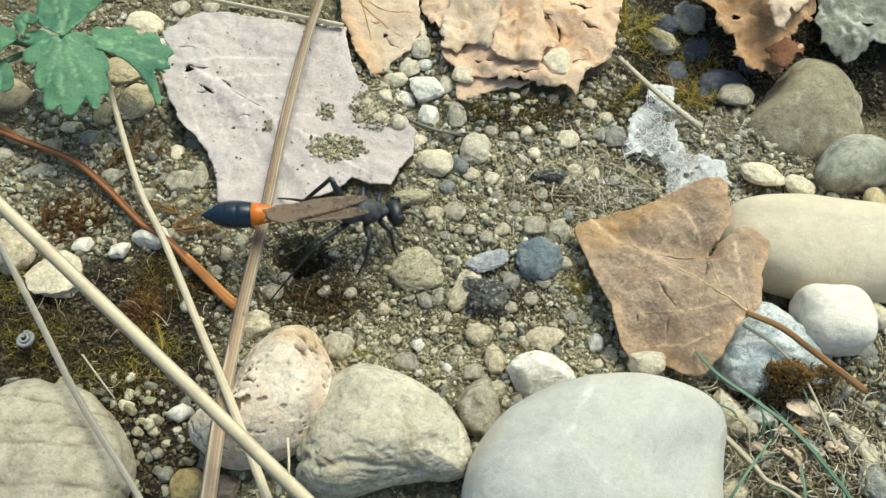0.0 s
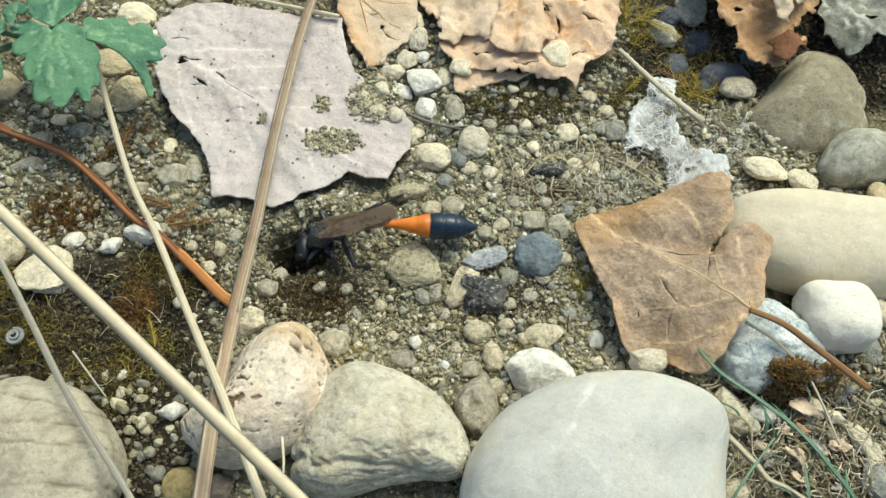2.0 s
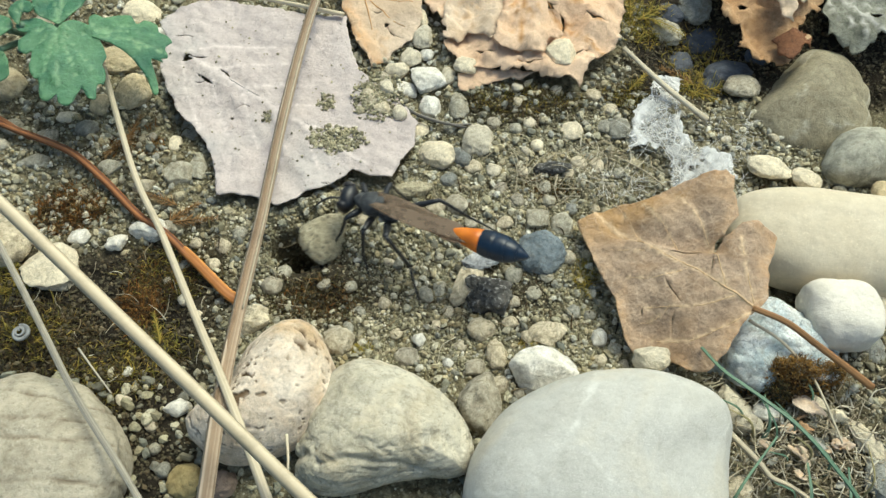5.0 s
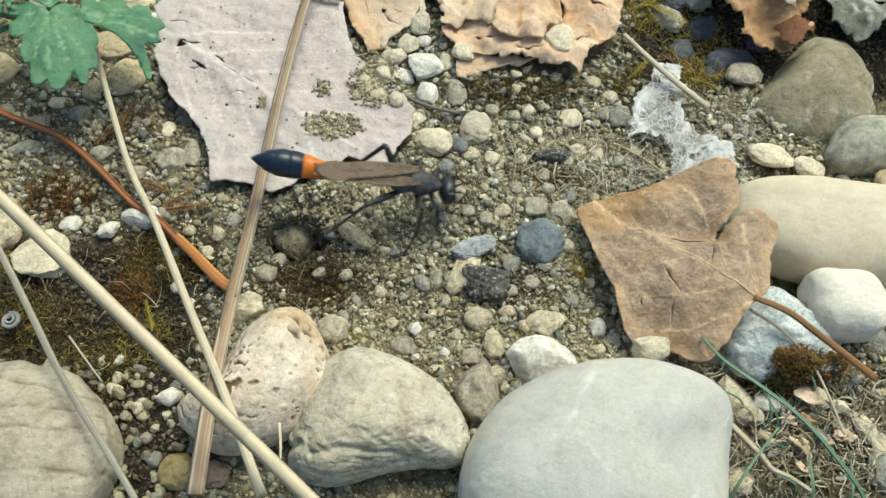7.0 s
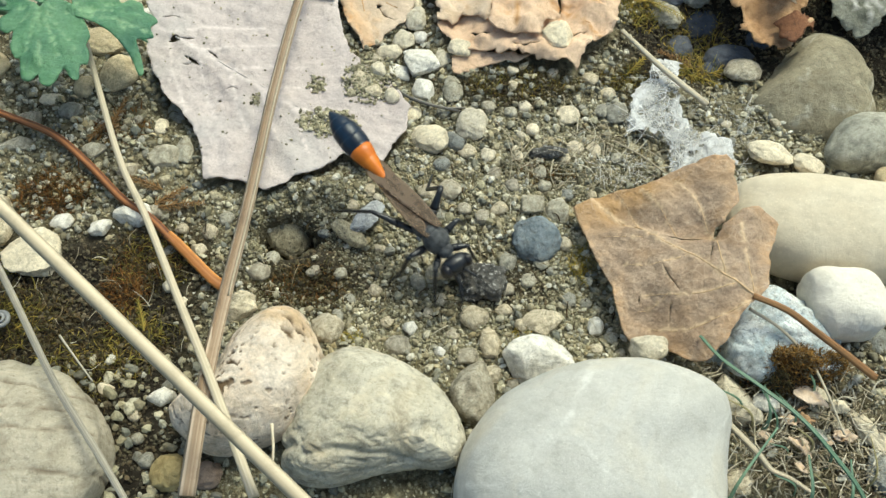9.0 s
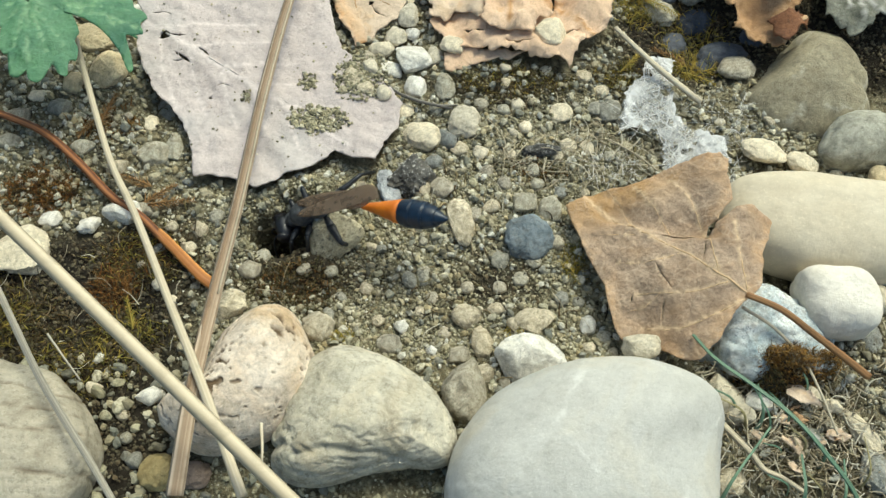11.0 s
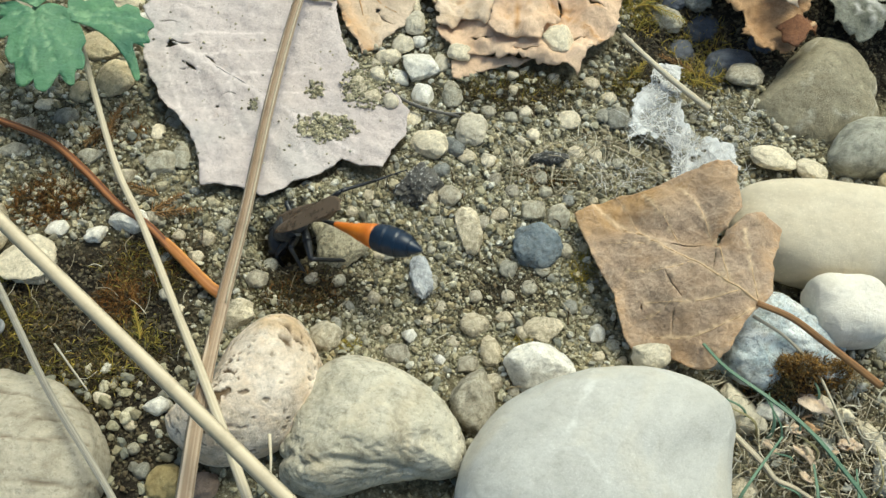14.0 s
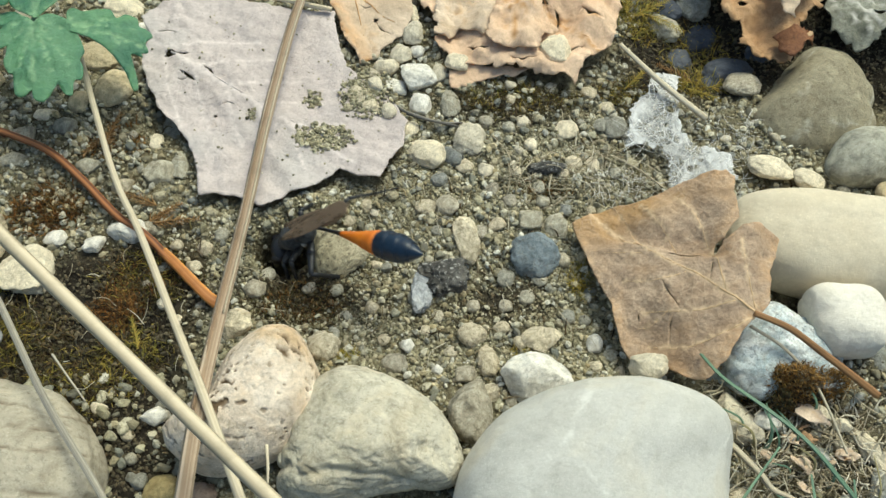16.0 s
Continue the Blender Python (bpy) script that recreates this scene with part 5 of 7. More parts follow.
tagged(leaf, "grey weathered leaf scrap curled upward", "leaf", "dead leaves")

for name, x, y, a, b, count in (("leaf_grit", -12.5, 12.3, 3.6, 1.9, 420), ("leaf_grit", -13.9, 17.4, 1.2, 1.4, 90), ("leaf_grit", -8.0, 18.2, 3.2, 3.4, 480), ("leaf_grit", -20.7, 15.2, 0.7, 0.9, 26)):
    def on_leaf(px, py, u, x=x, y=y, a=a, b=b):
        return ((px - x) / a) ** 2 + ((py - y) / b) ** 2 + 0.7 * noise.noise(Vector((px, py, 0)) * 1.3) < 1.1 * u * u + 0.12
    grains(name, "beige grit spilled on the lilac leaf", GRIT, count * 2, 0.07, 0.36, 40 + count, (x - a, x + a, y - b, y + b), lilac_height, 1, on_leaf, 0.4)

grains("leaf_grit", "tiny grit specks strewn on the lilac leaf", GRIT, 200, 0.04, 0.2, 47, (-34, -4, 5, 30), lilac_height, 1, lambda x, y, u: inside(x, y, LILAC_EDGE), 0.4)

# ---- stems ----


def stem(name, points, r0, r1, material, label, flat=1.0, knots=(), seed=0, sides=26, rough=0.1, category="grass stalk"):
    v, f, s = tube(points, r0, r1, flat, 12, sides, knots, seed, rough)
    return tagged(new(name, mesh_of(name, v * MM, f, material, attrs={"streak": s})), label, category)


stem("dry_grass_stalk", [(-90.1, 35.9, -1), (-62.5, 14.5, 12), (-43.1, -2.7, 20.5), (-39.5, -5.8, 20), (-25, -18.4, 17), (-11.8, -29.9, 13.5), (-6.1, -34.7, 8)], 0.50, 0.60, STRAW, "thick pale yellow dry grass stalk arching over stones", seed=1)
stem("dry_grass_stalk", [(-40, 20.8, 5), (-34.9, 7.4, 2.6), (-30.5, -0.5, 3.2), (-25.5, -10.1, 4.5), (-20, -20, 8.6), (-14.8, -30.4, 10.5)], 0.34, 0.46, THIN_STRAW, "thin pale dry grass stalk", seed=2)
brown_stalk = stem("dry_grass_stalk", [(-13.8, 36.9, 6), (-16.3, 26.5, 5.4), (-18.2, 14.1, 4.8), (-19.7, 1.2, 3.9), (-20.8, -10.1, 4.6), (-20.8, -20.6, 7.8), (-20.9, -30, 8.5)], 0.52, 0.72, DULL_STRAW, "brown grooved flat dry grass stalk", flat=0.5, seed=3, sides=30, rough=0.2)
v, f, s = tube([(-14.1, 36.9, 6.15), (-16.55, 26.5, 5.6), (-18.45, 14.1, 5.0), (-19.95, 1.2, 4.15), (-21.1, -10.1, 4.9), (-21.15, -20.6, 8.15)], 0.17, 0.2, 0.6, 12, 10, (), 33, 0.2)
part_of("strand", mesh_of("strand", v * MM, f, DARK_STRAND, attrs={"streak": s}), brown_stalk, "darker fibre strand along the stalk")
v, f, s = tube([(-13.5, 36.9, 6.15), (-15.95, 26.5, 5.6), (-17.85, 14.1, 5.0), (-19.3, 1.2, 4.15), (-20.4, -10.1, 4.9)], 0.12, 0.1, 0.6, 12, 8, (), 34, 0.2)
part_of("strand", mesh_of("strand", v * MM, f, THIN_STRAW, attrs={"streak": s}), brown_stalk, "pale fibre strand along the stalk")
stem("dry_grass_stalk", [(-51, 2.7, 2.5), (-42.2, -9.4, 4.5), (-34.9, -19.3, 7.2), (-29.2, -26.4, 7.8), (-26.1, -30.4, 8)], 0.32, 0.26, GREY_STRAW, "greyish frayed dry grass stalk", flat=0.6, seed=4, rough=0.15)
red = stem("red_stem", [(-55.7, 16.3, 1.6), (-49.7, 13.6, 1.5), (-43.2, 10.8, 1.5), (-38.6, 7.1, 1.3), (-34, 2.6, 1.3), (-30.5, 0.2, 1.2), (-26.9, -3.3, 1.2), (-22.2, -7.3, 0.8)], 0.40, 0.42, RED_STEM, "reddish brown leaf stalk lying on soil", seed=5, rough=0.2, category="twig")
v, f, s = tube([(-28.6, -1.6, 1.35), (-27.2, -2.9, 1.5), (-25.0, -5.1, 1.55), (-23.2, -6.8, 1.4), (-22.3, -7.4, 1.2), (-21.8, -7.8, 1.0)], 0.46, 0.62, 0.5, 8, 14, (), 19, 0.25)
part_of("sheath", mesh_of("sheath", v * MM, f, SHEATH, attrs={"streak": s}), red, "bright orange split end of the stalk")
stem("red_stem", [(-55.9, 17.1, 1.6), (-51.3, 14.7, 1.6), (-48.3, 12.8, 1.2)], 0.42, 0.25, RED_STEM, "short dark red stalk stub", seed=6, category="twig")
stem("dry_grass_stalk", [(21.8, 25.5, 2.2), (26, 20, 2.2), (30.8, 15.3, 1.6)], 0.26, 0.36, THIN_STRAW, "short straight straw piece", seed=7)
stem("dry_grass_stalk", [(-32.3, 35.3, 2.5), (-26.3, 33.7, 2.6), (-18.8, 31.6, 2.9), (-12.5, 29.9, 3)], 0.2, 0.3, THIN_STRAW, "thin straw across the lilac leaf edge", seed=8)
stem("fibre", [(30.1, -11.7, 6.2), (33.3, -13.5, 5.2), (36, -16.3, 4), (37.4, -19.2, 3.2), (38.7, -22.9, 2.2)], 0.18, 0.12, THIN_STRAW, "thin curved tan plant fibre", seed=9, sides=8)
stem("fibre", [(-37.2, -13.5, 2.5), (-34.9, -16, 3.4), (-32.4, -18.7, 4.2)], 0.12, 0.08, GREY_STRAW, "short grey plant fibre", seed=10, sides=8)
stem("fibre", [(-13.9, -24.3, 10.5), (-13.6, -26.3, 10.5), (-13.6, -28, 10)], 0.16, 0.1, THIN_STRAW, "short pale fibre before a cobble", seed=11, sides=8)
stem("twig", [(-6.5, 20.5, 1.6), (-4.7, 17.1, 1.6), (-1.6, 15.4, 1.4), (2.6, 14.7, 0.8)], 0.2, 0.14, DARK_TWIG, "thin dark grey bent twig", seed=12, sides=8, category="twig")
stem("twig", [(-3.3, 16.1, 1.4), (0.4, 15.1, 1), (3.1, 15.2, 0.8)], 0.22, 0.1, DARK_TWIG, "short grey twig on pebbles", seed=13, sides=8, category="twig")
stem("fibre", [(19.9, 10.7, 1), (22.6, 8.4, 1.6), (24.8, 5.8, 2.2)], 0.1, 0.1, THIN_STRAW, "pale bent fibre on grit", seed=15, sides=6)
v, f, s = tube([(30.1, -11, 7.7), (33.4, -12.2, 7), (36.3, -13.9, 5.8), (39.3, -15.6, 4.4), (42.4, -17.5, 3)], 0.32, 0.40, 1.0, 10, 12, (), 16, 0.1)
part_of("petiole", mesh_of("petiole", v * MM, f, PETIOLE, attrs={"streak": s}), leaf_brown, "rust brown leaf stalk")


# ---- moss and fibres ----


def blade(base, tip, width, bend, segs=3):
    """A thin three-sided blade from base to tip."""
    base, tip = np.array(base), np.array(tip)
    axis = tip - base
    side = np.cross(axis, (0.3, 0.5, 0.8))
    side /= np.linalg.norm(side) + 1e-9
    up = np.cross(side, axis)
    up /= np.linalg.norm(up) + 1e-9
    verts, faces = [], []
    for i in range(segs):
        k = i / segs
        p = base + axis * k + up * bend * math.sin(math.pi * k)
        w = width * (1 - 0.75 * k)
        verts += [p - side * w, p + side * w, p + up * w]
    verts.append(tip)
    for i in range(segs - 1):
        a = 3 * i
        for j in range(3):
            faces.append((a + j, a + (j + 1) % 3, a + 3 + (j + 1) % 3, a + 3 + j))
    a = 3 * (segs - 1)
    faces += [(a, a + 1, a + 3), (a + 1, a + 2, a + 3), (a + 2, a, a + 3)]
    return verts, faces


def moss(x, y, rx, ry, tall, count, material, label, seed, width=0.075, z=0.0):
    rng = random.Random(seed)
    pieces = []
    for _ in range(round(count * 1.5)):
        a, d = rng.uniform(0, 2 * math.pi), math.sqrt(rng.random())
        px, py = x + rx * d * math.cos(a) * rng.uniform(0.6, 1.3), y + ry * d * math.sin(a) * rng.uniform(0.6, 1.3)
        h = ground_height(px, py) + z * (1 - d * d)
        lean = rng.uniform(0, 2 * math.pi)
        far = tall * rng.uniform(0.4, 1.1)
        up = rng.uniform(0.15, 0.9) * far
        pieces.append(blade((px, py, h - 0.05), (px + far * 0.7 * math.cos(lean), py + far * 0.7 * math.sin(lean), h + up), width * rng.uniform(0.6, 1.4), far * rng.uniform(-0.15, 0.2)))
    v, f = join(pieces)
    return tagged(new("moss", mesh_of("moss", v * MM, f, material)), label, "moss", kind="stuff")


RUSTY, DARK, GOLD = "rusty brown dry moss tuft on soil", "dark brown matted moss on soil", "golden yellow moss tuft"
CUSHION = moss_material("brown_moss_cushion", (0.07, 0.04, 0.018), (0.34, 0.17, 0.04), (0.13, 0.075, 0.03), (0.045, 0.035, 0.02), (0.44, 0.25, 0.06), (0.20, 0.13, 0.055), (0.30, 0.24, 0.14))
moss(34.6, -16.0, 4.4, 2.5, 0.8, 3000, CUSHION, "rusty brown moss cushion growing against the marbled cobble", 52, 0.075, z=5.6)
moss(38.0, -15.4, 3.2, 1.8, 0.8, 900, CUSHION, "small brown moss cushion on soil", 53, 0.065, z=3.4)
moss(33.2, -17.4, 2.4, 1.5, 0.9, 500, MOSS_DARK, "dark moss at the foot of the cushion", 51, 0.07, z=4.0)
pts, faces = rock(4, 3.9, 2.5, 3.7, 61, 0.3)
clod = new("soil_clod", mesh_of("soil_clod", (pts + (34.4, -16.0, 0.3)) * MM, faces, SOIL, attrs={"humus": [1.0] * len(pts)}))
tagged(clod, "dark crumbly soil clod under a moss cushion", "soil")
moss(15.2, -4.1, 1.2, 2.0, 1.4, 150, MOSS_GOLD, GOLD, 54, 0.07)
moss(25, 31.9, 3.4, 3.4, 1.7, 340, MOSS_GOLD, GOLD, 55, 0.08)
moss(9.4, 18.7, 8.0, 2.6, 1.2, 900, MOSS_DARK, DARK, 56)
moss(9.4, 18.7, 7.0, 2.2, 1.3, 160, MOSS_GOLD, GOLD, 57)
moss(-13.8, -7.2, 5.0, 2.6, 0.9, 1000, MOSS_DARK, DARK, 58)
moss(-13.8, -7.2, 4.4, 2.2, 1.0, 200, MOSS_RUST, RUSTY, 59)
moss(-32.7, -8, 2.4, 2.6, 1.5, 620, MOSS_RUST, RUSTY, 60)
moss(-47.6, -4.8, 4.0, 2.4, 1.6, 260, MOSS_GOLD, GOLD, 61)
moss(-42.4, 4.1, 4.0, 3.0, 1.5, 700, MOSS_RUST, RUSTY, 62)
moss(31.6, 22.5, 3.4, 2.0, 2.2, 130, MOSS_GOLD, GOLD, 63, 0.08)
moss(8.8, -12.1, 1.0, 0.6, 0.9, 60, MOSS_GOLD, GOLD, 64)
moss(-30.2, -4.1, 5.5, 4.0, 1.0, 1000, MOSS_DARK, DARK, 65)
moss(-43.2, -10.8, 6.0, 4.5, 1.2, 1200, MOSS_DARK, DARK, 66)
moss(22.7, 20, 3.4, 2.4, 1.1, 420, MOSS_DARK, DARK, 67)
moss(-36.4, -16.4, 5.0, 5.0, 1.1, 900, MOSS_DARK, DARK, 68)
moss(-30.7, -13.3, 4.0, 3.6, 1.0, 700, MOSS_DARK, DARK, 69)
moss(-30.7, -13.3, 4.0, 4.0, 1.6, 220, MOSS_GOLD, GOLD, 70)
moss(-43.2, -10.8, 4.0, 3.0, 1.8, 200, MOSS_GOLD, GOLD, 73)
moss(-30.2, -4.1, 4.0, 3.0, 1.4, 160, MOSS_RUST, RUSTY, 74)
moss(-36.7, 12.6, 4.0, 3.0, 1.2, 220, MOSS_RUST, RUSTY, 75)
moss(32.4, 27.9, 4.5, 4.0, 1.7, 260, MOSS_GOLD, GOLD, 76, 0.08)
moss(11.6, 6.7, 3.6, 1.4, 1.1, 120, MOSS_RUST, RUSTY, 77)
moss(22.7, 20, 3.0, 2.0, 1.4, 120, MOSS_GOLD, GOLD, 78)
moss(-8.6, -12.4, 1.4, 0.9, 0.9, 90, MOSS_GOLD, GOLD, 71)
moss(11.6, 6.7, 4.0, 1.6, 1.0, 300, MOSS_DARK, DARK, 72)
moss(-30.2, -4.1, 4.5, 3.4, 1.5, 190, MOSS_GOLD, GOLD, 79)
moss(-36.4, -16.4, 4.0, 4.0, 1.3, 190, MOSS_GOLD, GOLD, 80)
moss(-42.4, 4.1, 5.0, 3.0, 1.2, 500, MOSS_DARK, DARK, 81)


def frond(x, y, turn, length, seed, material=FROND, label="tan dry feathery moss frond"):
    """A flat dry feather-like moss frond."""
    rng = random.Random(seed)
    c, s = math.cos(turn), math.sin(turn)
    z = ground_height(x, y) + 0.5
    pieces = [blade((x, y, z), (x + length * c, y + length * s, z + 0.3), 0.12, 0.2, 5)]
    n = 16
    for i in range(n):
        k = (i + 0.5) / n
        for side in (-1, 1):
            a = turn + side * rng.uniform(0.6, 0.95)
            far = length * 0.32 * (1 - 0.6 * k) * rng.uniform(0.7, 1.1)
            px, py = x + length * k * c, y + length * k * s
            pieces.append(blade((px, py, z + 0.2 * k), (px + far * math.cos(a), py + far * math.sin(a), z + rng.uniform(-0.1, 0.5)), 0.09, 0.05, 2))
    v, f = join(pieces)
    return tagged(new("moss_frond", mesh_of("moss_frond", v * MM, f, material)), label, "moss", "moss fronds")


for x, y, turn, length, seed in ((-36.7, 12.6, 1.3, 5, 1), (-36.7, 12.6, -2.2, 4, 2), (-30.6, 3, 0.1, 5, 3), (-30.6, 3, 2.8, 4.5, 4), (-30.6, 3, 0.6, 4, 5), (31.6, 22.5, 2.6, 5, 6)):
    frond(x + 0.6 * math.sin(seed * 5), y + 1.2 * math.cos(seed * 3), turn, length, seed)


for x, y, turn, length, seed in ((25, 31.9, 1.5, 6, 11), (25, 31.9, 0.5, 5, 12), (25, 31.9, -0.6, 5, 13), (31.6, 22.5, 0.2, 6, 14), (31.6, 22.5, 3.3, 5, 15), (31.6, 22.5, -0.5, 5, 16), (22.7, 20, 0.8, 4, 17), (-47.6, -4.8, 0.4, 5, 18), (-30.7, -13.3, 1.9, 3.5, 19)):
    frond(x + 1.5 * math.sin(seed * 5), y + 1.2 * math.cos(seed * 3), turn, length, seed, MOSS_GOLD, "golden feathery moss frond")


def tangle(name, label, material, x, y, rx, ry, count, lo, hi, width, seed, lift=1.2):
    rng = random.Random(seed)
    pieces = []
    for _ in range(count):
        px, py = x + rng.gauss(0, rx), y + rng.gauss(0, ry)
        a, far = rng.uniform(0, math.pi * 2), rng.uniform(lo, hi)
        z = ground_height(px, py) + rng.uniform(0.1, lift)
        q, b = a + rng.uniform(-0.9, 0.9), rng.uniform(-0.3, 0.5)
        mid = (px + 0.5 * far * math.cos(a), py + 0.5 * far * math.sin(a), z + b)
        v, f, _ = tube([(px, py, z), mid, (mid[0] + 0.5 * far * math.cos(q), mid[1] + 0.5 * far * math.sin(q), z + rng.uniform(-0.3, 0.8))], width * rng.uniform(0.5, 1.4), width * 0.5, 0.5, 4, 5, (), 0)
        pieces.append((v, f))
    v, f = join(pieces)
    return tagged(new(name, mesh_of(name, v * MM, f, material)), label, "dry grass", kind="stuff")


tangle("dry_grass", "tangle of dry straw bits and root fibres", HAY, 35.2, -22.4, 6.0, 4.6, 520, 0.5, 3.2, 0.08, 81, 1.6)
tangle("plant_debris", "short pale and dark plant bits among straw", LITTER, 35.2, -22.4, 6.0, 4.6, 420, 0.25, 1.3, 0.13, 86, 1.4)


def leaf_scrap(x, y, z, r, turn, material, label, seed):
    """A small curled scrap of dead leaf."""
    loop = []
    for i in range(22):
        a = 2 * math.pi * i / 22
        k = r * (0.75 + 0.5 * noise.noise(Vector((math.cos(a) * 1.4, math.sin(a) * 1.4, seed))))
        px, py = k * 1.5 * math.cos(a), k * 0.7 * math.sin(a)
        loop.append((x + px * math.cos(turn) - py * math.sin(turn), y + px * math.sin(turn) + py * math.cos(turn)))
    across = (-math.sin(turn), math.cos(turn))

    def height(u, v):
        e = (u - x) * across[0] + (v - y) * across[1]
        return z + ground_height(u, v, False) + 0.9 * (e / r) ** 2 + wrinkle(u, v, 0.5, 1.6, seed)
    ob = new("leaf_scrap", leaf_mesh("leaf_scrap", loop, height, material, [([(x - 1.2 * r * across[1], y + 1.2 * r * across[0]), (x + 1.2 * r * across[1], y - 1.2 * r * across[0])], 0.8)], (), 0.35, 0.12, 0.12, seed))
    return tagged(ob, label, "leaf scrap", "leaf scraps")


rng = random.Random(77)
X0, Y0 = 35.2, -22.4
for i in range(20):
    mat, words = rng.choice(((CURL_LEAF, "small curled tan leaf scrap among straw"), (GREY_LEAF, "small grey leaf scrap among straw"), (ORANGE_PALE, "small pale tan leaf scrap among straw")))
    leaf_scrap(X0 + rng.gauss(0, 5), Y0 + rng.gauss(0, 3.2), rng.uniform(0.6, 1.6), rng.uniform(0.3, 1.0), rng.uniform(0, 3.1), mat, words, 900 + i)
leaf_scrap(36.0, -18.9, 2.2, 1.5, 2.4, ORANGE_PALE, "curled whitish bark scrap among straw", 951)
stem("wood_splinter", [(27.6, -21.8, 2.6), (30.1, -24.8, 2.6), (31.2, -26.2, 2.3), (33.0, -26.9, 1.8), (35.2, -28.2, 1.2)], 0.30, 0.2, THIN_STRAW, "pale weathered wood splinter among straw", 0.6, seed=21, rough=0.2, category="twig")
tangle("root_fibres", "fine dry root fibres over grit", HAY, 17.5, 9.0, 5.5, 2.0, 110, 2, 6, 0.06, 82, 1.2)
tangle("root_fibres", "fine dry root fibres over dark soil", HAY, -33, -8, 8, 7, 45, 0.6, 3, 0.045, 83, 0.8)
BITS = moss_material("plant_bits", (0.03, 0.024, 0.015), (0.09, 0.06, 0.03), (0.16, 0.13, 0.055), (0.045, 0.04, 0.03), (0.26, 0.20, 0.11))
tangle("plant_debris", "short dark bits of plant matter in grit", BITS, 2, 1, 20, 11, 520, 0.3, 1.7, 0.09, 85, 0.55)
tangle("root_fibres", "fine dry root fibres over grit", HAY, -2, 0, 16, 9, 90, 1.5, 5, 0.04, 84, 0.6)


WEB_EDGE = [(26.3, 22.8), (29.1, 23.4), (28.3, 20.1), (27.8, 17.9), (27.9, 16.0), (28.2, 13.9), (29.0, 11.6), (31.2, 11.8), (33.1, 10.3), (32.9, 7.6), (31.0, 7.6), (29.3, 7.1), (25.9, 6.5), (25.9, 10.0), (25.2, 12.1), (23.2, 12.1), (21.1, 11.5), (22.0, 14.4), (22.4, 17.0), (23.9, 19.2), (25.0, 20.1), (25.3, 21.7)]


def web_height(u, v):
    return ground_height(u, v, False) + 1.4 + wrinkle(u, v, 0.3, 3.4, 5)


def silk_thread(a, b, r, rng, sag=0.2):
    """One thread from a to b over the mat, slightly slack."""
    m = ((a[0] + b[0]) / 2 + rng.uniform(-sag, sag), (a[1] + b[1]) / 2 + rng.uniform(-sag, sag))
    pts = [(q[0], q[1], web_height(*q) + rng.uniform(0.0, 0.14)) for q in (a, m, b)]
    return tube(pts, r, r * 0.7, 1, 4, 4, (), 0)[:2]


def spider_web():
    """A torn, matted sheet of spider silk with a lace of thicker threads."""
    rng = random.Random(3)
    holes = [(27.0, 17.1, 0.6, 0.55), (26.4, 15.0, 0.4, 0.3), (28.3, 9.0, 0.5, 0.4), (27.4, 9.8, 0.3, 0.5)]
    while len(holes) < 16:
        u, v = rng.uniform(21, 33), rng.uniform(6.5, 23)
        if inside(u, v, WEB_EDGE):
            holes.append((u, v, rng.uniform(0.1, 0.34), rng.uniform(0.1, 0.3)))
    ob = new("spider_web", leaf_mesh("spider_web", WEB_EDGE, web_height, SILK, (), holes, 0.26, 0.34, 0.05, 3))
    tagged(ob, "matted white spider web, torn, stretched over pebbles and soil", "web")
    pieces = []
    while len(pieces) < 300:
        u, v = rng.uniform(20.5, 34), rng.uniform(5.5, 23.5)
        a, far = rng.uniform(0, 2 * math.pi), rng.uniform(1.0, 4.0)
        if inside(u, v, WEB_EDGE) and (inside(u + far * math.cos(a), v + far * math.sin(a), WEB_EDGE) or rng.random() < 0.22):
            pieces.append(silk_thread((u, v), (u + far * math.cos(a), v + far * math.sin(a)), rng.choice((0.014, 0.02, 0.032)), rng))
    v, f = join(pieces)
    part_of("silk_threads", mesh_of("silk_threads", v * MM, f, WEB), ob)
    for name, box in (("loose_silk", (28.5, 34, 4.0, 8.0)), ("loose_silk", (17.0, 23.0, 4.6, 8.6)), ("loose_silk", (29.5, 36, 9.5, 16))):
        pieces = []
        for _ in range(70):
            u, v = rng.uniform(box[0], box[1]), rng.uniform(box[2], box[3])
            a, far = rng.uniform(0, 2 * math.pi), rng.uniform(0.5, 2.0)
            pieces.append(silk_thread((u, v), (u + far * math.cos(a), v + far * math.sin(a)), 0.022, rng))
        v, f = join(pieces)
        part_of(name, mesh_of(name, v * MM, f, WEB), ob)


spider_web()

# ---- green plant ----


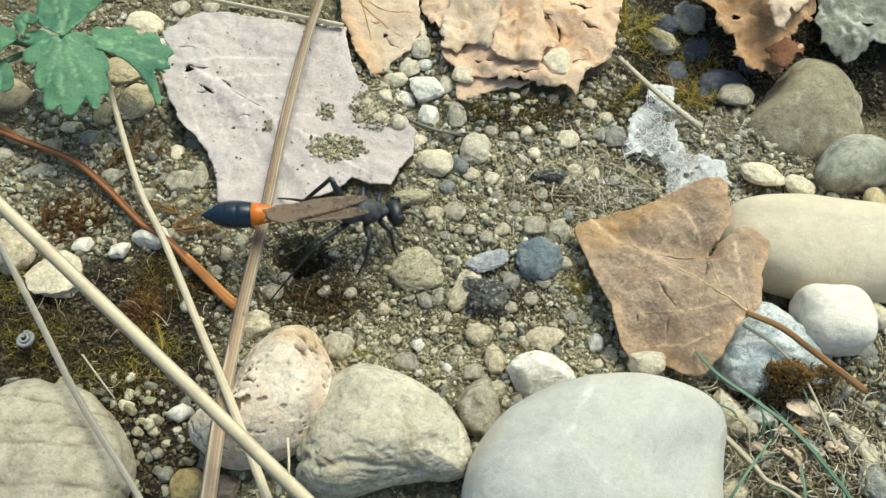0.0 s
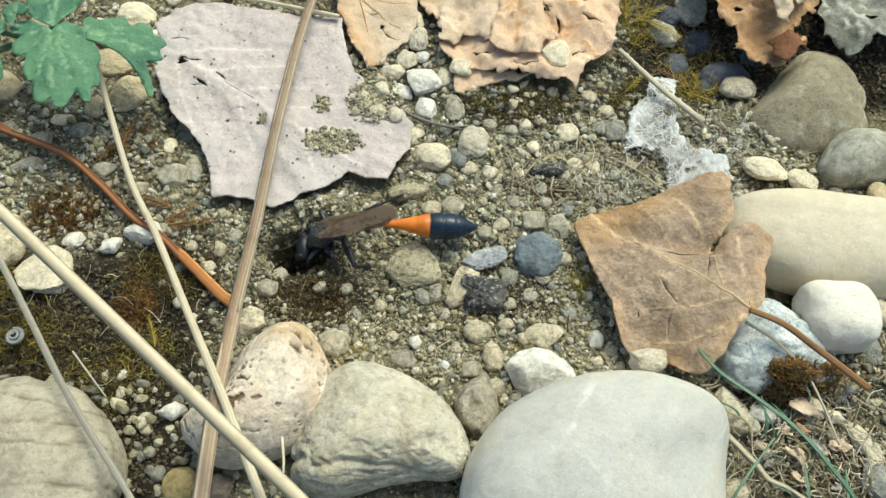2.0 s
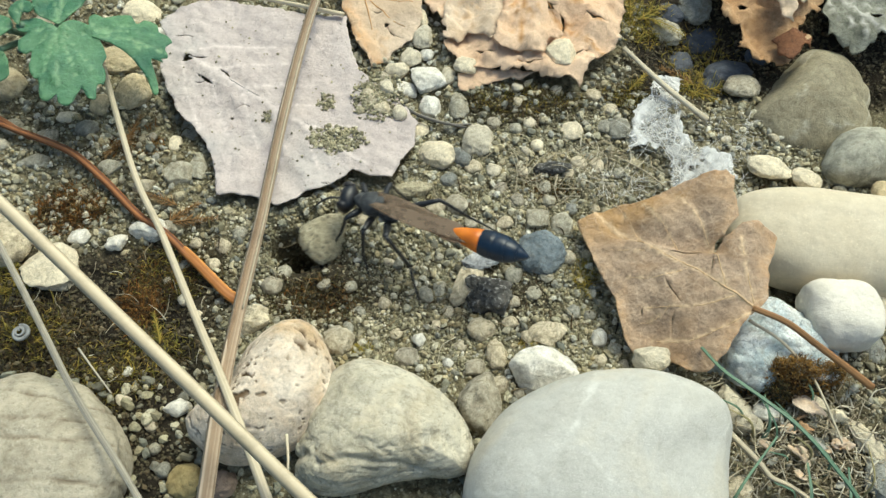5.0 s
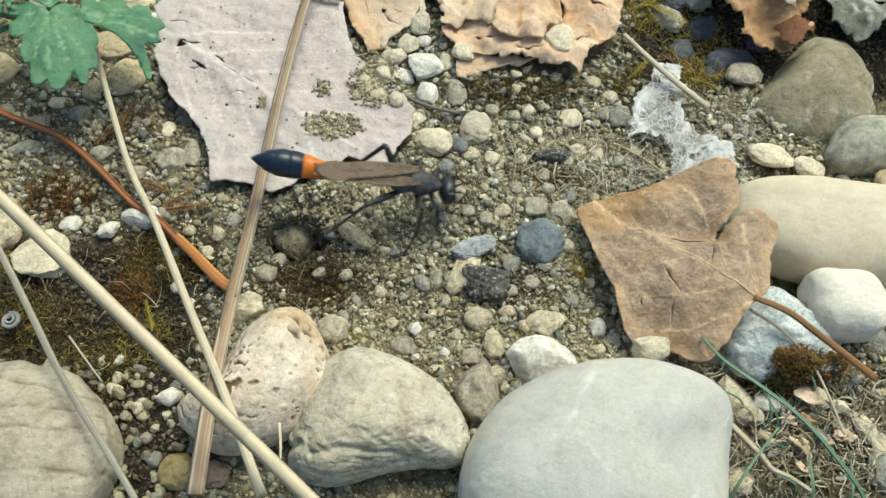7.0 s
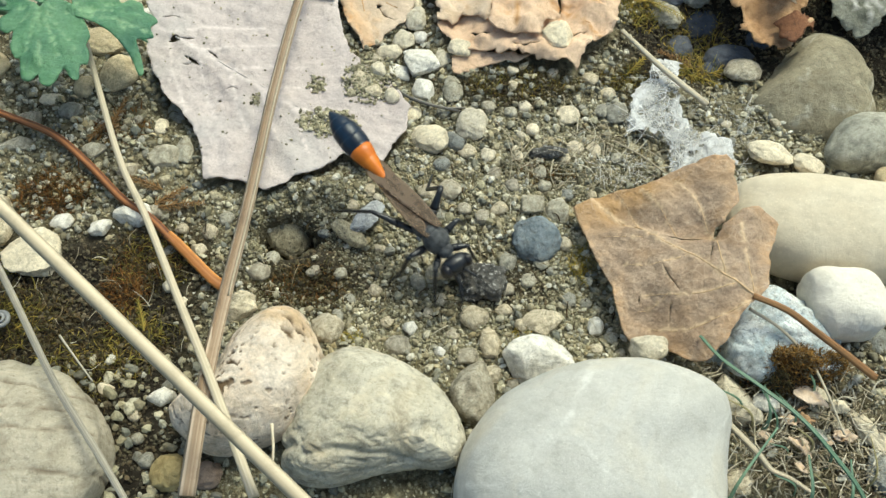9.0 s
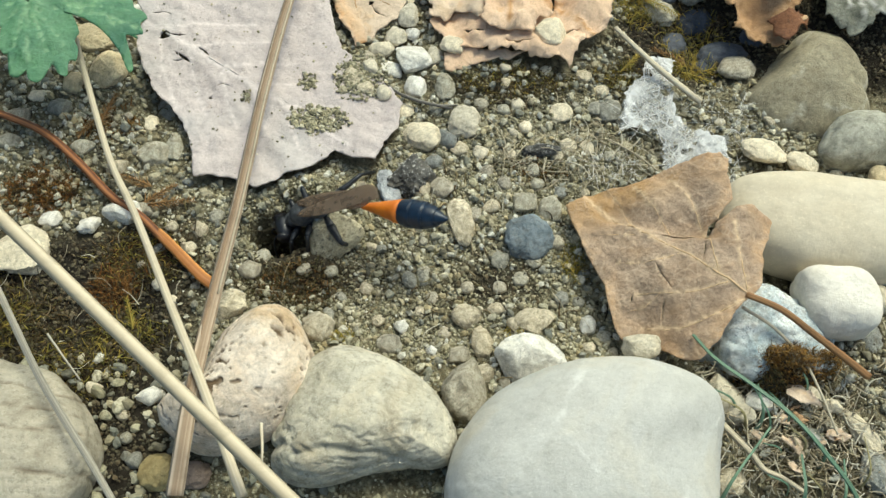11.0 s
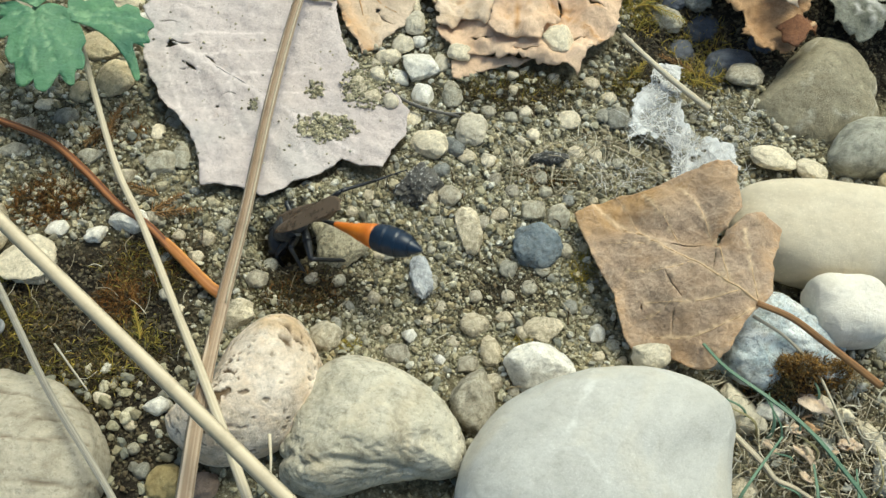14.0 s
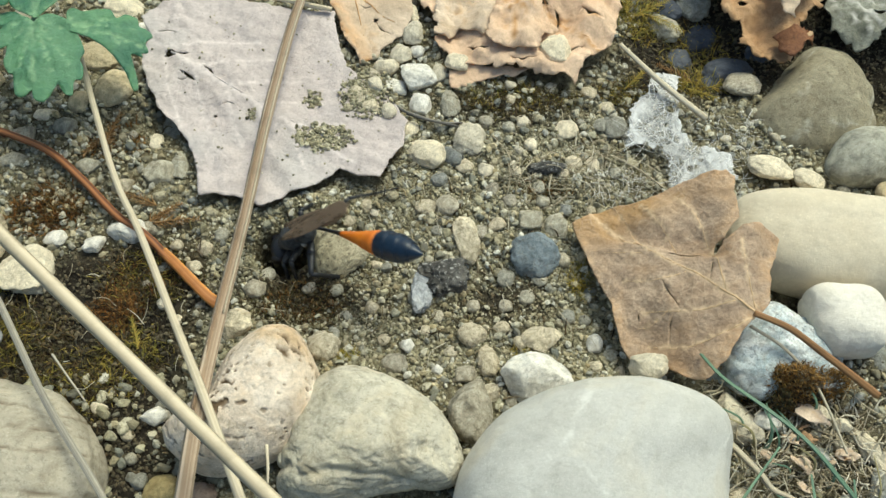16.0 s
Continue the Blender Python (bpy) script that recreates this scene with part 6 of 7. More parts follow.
def plant_leaf(loop, base, z, slope, seed, parent):
    """A lobed toothed blade over an outline; it hangs away from its base."""
    cx, cy = sum(p[0] for p in loop) / len(loop), sum(p[1] for p in loop) / len(loop)
    far = max(math.hypot(px - base[0], py - base[1]) for px, py in loop)
    veins = []
    for px, py in loop[2::4]:
        veins.append(([base, (base[0] + 0.8 * (px - base[0]), base[1] + 0.8 * (py - base[1]))], 0.7))
    veins.append(([base, (cx + 0.6 * (cx - base[0]), cy + 0.6 * (cy - base[1]))], 1.1))

    def height(px, py):
        d = math.hypot(px - base[0], py - base[1]) / far
        return z + slope * d * d + wrinkle(px, py, 0.5, 4.5, seed) + wrinkle(px, py, 0.05, 0.9, seed + 4)
    round_loop = spline2(loop + [loop[0]], 5)[:-1]
    part_of("leaf", leaf_mesh("plant_leaf", round_loop, height, GREEN_LEAF, veins, (), 0.4, 0.02, 0.12, seed, -0.16, 0.12), parent)


plant = tagged(new("green_plant"), "small green plant with lobed toothed leaves", "plant")
PX, PY = -44.1, 22.7
plant_leaf([(-43.6, 22.0), (-44.4, 22.6), (-46.3, 23.6), (-47.9, 23.4), (-48.4, 22.4), (-47.8, 21.6), (-46.9, 21.4), (-47.6, 20.2), (-47.4, 19.0), (-46.5, 18.6), (-45.9, 18.8), (-45.7, 16.6), (-45.0, 15.3), (-44.5, 15.1), (-44.0, 13.0), (-43.3, 12.6), (-42.7, 12.9), (-42.3, 13.4), (-41.9, 12.4), (-41.1, 12.0), (-40.5, 12.3), (-40.0, 13.5), (-39.7, 14.2), (-38.8, 13.0), (-38.0, 13.0), (-38.1, 14.8), (-37.4, 14.9), (-37.5, 16.4), (-38.0, 17.5), (-37.7, 18.6), (-38.8, 20.7), (-40.0, 22.3), (-42.0, 23.0), (-43.1, 22.4)], (PX + 0.4, PY - 0.3), 9.6, -0.9, 1, plant)
plant_leaf([(-39.6, 20.9), (-40.5, 23.2), (-40.2, 24.4), (-38.8, 24.0), (-37.7, 24.4), (-36.1, 24.5), (-35.1, 23.2), (-34.3, 23.8), (-33.0, 23.4), (-32.5, 22.3), (-31.4, 21.7), (-30.9, 20.9), (-31.5, 20.1), (-31.1, 18.9), (-31.8, 18.7), (-31.6, 18.3), (-32.8, 18.5), (-32.1, 16.3), (-31.7, 14.6), (-32.2, 14.4), (-33.2, 16.3), (-34.8, 18.3), (-36.6, 19.7), (-38.7, 20.7)], (PX + 4.2, PY - 0.5), 9.2, -1.4, 2, plant)
plant_leaf([(-43.5, 22.3), (-45.1, 23.3), (-46.5, 24.1), (-47.2, 26.2), (-47.3, 27.9), (-48.3, 29.7), (-46.8, 31.9), (-42.7, 31.4), (-41.3, 29.7), (-39.1, 28.2), (-40.1, 26.7), (-41.0, 25.8), (-41.7, 24.6), (-42.8, 23.1)], (PX + 0.6, PY - 0.2), 9.8, 0.6, 3, plant)
plant_leaf([(-47.9, 22.0), (-49.2, 23.7), (-48.6, 24.8), (-47.4, 25.1), (-46.4, 24.3), (-46.9, 23.6), (-47.7, 23.6)], (PX - 3.6, PY - 0.4), 10.0, 0.3, 6, plant)
plant_leaf([(-51.7, 25.0), (-50.8, 24.6), (-49.9, 24.2), (-49.1, 22.5), (-50.2, 21.3), (-50.8, 20.6), (-52.7, 20.9), (-54.2, 22.9), (-53.4, 25.0)], (PX - 5.6, PY - 0.4), 9.0, -0.6, 4, plant)
plant_leaf([(-51.5, 21.0), (-50.4, 20.5), (-49.5, 19.1), (-49.2, 17.5), (-49.9, 16.7), (-50.5, 16.8), (-52.3, 17.5), (-53.1, 19.5)], (PX - 6.6, PY - 2.0), 7.6, -0.6, 5, plant)
for qx, qy, qz in ((0.3, -0.3, 9.4), (4.1, -0.5, 9.0), (0.6, -0.1, 9.6), (-3.6, -0.3, 9.7), (-5.6, -0.3, 8.8), (-6.6, -2.0, 7.4)):
    v, f, s = tube([(PX - 3, PY + 3, -0.5), (PX - 2 + qx * 0.5, PY + 2 + qy * 0.5, 5), (PX + qx, PY + qy, qz)], 0.45, 0.35, 1, 8, 8)
    part_of("leaf_stalk", mesh_of("leaf_stalk", v * MM, f, GREEN_GRASS, attrs={"streak": s}), plant)

grass = tagged(new("grass_tuft"), "green grass blades growing among dry straw", "grass")
for i, pts in enumerate((
        ((39.5, -32.5, -0.5), (37.8, -29.6, 5.5), (34.4, -25.8, 8.2), (32.0, -22.9, 8.7), (29.3, -20.3, 8.5), (26.3, -17.4, 7.8), (25.0, -14.5, 6.2)),
        ((26.0, -31.0, -0.5), (26.7, -29.0, 3.0), (27.9, -27.0, 4.6), (31.6, -22.8, 4.5)),
        ((33.2, -30.5, -0.5), (33.8, -29.0, 4.0), (34.4, -25.1, 3.6)),
        ((36.8, -31.0, -0.5), (37.1, -29.3, 4.5), (38.0, -25.6, 4.0)))):
    v, f, s = tube(pts, 0.24, 0.10 if i else 0.16, 0.25, 10, 8, (), 30 + i, 0.1)
    part_of("grass_blade", mesh_of("grass_blade", v * MM, f, GREEN_GRASS, attrs={"streak": s}), grass)
rng = random.Random(91)
for i in range(13):
    x, y, a = 34.0 + rng.gauss(0, 3.2), -25.5 + rng.gauss(0, 2.6), rng.uniform(0.9, 2.6)
    far, up = rng.uniform(2.5, 5.0), rng.uniform(1.6, 4.2)
    z = ground_height(x, y, False)
    v, f, s = tube([(x, y, z - 0.3), (x + 0.35 * far * math.cos(a), y + 0.35 * far * math.sin(a), z + 0.8 * up), (x + far * math.cos(a + 0.3), y + far * math.sin(a + 0.3), z + up)], rng.uniform(0.16, 0.28), 0.06, 0.22, 8, 8, (), 60 + i, 0.1)
    part_of("grass_blade", mesh_of("grass_blade", v * MM, f, GREEN_GRASS if i % 4 else DULL_GRASS, attrs={"streak": s}), grass)


def snail_shell(x, y):
    """A tiny coiled shell, about 1.7 mm across."""
    pts = []
    for i in range(40):
        k = i / 39
        a, r = k * 4.6 * math.pi, 0.12 + 0.75 * k
        pts.append((x + r * math.cos(a), y + r * math.sin(a), 1.9 - 0.7 * k))
    verts, faces = [], []
    for i, p in enumerate(pts):
        k = i / 39
        a = k * 4.6 * math.pi
        for j in range(8):
            b = 2 * math.pi * j / 8
            w = 0.06 + 0.22 * k
            verts.append((p[0] + w * math.cos(b) * math.cos(a), p[1] + w * math.cos(b) * math.sin(a), p[2] + w * math.sin(b)))
    for i in range(39):
        for j in range(8):
            faces.append((i * 8 + j, i * 8 + (j + 1) % 8, i * 8 + 8 + (j + 1) % 8, i * 8 + 8 + j))
    return tagged(new("snail_shell", mesh_of("snail_shell", np.array(verts) * MM, faces, SHELL)), "tiny pale coiled snail shell on dark moss", "shell")


snail_shell(-44.1, -11.4)

# ---- things that the wasp shifts ----


def loose(name, label, a, b, c, seed, material, facets, category, lump=0.15, rough=0.05):
    pts, faces = rock(5, a, b, c, seed, lump, 2.3, None, facets, 0.8)
    d = ball(5)[0]
    pts = pts * (1 + rough * (bumps(d, 5.0, seed) + 0.7 * bumps(d, 11.0, seed + 2)))[:, None]
    return tagged(new(name, mesh_of(name, pts * MM, faces, material)), label, category, "plug pieces")


plug = loose("pebble", "flat sandy tan pebble used as burrow plug", 2.9, 2.6, 1.1, 501, STONE["sandy"], 5, "pebble")
wedge = loose("pebble", "long tan pebble lying by the burrow", 2.2, 1.0, 0.9, 502, STONE["sandy"], 0, "pebble")
flake = loose("wood_flake", "flat grey splintered wood flake", 2.5, 1.1, 0.35, 503, FLAKE, 6, "wood flake", 0.3, 0.14)
chip = loose("pebble", "pale long angular stone chip", 2.7, 1.45, 1.0, 504, STONE["earthy"], 6, "pebble")
splinter = loose("wood_flake", "dark grey splintered wood chip lying on grit", 2.3, 0.72, 0.5, 507, BARK, 6, "wood flake", 0.35, 0.14)
splinter.matrix_world = pose(12.3 * MM, 9.2 * MM, 0.9 * MM, 4, -4, 10)
chunk = loose("bark_chunk", "dark speckled crumbly bark chunk", 2.5, 2.1, 1.3, 505, BARK, 3, "bark", 0.45, 0.16)

# ---- the wasp ----


def lathe(rows, sides=20, squash=1.0, axis=-1):
    """A body of round sections along x; rows give x, height of the axis, radius."""
    verts, faces = [], []
    for x, z, r in rows:
        for j in range(sides):
            a = 2 * math.pi * j / sides
            verts.append((x, r * math.cos(a) * squash, z + r * math.sin(a)))
    for i in range(len(rows) - 1):
        for j in range(sides):
            q = (i * sides + j, i * sides + (j + 1) % sides, (i + 1) * sides + (j + 1) % sides, (i + 1) * sides + j)
            faces.append(q if axis < 0 else q[::-1])
    first, last = tuple(range(sides)), tuple((len(rows) - 1) * sides + j for j in range(sides))
    faces += [first[::-1] if axis > 0 else first, last if axis > 0 else last[::-1]]
    return np.array(verts), faces


def blob(a, b, c, at, seed, lump=0.05, sub=3):
    p, f = rock(sub, a, b, c, seed, lump, 2.1)
    return p + np.array(at), f


def body_mesh(name, pieces, material):
    v, f = join(pieces)
    return mesh_of(name, v * MM, f, material)


def limb(points, radii, sides=8):
    """A jointed limb through the points, radius by point."""
    verts, faces, at = [], [], 0
    for (p, q), (r, s) in zip(zip(points, points[1:]), zip(radii, radii[1:])):
        v, f, _ = tube([p, ((p[0] + q[0]) / 2, (p[1] + q[1]) / 2, (p[2] + q[2]) / 2 + 0.02), q], r, s, 1, 3, sides, (), 0, 0.02)
        verts.append(v)
        faces += [tuple(i + at for i in g) for g in f]
        at += len(v)
    return np.concatenate(verts), faces


wasp = tagged(new("digger_wasp"), "black thread-waisted digger wasp with orange-banded abdomen and smoky wings", "wasp")
part_of("thorax", body_mesh("thorax", [
    blob(1.5, 1.35, 1.3, (3.6, 0, 0.1), 601, 0.06),
    blob(1.5, 1.2, 1.15, (1.7, 0, -0.05), 602, 0.06),
    blob(0.75, 0.85, 0.75, (5.0, 0, 0.0), 603, 0.05),
    blob(0.5, 0.9, 0.35, (2.7, 0, 1.1), 604, 0.04),
    blob(0.35, 0.35, 0.35, (5.7, 0, -0.15), 605, 0.03)], THORAX), wasp)
for side in (-1, 1):
    part_of("side_patch", body_mesh("side_patch", [blob(0.3, 0.12, 0.35, (2.2, side * 1.12, -0.5), 606, 0.1, 2)], SILVER), wasp, "silvery hair patch")
head = part_of("head", body_mesh("head", [blob(0.95, 1.6, 1.1, (0.55, 0, 0), 610, 0.04), blob(0.5, 0.7, 0.6, (1.2, 0, -0.6), 611, 0.03)], BLACK), wasp)
for side in (-1, 1):
    part_of("eye", body_mesh("eye", [blob(0.75, 0.55, 1.0, (0.75, side * 1.22, 0.05), 612, 0.01)], EYE), head, "dark compound eye")
    v, f, s = tube([(1.35, side * 0.35, 0.3), (2.2, side * 0.7, 0.8), (3.6, side * 1.3, 0.3), (5.0, side * 2.0, -0.9)], 0.13, 0.06, 1, 8, 8)
    part_of("antenna", mesh_of("antenna", v * MM, f, BLACK), head)
    part_of("mandible", body_mesh("mandible", [limb([(1.4, side * 0.4, -0.9), (2.1, side * 0.35, -1.3), (2.5, side * 0.02, -1.5)], [0.2, 0.14, 0.05])], BLACK), head)

# abdomen: thin black waist, orange cone, blue-black tip
waist = part_of("waist", body_mesh("waist", [lathe([(0.3, 0, 0.2), (0, 0, 0.26), (-0.6, 0.03, 0.2), (-1.8, 0.1, 0.17), (-3.0, 0.12, 0.2), (-3.9, 0.1, 0.28)], 12)], BLACK), wasp, "thread-thin black waist")
part_of("orange_segment", body_mesh("orange_segment", [lathe([(-3.7, 0.1, 0.24), (-4.2, 0.1, 0.34), (-5.2, 0.1, 0.50), (-6.3, 0.08, 0.72), (-7.1, 0.06, 0.96), (-7.25, 0.06, 0.94), (-7.35, 0.06, 0.98), (-8.1, 0.04, 1.18), (-8.75, 0.02, 1.28), (-8.8, 0.02, 1.2)], 24)], AMBER), waist, "glossy orange abdomen segments")
for x0, x1, r0, r1 in ((-8.65, -10.2, 1.27, 1.46), (-10.1, -11.6, 1.42, 1.36), (-11.5, -12.8, 1.33, 0.92), (-12.7, -14.0, 0.89, 0.10)):
    rows = []
    for k in (0, 0.2, 0.4, 0.6, 0.8, 0.97, 1):
        x = x0 + (x1 - x0) * k
        rows.append((x, 0.02 * (x + 8.6), (r0 + (r1 - r0) * k + 0.05 * math.sin(math.pi * k)) * (0.95 if k in (0, 1) else 1)))
    part_of("dark_segment", body_mesh("dark_segment", [lathe(rows, 28)], GASTER), waist, "blue-black glossy abdomen segment")


def wing_mesh(length, wide, side):
    loop = []
    for i in range(24):
        k = i / 23
        loop.append((-length * k, wide * 0.22 * math.sin(math.pi * min(k * 1.1, 1) ** 0.8)))
    for i in range(1, 23):
        k = 1 - i / 23
        loop.append((-length * k, -wide * (0.15 + 0.85 * k ** 0.7) * math.sqrt(max(0.0, 1 - max(0, (k - 0.75) / 0.25) ** 2))))
    loop = [(x, y * side) for x, y in loop]
    if side < 0:
        loop = loop[::-1]
    lines = [([(0, 0), (-length * 0.6, 0.1 * -side), (-length, 0.2 * -side)], 1.0), ([(0, 0), (-length * 0.5, wide * 0.3 * -side), (-length * 0.85, wide * 0.4 * -side)], 0.8), ([(0, 0), (-length * 0.45, wide * 0.6 * -side), (-length * 0.75, wide * 0.9 * -side)], 0.8), ([(-length * 0.55, 0), (-length * 0.6, wide * 0.5 * -side)], 0.6)]
    return leaf_mesh("wing", loop, lambda x, y: 0.05 * y, WING, lines, (), 0.35, 0.01, 0.03, 2, 0.03, 0.1)


wings = []
for side in (-1, 1):
    w = part_of("forewing", wing_mesh(11.2, 2.2, side), wasp, "smoky brown folded wing")
    w.matrix_basis = pose(3.4 * MM, side * 0.95 * MM, (1.5 + 0.14 * side) * MM, 0, -3, side * 1.5)
    wings.append((w, side))
    h = part_of("hindwing", wing_mesh(7.0, 1.5, side), w)
    h.matrix_basis = pose(-0.9 * MM, side * 0.05 * MM, -0.1 * MM, 0, 0.4, side * 2)


def leg(name, hip, knee, ankle, toe, thick):
    """A leg with its thigh as the part and shin and foot beneath it; points from the hip."""
    thigh = part_of(name, body_mesh(name, [limb([(0, 0, 0), tuple(0.45 * v for v in knee), knee], [thick * 0.75, thick * 1.15, thick * 0.65])], BLACK), wasp)
    thigh.matrix_basis = pose(*[v * MM for v in hip])
    shin = part_of("shin", body_mesh("shin", [limb([knee, ankle], [thick * 0.6, thick * 0.5])], BLACK), thigh)
    mid = tuple((a + b) / 2 + c for a, b, c in zip(ankle, toe, (0, 0, 0.1)))
    part_of("foot", body_mesh("foot", [limb([ankle, mid, toe], [thick * 0.42, thick * 0.3, thick * 0.22])], BLACK), thigh)
    return thigh


legs = []
for side in (-1, 1):
    legs.append((leg("foreleg", (4.8, side * 0.6, -0.8), (1.0, side * 1.7, 0.2), (1.7, side * 2.5, -2.4), (2.6, side * 3.3, -4.6), 0.36), side, 0, (4.8, side * 0.6, -0.8)))
    legs.append((leg("midleg", (3.3, side * 0.7, -1.0), (0.2, side * 2.4, 0.9), (0.2, side * 3.7, -2.2), (-0.6, side * 4.8, -4.9), 0.39), side, 1, (3.3, side * 0.7, -1.0)))
    bent = ((-1.8, 2.6, 2.8), (-4.2, 3.0, -1.6), (-6.6, 5.6, -4.4)) if side > 0 else ((-4.2, -2.6, 1.6), (-7.0, -4.0, -1.6), (-10.0, -5.6, -4.9))
    legs.append((leg("hindleg", (1.6, side * 0.6, -0.9), *bent, 0.43 if side > 0 else 0.34), side, 2, (1.6, side * 0.6, -0.9)))


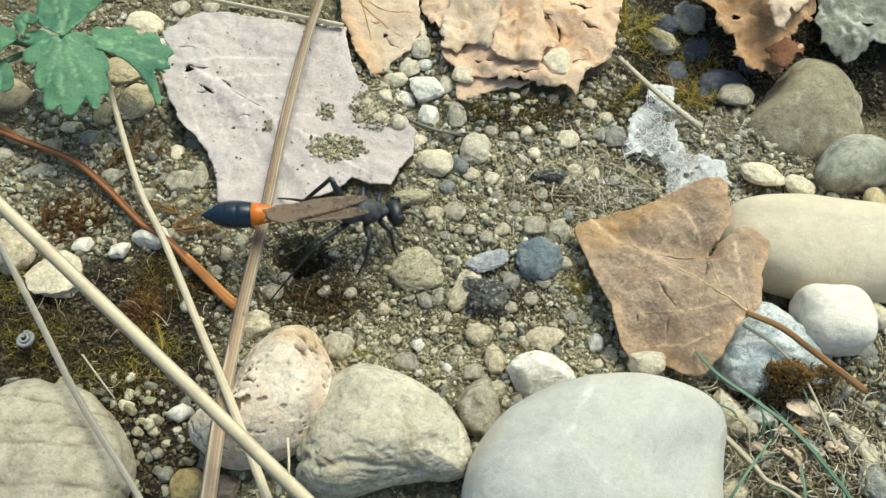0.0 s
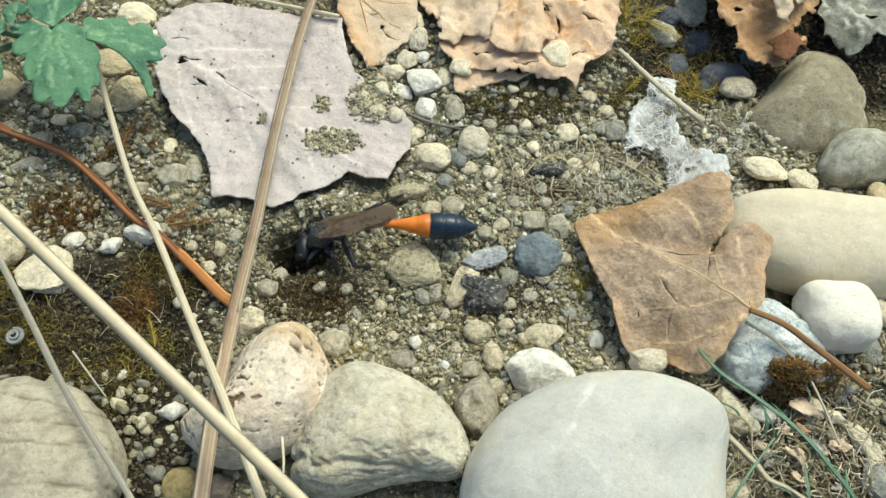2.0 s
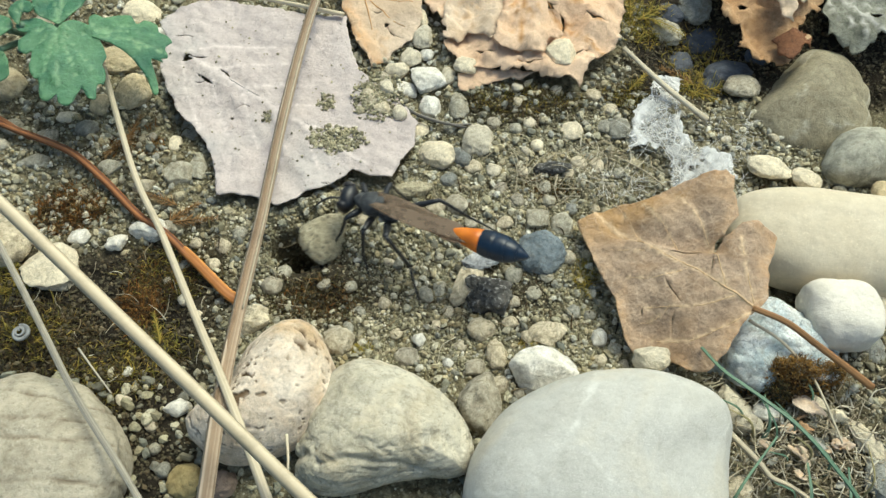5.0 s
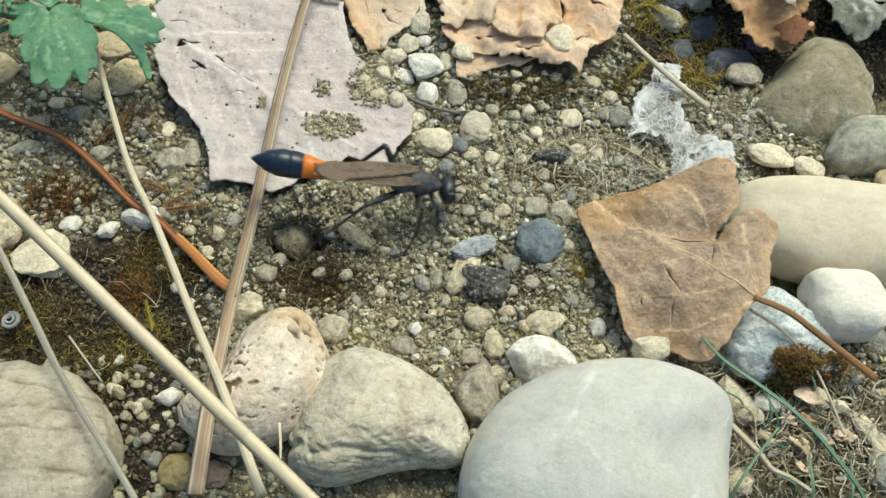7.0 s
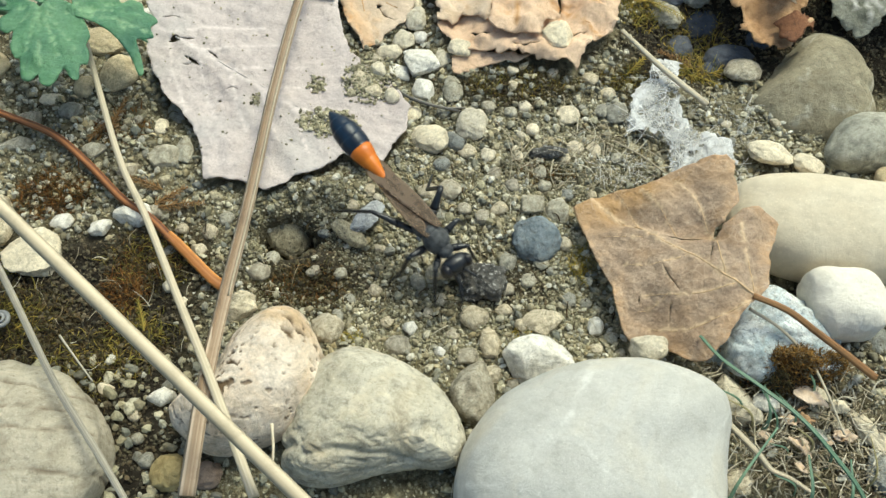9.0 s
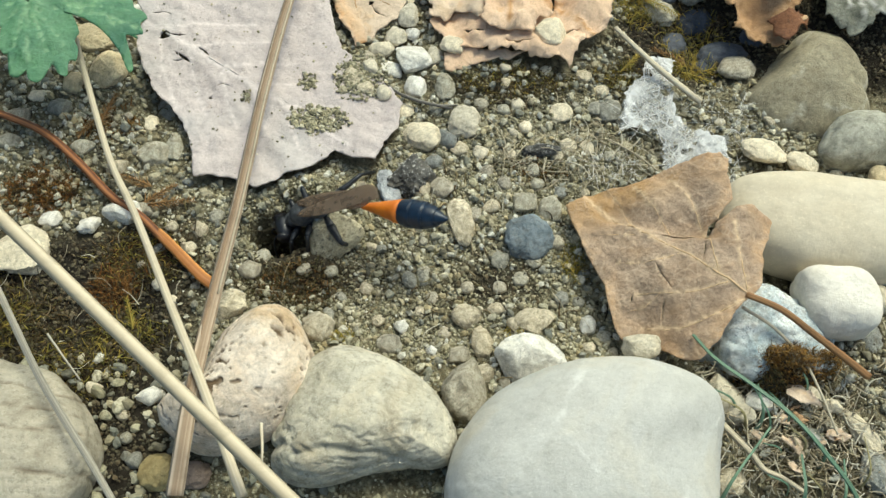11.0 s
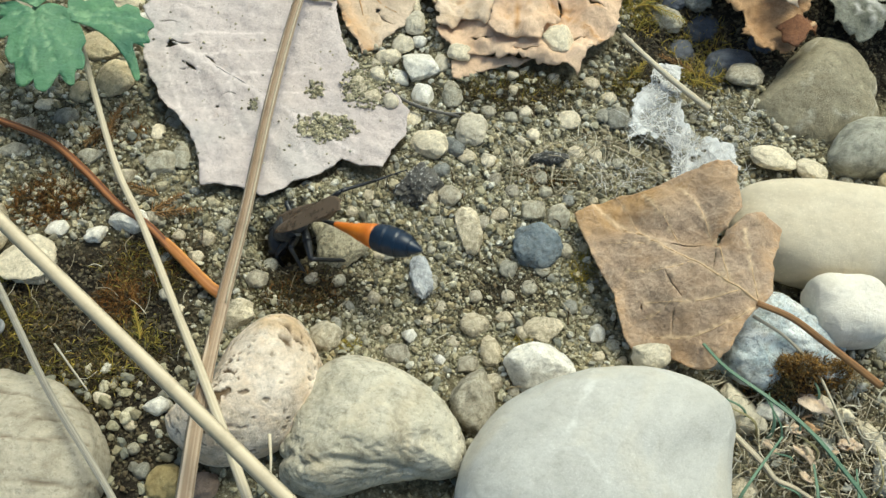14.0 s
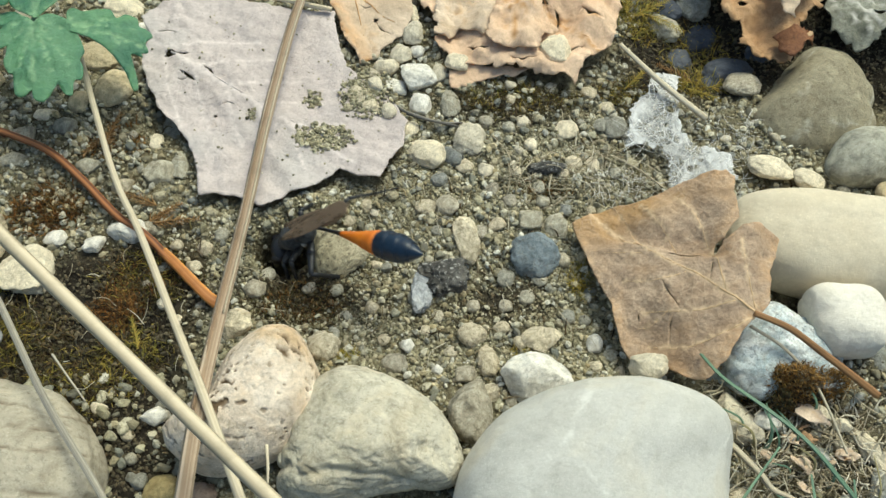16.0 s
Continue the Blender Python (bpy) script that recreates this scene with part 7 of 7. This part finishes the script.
def motions():
    """All that moves: the wasp, its abdomen, head, wings and legs, and the pieces that it shifts."""
    walk(wasp, [
        (0.0, pose(-0.01148, 0.00095, 0.0063, 0, 14.3, 13.7)),
        (0.1, pose(-0.01052, 0.00164, 0.0063, 0, 11.2, 14.7)),
        (0.2, pose(-0.00854, 0.00228, 0.0063, 0, 16, 27.9)),
        (0.3, pose(-0.00716, 0.0016, 0.0063, 0, 11.3, 17.7)),
        (0.4, pose(-0.00941, 0.00084, 0.0063, 0, 18.4, 10.7)),
        (0.5, pose(-0.00738, 0.00053, 0.0063, 0, 16, 7.6)),
        (0.6, pose(-0.00488, 0.00115, 0.0063, 0, 15.4, 6.2)),
        (0.7, pose(-0.00503, 0.00076, 0.0063, 0, 22, 1.3)),
        (0.8, pose(-0.00465, 0.00102, 0.0063, 0, 23.3, -6)),
        (0.9, pose(-0.00481, 0.00029, 0.0063, 0, 23.1, -12.9)),
        (1, pose(-0.00543, 0.00122, 0.0063, 0, 21.5, -7.1)),
        (1.1, pose(-0.00545, 0.00155, 0.0063, 0, 14.9, -7.1)),
        (1.2, pose(-0.00693, 0.00253, 0.0063, 0, 11.4, 16.7)),
        (1.3, pose(-0.00656, 0.00248, 0.0063, 0, 8.6, 45.5)),
        (1.4, pose(-0.00568, 0.0033, 0.0063, 0, 11.2, 58.1)),
        (1.45, pose(-0.00455, 0.00388, 0.0063, 0, 10.4, 94.4)),
        (1.5, pose(-0.00367, 0.00313, 0.0063, 0, 3.2, 124)),
        (1.6, pose(-0.00186, 0.00202, 0.0063, 0, 3.4, 153.2)),
        (1.7, pose(-0.00303, -0.0009, 0.0063, 0, 13.9, 175.6)),
        (1.8, pose(-0.00556, -0.0007, 0.0063, 0, 9, 170.7)),
        (1.9, pose(-0.00788, 0.00081, 0.0058, 0, 11.2, 195.5)),
        (2, pose(-0.00995, 0.00066, 0.00368, 0, 34.3, 189.3)),
        (2.2, pose(-0.01013, 0.00158, 0.00383, 0, 36.0, 199.4)),
        (2.5, pose(-0.01132, 0.00145, 0.00404, 0, 38.5, 200.0)),
        (2.8, pose(-0.01138, 0.00069, 0.00411, 0, 39.5, 200.1)),
        (3, pose(-0.01127, -0.00017, 0.00383, 0, 36.1, 189.8)),
        (3.2, pose(-0.01117, 0.00097, 0.00396, 0, 37.6, 197.5)),
        (3.5, pose(-0.01109, 0.00169, 0.00412, 0, 39.5, 210.3)),
        (3.8, pose(-0.00894, 0.00115, 0.00371, 0, 34.6, 203.9)),
        (4, pose(-0.01002, 0.00173, 0.00346, 0, 31.8, 197.3)),
        (4.2, pose(-0.01004, 0.00062, 0.00363, 0, 33.7, 193.8)),
        (4.6, pose(-0.01004, 0.00062, 0.00363, 0, 33.7, 193.8)),
        (4.8, pose(-0.00812, -0.00056, 0.0058, 0, 34.3, 164.1)),
        (5, pose(-0.00429, -0.00024, 0.0063, 0, 3.5, 154.3)),
        (5.2, pose(-0.00111, 0.00018, 0.0063, 0, 3.3, 124.4)),
        (5.4, pose(-0.00057, -0.00255, 0.0063, 0, 3.2, 76.6)),
        (5.6, pose(-0.00055, -0.00304, 0.0063, 0, 13.5, 35.1)),
        (5.9, pose(-0.00334, -0.00173, 0.0063, 0, 13.6, 0.7)),
        (6.1, pose(-0.00482, 0.00037, 0.0063, 0, 16.1, -7)),
        (6.3, pose(-0.00551, 0.00106, 0.0063, 0, 21.4, -5.5)),
        (6.4, pose(-0.00354, 0.00077, 0.0063, 0, 21.3, -6.3)),
        (6.5, pose(-0.00526, 0.00204, 0.0063, 0, 21.5, -0.1)),
        (6.6, pose(-0.00478, 0.00199, 0.0063, 0, 22.3, 6.3)),
        (6.7, pose(-0.00301, 0.00244, 0.0063, 0, 17.3, 4.9)),
        (6.8, pose(-0.00653, 0.003, 0.0063, 0, 14.4, -1.6)),
        (6.9, pose(-0.00846, 0.00317, 0.0063, 0, 20.2, -1)),
        (7, pose(-0.0057, 0.00255, 0.0063, 0, 14.9, 3.3)),
        (7.2, pose(-0.004, 0.00277, 0.0063, 0, 19.8, 14.1)),
        (7.4, pose(-0.00418, 0.00245, 0.0063, 0, 21.5, -3.2)),
        (7.6, pose(-0.00533, 0.00108, 0.0063, 0, 21, -13.1)),
        (7.8, pose(-0.00351, 0.00226, 0.0063, 0, 21.6, -3.3)),
        (8, pose(-0.00152, 0.00255, 0.0063, 0, 21.1, -1.4)),
        (8.1, pose(-0.0013, 0.00174, 0.0063, 0, 22.5, -4.9)),
        (8.2, pose(-0.00099, 0.00004, 0.0063, 0, 23.2, 12.8)),
        (8.3, pose(-0.00254, 0.00116, 0.0063, 0, 21.6, -18.8)),
        (8.4, pose(-0.00189, -0.00054, 0.0063, 0, 22.3, -34.5)),
        (8.5, pose(-0.00145, -0.00097, 0.0063, 0, 4.1, -45.1)),
        (8.6, pose(-0.00441, 0.0006, 0.0063, 0, 4.6, -58.6)),
        (8.7, pose(-0.00439, 0.0002, 0.0063, 0, 3.8, -65.5)),
        (9, pose(-0.00238, -0.00175, 0.0063, 0, 3.7, -49.8)),
        (9.3, pose(-0.00095, -0.00275, 0.0063, 0, 21.8, -6.1)),
        (9.5, pose(-0.00238, -0.00115, 0.0063, 0, 13, 35.7)),
        (9.7, pose(-0.00147, -0.00236, 0.0063, 0, 3.3, 86.6)),
        (9.9, pose(-0.00206, -0.001, 0.0063, 0, 3.4, 126.1)),
        (10.1, pose(-0.00336, -0.00192, 0.0063, 0, 13.2, 157.9)),
        (10.3, pose(-0.00698, -0.00153, 0.0058, 0, 24.8, 170.4)),
        (10.5, pose(-0.01070, -0.00114, 0.00392, 0, 37.1, 170.5)),
        (10.8, pose(-0.01070, -0.00114, 0.00392, 0, 37.1, 170.5)),
        (11, pose(-0.01025, 0.00115, 0.00323, 0, 29.2, 190.7)),
        (11.2, pose(-0.00890, -0.00174, 0.00321, 0, 29.0, 168.2)),
        (11.5, pose(-0.01179, 0.00036, 0.00412, 0, 39.6, 175.5)),
        (11.8, pose(-0.01140, 0.00095, 0.00366, 0, 34.0, 186.9)),
        (12, pose(-0.01148, -0.00086, 0.00386, 0, 36.4, 172.9)),
        (12.2, pose(-0.01235, -0.00090, 0.00424, 0, 41.1, 173.7)),
        (12.5, pose(-0.01113, -0.00116, 0.00383, 0, 36.0, 176.1)),
        (12.8, pose(-0.01146, -0.00069, 0.00389, 0, 36.8, 175.9)),
        (13, pose(-0.01100, -0.00082, 0.00310, 0, 27.8, 175.0)),
        (13.2, pose(-0.00930, -0.00130, 0.00317, 0, 28.6, 169.9)),
        (13.5, pose(-0.01181, -0.00154, 0.00440, 0, 43.0, 169.2)),
        (13.8, pose(-0.01168, 0.00003, 0.00412, 0, 39.5, 185.2)),
        (14, pose(-0.01337, -0.00037, 0.00493, 0, 50.4, 184.3)),
        (14.2, pose(-0.01305, -0.00085, 0.00502, 0, 51.9, 177.3)),
        (14.5, pose(-0.01009, -0.00120, 0.00372, 0, 34.8, 163.5)),
        (14.8, pose(-0.01105, -0.00078, 0.00361, 0, 33.5, 181.4)),
        (15, pose(-0.01023, -0.00073, 0.00327, 0, 29.7, 177.1)),
        (15.2, pose(-0.01210, -0.00085, 0.00418, 0, 40.2, 175.1)),
        (15.5, pose(-0.01135, -0.00028, 0.00359, 0, 33.2, 176.2)),
        (15.8, pose(-0.01114, -0.00055, 0.00382, 0, 35.9, 179.2)),
        (16, pose(-0.01230, -0.00038, 0.00453, 0, 44.9, 179.0)),
    ])
    walk(waist, [
        (0.0, pose(0, 0, 0, 0, -9.9, -11.3)),
        (0.1, pose(0, 0, 0, 0, -5.5, -8.5)),
        (0.2, pose(0, 0, 0, 0, -1.5, -6.4)),
        (0.3, pose(0, 0, 0, 0, -10.2, -11.6)),
        (0.4, pose(0, 0, 0, 0, -15.3, -15.2)),
        (0.5, pose(0, 0, 0, 0, -8.5, -10.4)),
        (0.6, pose(0, 0, 0, 0, -7.3, -9.7)),
        (0.7, pose(0, 0, 0, 0, -19.7, -18.1)),
        (0.8, pose(0, 0, 0, 0, -21.4, -18.6)),
        (0.9, pose(0, 0, 0, 0, -15.9, -13.6)),
        (1, pose(0, 0, 0, 0, -8.1, -9.5)),
        (1.1, pose(0, 0, 0, 0, -2.1, -5.9)),
        (1.2, pose(0, 0, 0, 0, -10.4, -11.8)),
        (1.3, pose(0, 0, 0, 0, 5.4, -1.4)),
        (1.4, pose(0, 0, 0, 0, 3.5, -2.1)),
        (1.45, pose(0, 0, 0, 0, 4.5, 0.1)),
        (1.5, pose(0, 0, 0, 0, 5.9, 0.9)),
        (1.6, pose(0, 0, 0, 0, 0.6, 4.2)),
        (1.7, pose(0, 0, 0, 0, -10.5, 11.2)),
        (1.8, pose(0, 0, 0, 0, -0.6, 5.2)),
        (1.9, pose(0, 0, 0, 0, -20.5, -15.1)),
        (2, pose(0, 0, 0, 0, -37.6, -11.5)),
        (2.2, pose(0, 0, 0, 0, -32.3, -12.7)),
        (2.5, pose(0, 0, 0, 0, -46.4, -3.3)),
        (2.8, pose(0, 0, 0, 0, -45.4, -34.1)),
        (3, pose(0, 0, 0, 0, -38.9, -19.9)),
        (3.2, pose(0, 0, 0, 0, -40.3, -26.0)),
        (3.5, pose(0, 0, 0, 0, -41.5, -37.9)),
        (3.8, pose(0, 0, 0, 0, -31.1, -14.2)),
        (4, pose(0, 0, 0, 0, -31.8, -17.2)),
        (4.2, pose(0, 0, 0, 0, -37.8, -15.0)),
        (4.6, pose(0, 0, 0, 0, -37.8, -15.0)),
        (4.8, pose(0, 0, 0, 0, -33.4, 19.5)),
        (5, pose(0, 0, 0, 0, 4.2, 2.2)),
        (5.2, pose(0, 0, 0, 0, 8.2, 0.1)),
        (5.4, pose(0, 0, 0, 0, 8.6, 0)),
        (5.6, pose(0, 0, 0, 0, 1, -3.8)),
        (5.9, pose(0, 0, 0, 0, -0.5, -5)),
        (6.1, pose(0, 0, 0, 0, -3.3, -6.5)),
        (6.3, pose(0, 0, 0, 0, -8, -9.5)),
        (6.4, pose(0, 0, 0, 0, -7.9, -9.5)),
        (6.5, pose(0, 0, 0, 0, -13.4, -13.8)),
        (6.6, pose(0, 0, 0, 0, -20.3, -19.7)),
        (6.7, pose(0, 0, 0, 0, -11.4, -12.7)),
        (6.8, pose(0, 0, 0, 0, -1.4, -5.8)),
        (6.9, pose(0, 0, 0, 0, -6.8, -9.3)),
        (7, pose(0, 0, 0, 0, -1.7, -6.2)),
        (7.2, pose(0, 0, 0, 0, -18, -18.6)),
        (7.4, pose(0, 0, 0, 0, -10.2, -11.7)),
        (7.6, pose(0, 0, 0, 0, -8.2, -9.1)),
        (7.8, pose(0, 0, 0, 0, -12.6, -13.3)),
        (8, pose(0, 0, 0, 0, -12.4, -13.5)),
        (8.1, pose(0, 0, 0, 0, -19.3, -18.1)),
        (8.2, pose(0, 0, 0, 0, -20.9, -20.7)),
        (8.3, pose(0, 0, 0, 0, -8.7, -9.1)),
        (8.4, pose(0, 0, 0, 0, -9.9, -7.6)),
        (8.5, pose(0, 0, 0, 0, 8.3, -0.1)),
        (8.6, pose(0, 0, 0, 0, 8.5, -0.2)),
        (8.7, pose(0, 0, 0, 0, 7.9, -0.2)),
        (9, pose(0, 0, 0, 0, 8, -0.2)),
        (9.3, pose(0, 0, 0, 0, -15.5, -13.8)),
        (9.5, pose(0, 0, 0, 0, 1.4, -3.8)),
        (9.7, pose(0, 0, 0, 0, 9.7, 0.2)),
        (9.9, pose(0, 0, 0, 0, 8.8, -0.1)),
        (10.1, pose(0, 0, 0, 0, 0.8, 4.2)),
        (10.3, pose(0, 0, 0, 0, -34.3, 11.4)),
        (10.5, pose(0, 0, 0, 0, -23.9, -36.2)),
        (10.8, pose(0, 0, 0, 0, -23.9, -36.2)),
        (11, pose(0, 0, 0, 0, -3.7, -29.4)),
        (11.2, pose(0, 0, 0, 0, -24.8, -26.7)),
        (11.5, pose(0, 0, 0, 0, -26.2, -34.5)),
        (11.8, pose(0, 0, 0, 0, -11.2, -29.6)),
        (12, pose(0, 0, 0, 0, -19.4, -33.8)),
        (12.2, pose(0, 0, 0, 0, -12.1, -24.4)),
        (12.5, pose(0, 0, 0, 0, -21.9, -39.3)),
        (12.8, pose(0, 0, 0, 0, -30.1, -29.1)),
        (13, pose(0, 0, 0, 0, -13.7, -18.8)),
        (13.2, pose(0, 0, 0, 0, -22.8, -22.5)),
        (13.5, pose(0, 0, 0, 0, -26.9, -36.8)),
        (13.8, pose(0, 0, 0, 0, -12.8, -30.6)),
        (14, pose(0, 0, 0, 0, -26.5, -33.2)),
        (14.2, pose(0, 0, 0, 0, -40.0, -41.9)),
        (14.5, pose(0, 0, 0, 0, -33.5, -26.3)),
        (14.8, pose(0, 0, 0, 0, -20.1, -22.8)),
        (15, pose(0, 0, 0, 0, -23.8, -25.3)),
        (15.2, pose(0, 0, 0, 0, -25.1, -28.2)),
        (15.5, pose(0, 0, 0, 0, -22.9, -20.3)),
        (15.8, pose(0, 0, 0, 0, -20.5, -21.5)),
        (16, pose(0, 0, 0, 0, -16.1, -25.3)),
    ])
    folded = [(0.0, -3.0, 0.0), (1.8, -3.0, 0.0), (2, 0.2, -13.5), (2.2, 8.3, -7.8), (2.5, -2.4, -9.2), (2.8, 0.5, -11.8), (3, -0.0, -13.9), (3.2, 0.4, -14.6), (3.5, 2.2, -9.6), (3.8, 2.2, -5.8), (4, 1.5, -6.6), (4.2, -3.7, -12.1), (4.6, -3.7, -12.1), (4.8, -3.0, 0.0), (5, -3.0, 0.0), (8, -3.0, 0.0), (10.2, -3.0, 0.0), (10.5, 9.1, -7.2), (10.8, 9.1, -7.2), (11, 7.7, -17.9), (11.2, 4.6, -9.7), (11.5, -5.1, -15.0), (11.8, 2.0, -14.2), (12, 4.9, -12.7), (12.2, 2.0, -9.8), (12.5, 7.2, -11.1), (12.8, 1.2, -10.5), (13, 3.0, -11.2), (13.2, 1.0, -10.8), (13.5, 1.6, -9.4), (13.8, 1.7, -18.1), (14, -3.9, -13.0), (14.2, -1.7, -10.2), (14.5, 13.9, 5.0), (14.8, 4.2, -12.4), (15, 1.6, -12.7), (15.2, 3.6, -7.5), (15.5, -1.8, -5.7), (15.8, -2.1, -4.4), (16, 1.3, -7.3)]
    digging = [(0.0, 0), (1.8, 0), (1.9, 1), (4.8, 1), (5, 0), (10.1, 0), (10.3, 1), (16, 1)]
    times = [i * 0.2 for i in range(81)]

    def dig(t):
        for (a, u), (b, v) in zip(digging, digging[1:]):
            if a <= t <= b:
                return u + (v - u) * (t - a) / (b - a)
        return digging[-1][1]

    walk(head, [(t, pose(6.1 * MM, 0, -0.35 * MM, 5 * math.sin(t * 7), 12 + (14 + 8 * math.sin(t * 19)) * dig(t), 9 * math.sin(t * 5.3))) for t in times])
    for w, side in wings:
        walk(w, [(t, pose(3.4 * MM, side * 0.95 * MM, (1.5 + 0.14 * side) * MM, 0, tilt, turn + side * 1.5)) for t, tilt, turn in folded])
    for ob, side, row, hip in legs:
        phase = 2.1 * row + (1.6 if side > 0 else 0)
        rows = []
        for t in times:
            d = dig(t)
            swing = (9 + 7 * d) * math.sin(t * 11 + phase)
            tuck = d * (24 if side > 0 and row == 2 else 0)
            rows.append((t, pose(*[v * MM for v in hip], side * (-3 + d * (6, 14, 20)[row] - 1.6 * tuck) + 3 * math.sin(t * 6 + phase), d * (-22, -30, -44)[row], side * (swing * (0.6 if row == 2 else 1.0) - tuck))))
        walk(ob, rows)
    walk(plug, [
    (0.0, pose(-0.00275, -0.00285, 0.0005, 0, 0, 0)),
    (4.3, pose(-0.00275, -0.00285, 0.0005, 0, 0, 0)),
    (4.7, pose(-0.00584, -0.00105, 0.0022, 20, 10, 40)),
    (4.95, pose(-0.01149, -0.00025, 0.002, 30, -10, 70)),
    (5.2, pose(-0.01651, 0.00143, -0.0036, 15, -25, 80)),
    (9.5, pose(-0.01651, 0.00143, -0.0036, 15, -25, 80)),
    (9.9, pose(-0.01386, -0.0012, 0.0025, 10, -20, 60)),
    (10.2, pose(-0.00988, -0.00149, 0.0009, 12, -12, 30)),
    (16, pose(-0.00988, -0.00149, 0.0009, 12, -12, 30)),
    ])
    walk(wedge, [
    (0.0, pose(-0.00379, 0.0064, 0.0004, 0, 0, 8)),
    (5.3, pose(-0.00379, 0.0064, 0.0004, 0, 0, 8)),
    (5.6, pose(-0.0059, 0.00161, 0.0025, 10, 20, -20)),
    (5.9, pose(-0.00939, -0.00102, 0.0005, 0, 0, -38)),
    (9.7, pose(-0.00939, -0.00102, 0.0005, 0, 0, -38)),
    (10.3, pose(-0.01193, -0.0002, 0.0002, 0, 10, -60)),
    (16, pose(-0.01193, -0.0002, 0.0002, 0, 10, -60)),
    ])
    walk(flake, [
    (0.0, pose(0.00512, -0.00208, 0.0012, 5, -8, 10)),
    (7.3, pose(0.00344, -0.00258, 0.0012, 5, -8, 10)),
    (7.55, pose(-0.00127, -0.00103, 0.003, 20, 10, 30)),
    (7.75, pose(-0.00726, 0.00046, 0.0014, 0, 10, 50)),
    (8.7, pose(-0.00733, 0.00101, 0.001, 0, 10, 50)),
    (9.3, pose(-0.00733, 0.00101, 0.001, 0, 10, 50)),
    (10.2, pose(-0.00427, 0.00304, 0.0008, 10, 0, 100)),
    (11.4, pose(-0.00446, 0.00457, 0.0008, 10, 0, 100)),
    (11.9, pose(-0.00121, -0.00054, 0.0008, 10, 0, 80)),
    (12.5, pose(-0.00105, -0.001, 0.0008, 0, 0, 80)),
    (13.5, pose(-0.00053, -0.0017, 0.0008, 0, 0, 85)),
    (14, pose(-0.00156, -0.00507, 0.0008, 0, 0, 95)),
    (14.5, pose(-0.00137, -0.00623, 0.0008, 0, 0, 80)),
    (16, pose(-0.00119, -0.00562, 0.0008, 0, 0, 80)),
    ])
    walk(chip, [
    (0.0, pose(0.00236, -0.00506, 0.0002, 0, 0, 60)),
    (8.35, pose(0.00236, -0.00506, 0.0002, 0, 0, 60)),
    (8.6, pose(0.0014, -0.00542, 0.0008, 0, 5, 30)),
    (8.8, pose(0.00116, -0.00509, 0.0012, 0, 5, 30)),
    (9.3, pose(0.00257, -0.00349, 0.002, 0, 5, 60)),
    (9.6, pose(0.00338, 0.00028, 0.0006, 0, 0, 98)),
    (16, pose(0.00338, 0.00028, 0.0006, 0, 0, 98)),
    ])
    walk(chunk, [
    (0.0, pose(0.00443, -0.00586, 0.0008, 0, 0, 0)),
    (8.8, pose(0.00449, -0.00656, 0.0008, 0, 0, 0)),
    (9.4, pose(0.00404, -0.00627, 0.003, 0, 10, 20)),
    (10, pose(-0.00138, 0.00301, 0.0025, 0, 0, 50)),
    (10.3, pose(-0.00229, 0.00562, 0.0006, 0, 0, 60)),
    (14.8, pose(-0.00229, 0.00562, 0.0006, 0, 0, 60)),
    (15, pose(-0.00036, 0.00084, 0.002, 0, 0, 40)),
    (15.2, pose(0.00028, -0.00487, 0.0006, 0, 0, 20)),
    (16, pose(0.0008, -0.00397, 0.0006, 0, 0, 20)),
    ])


motions()
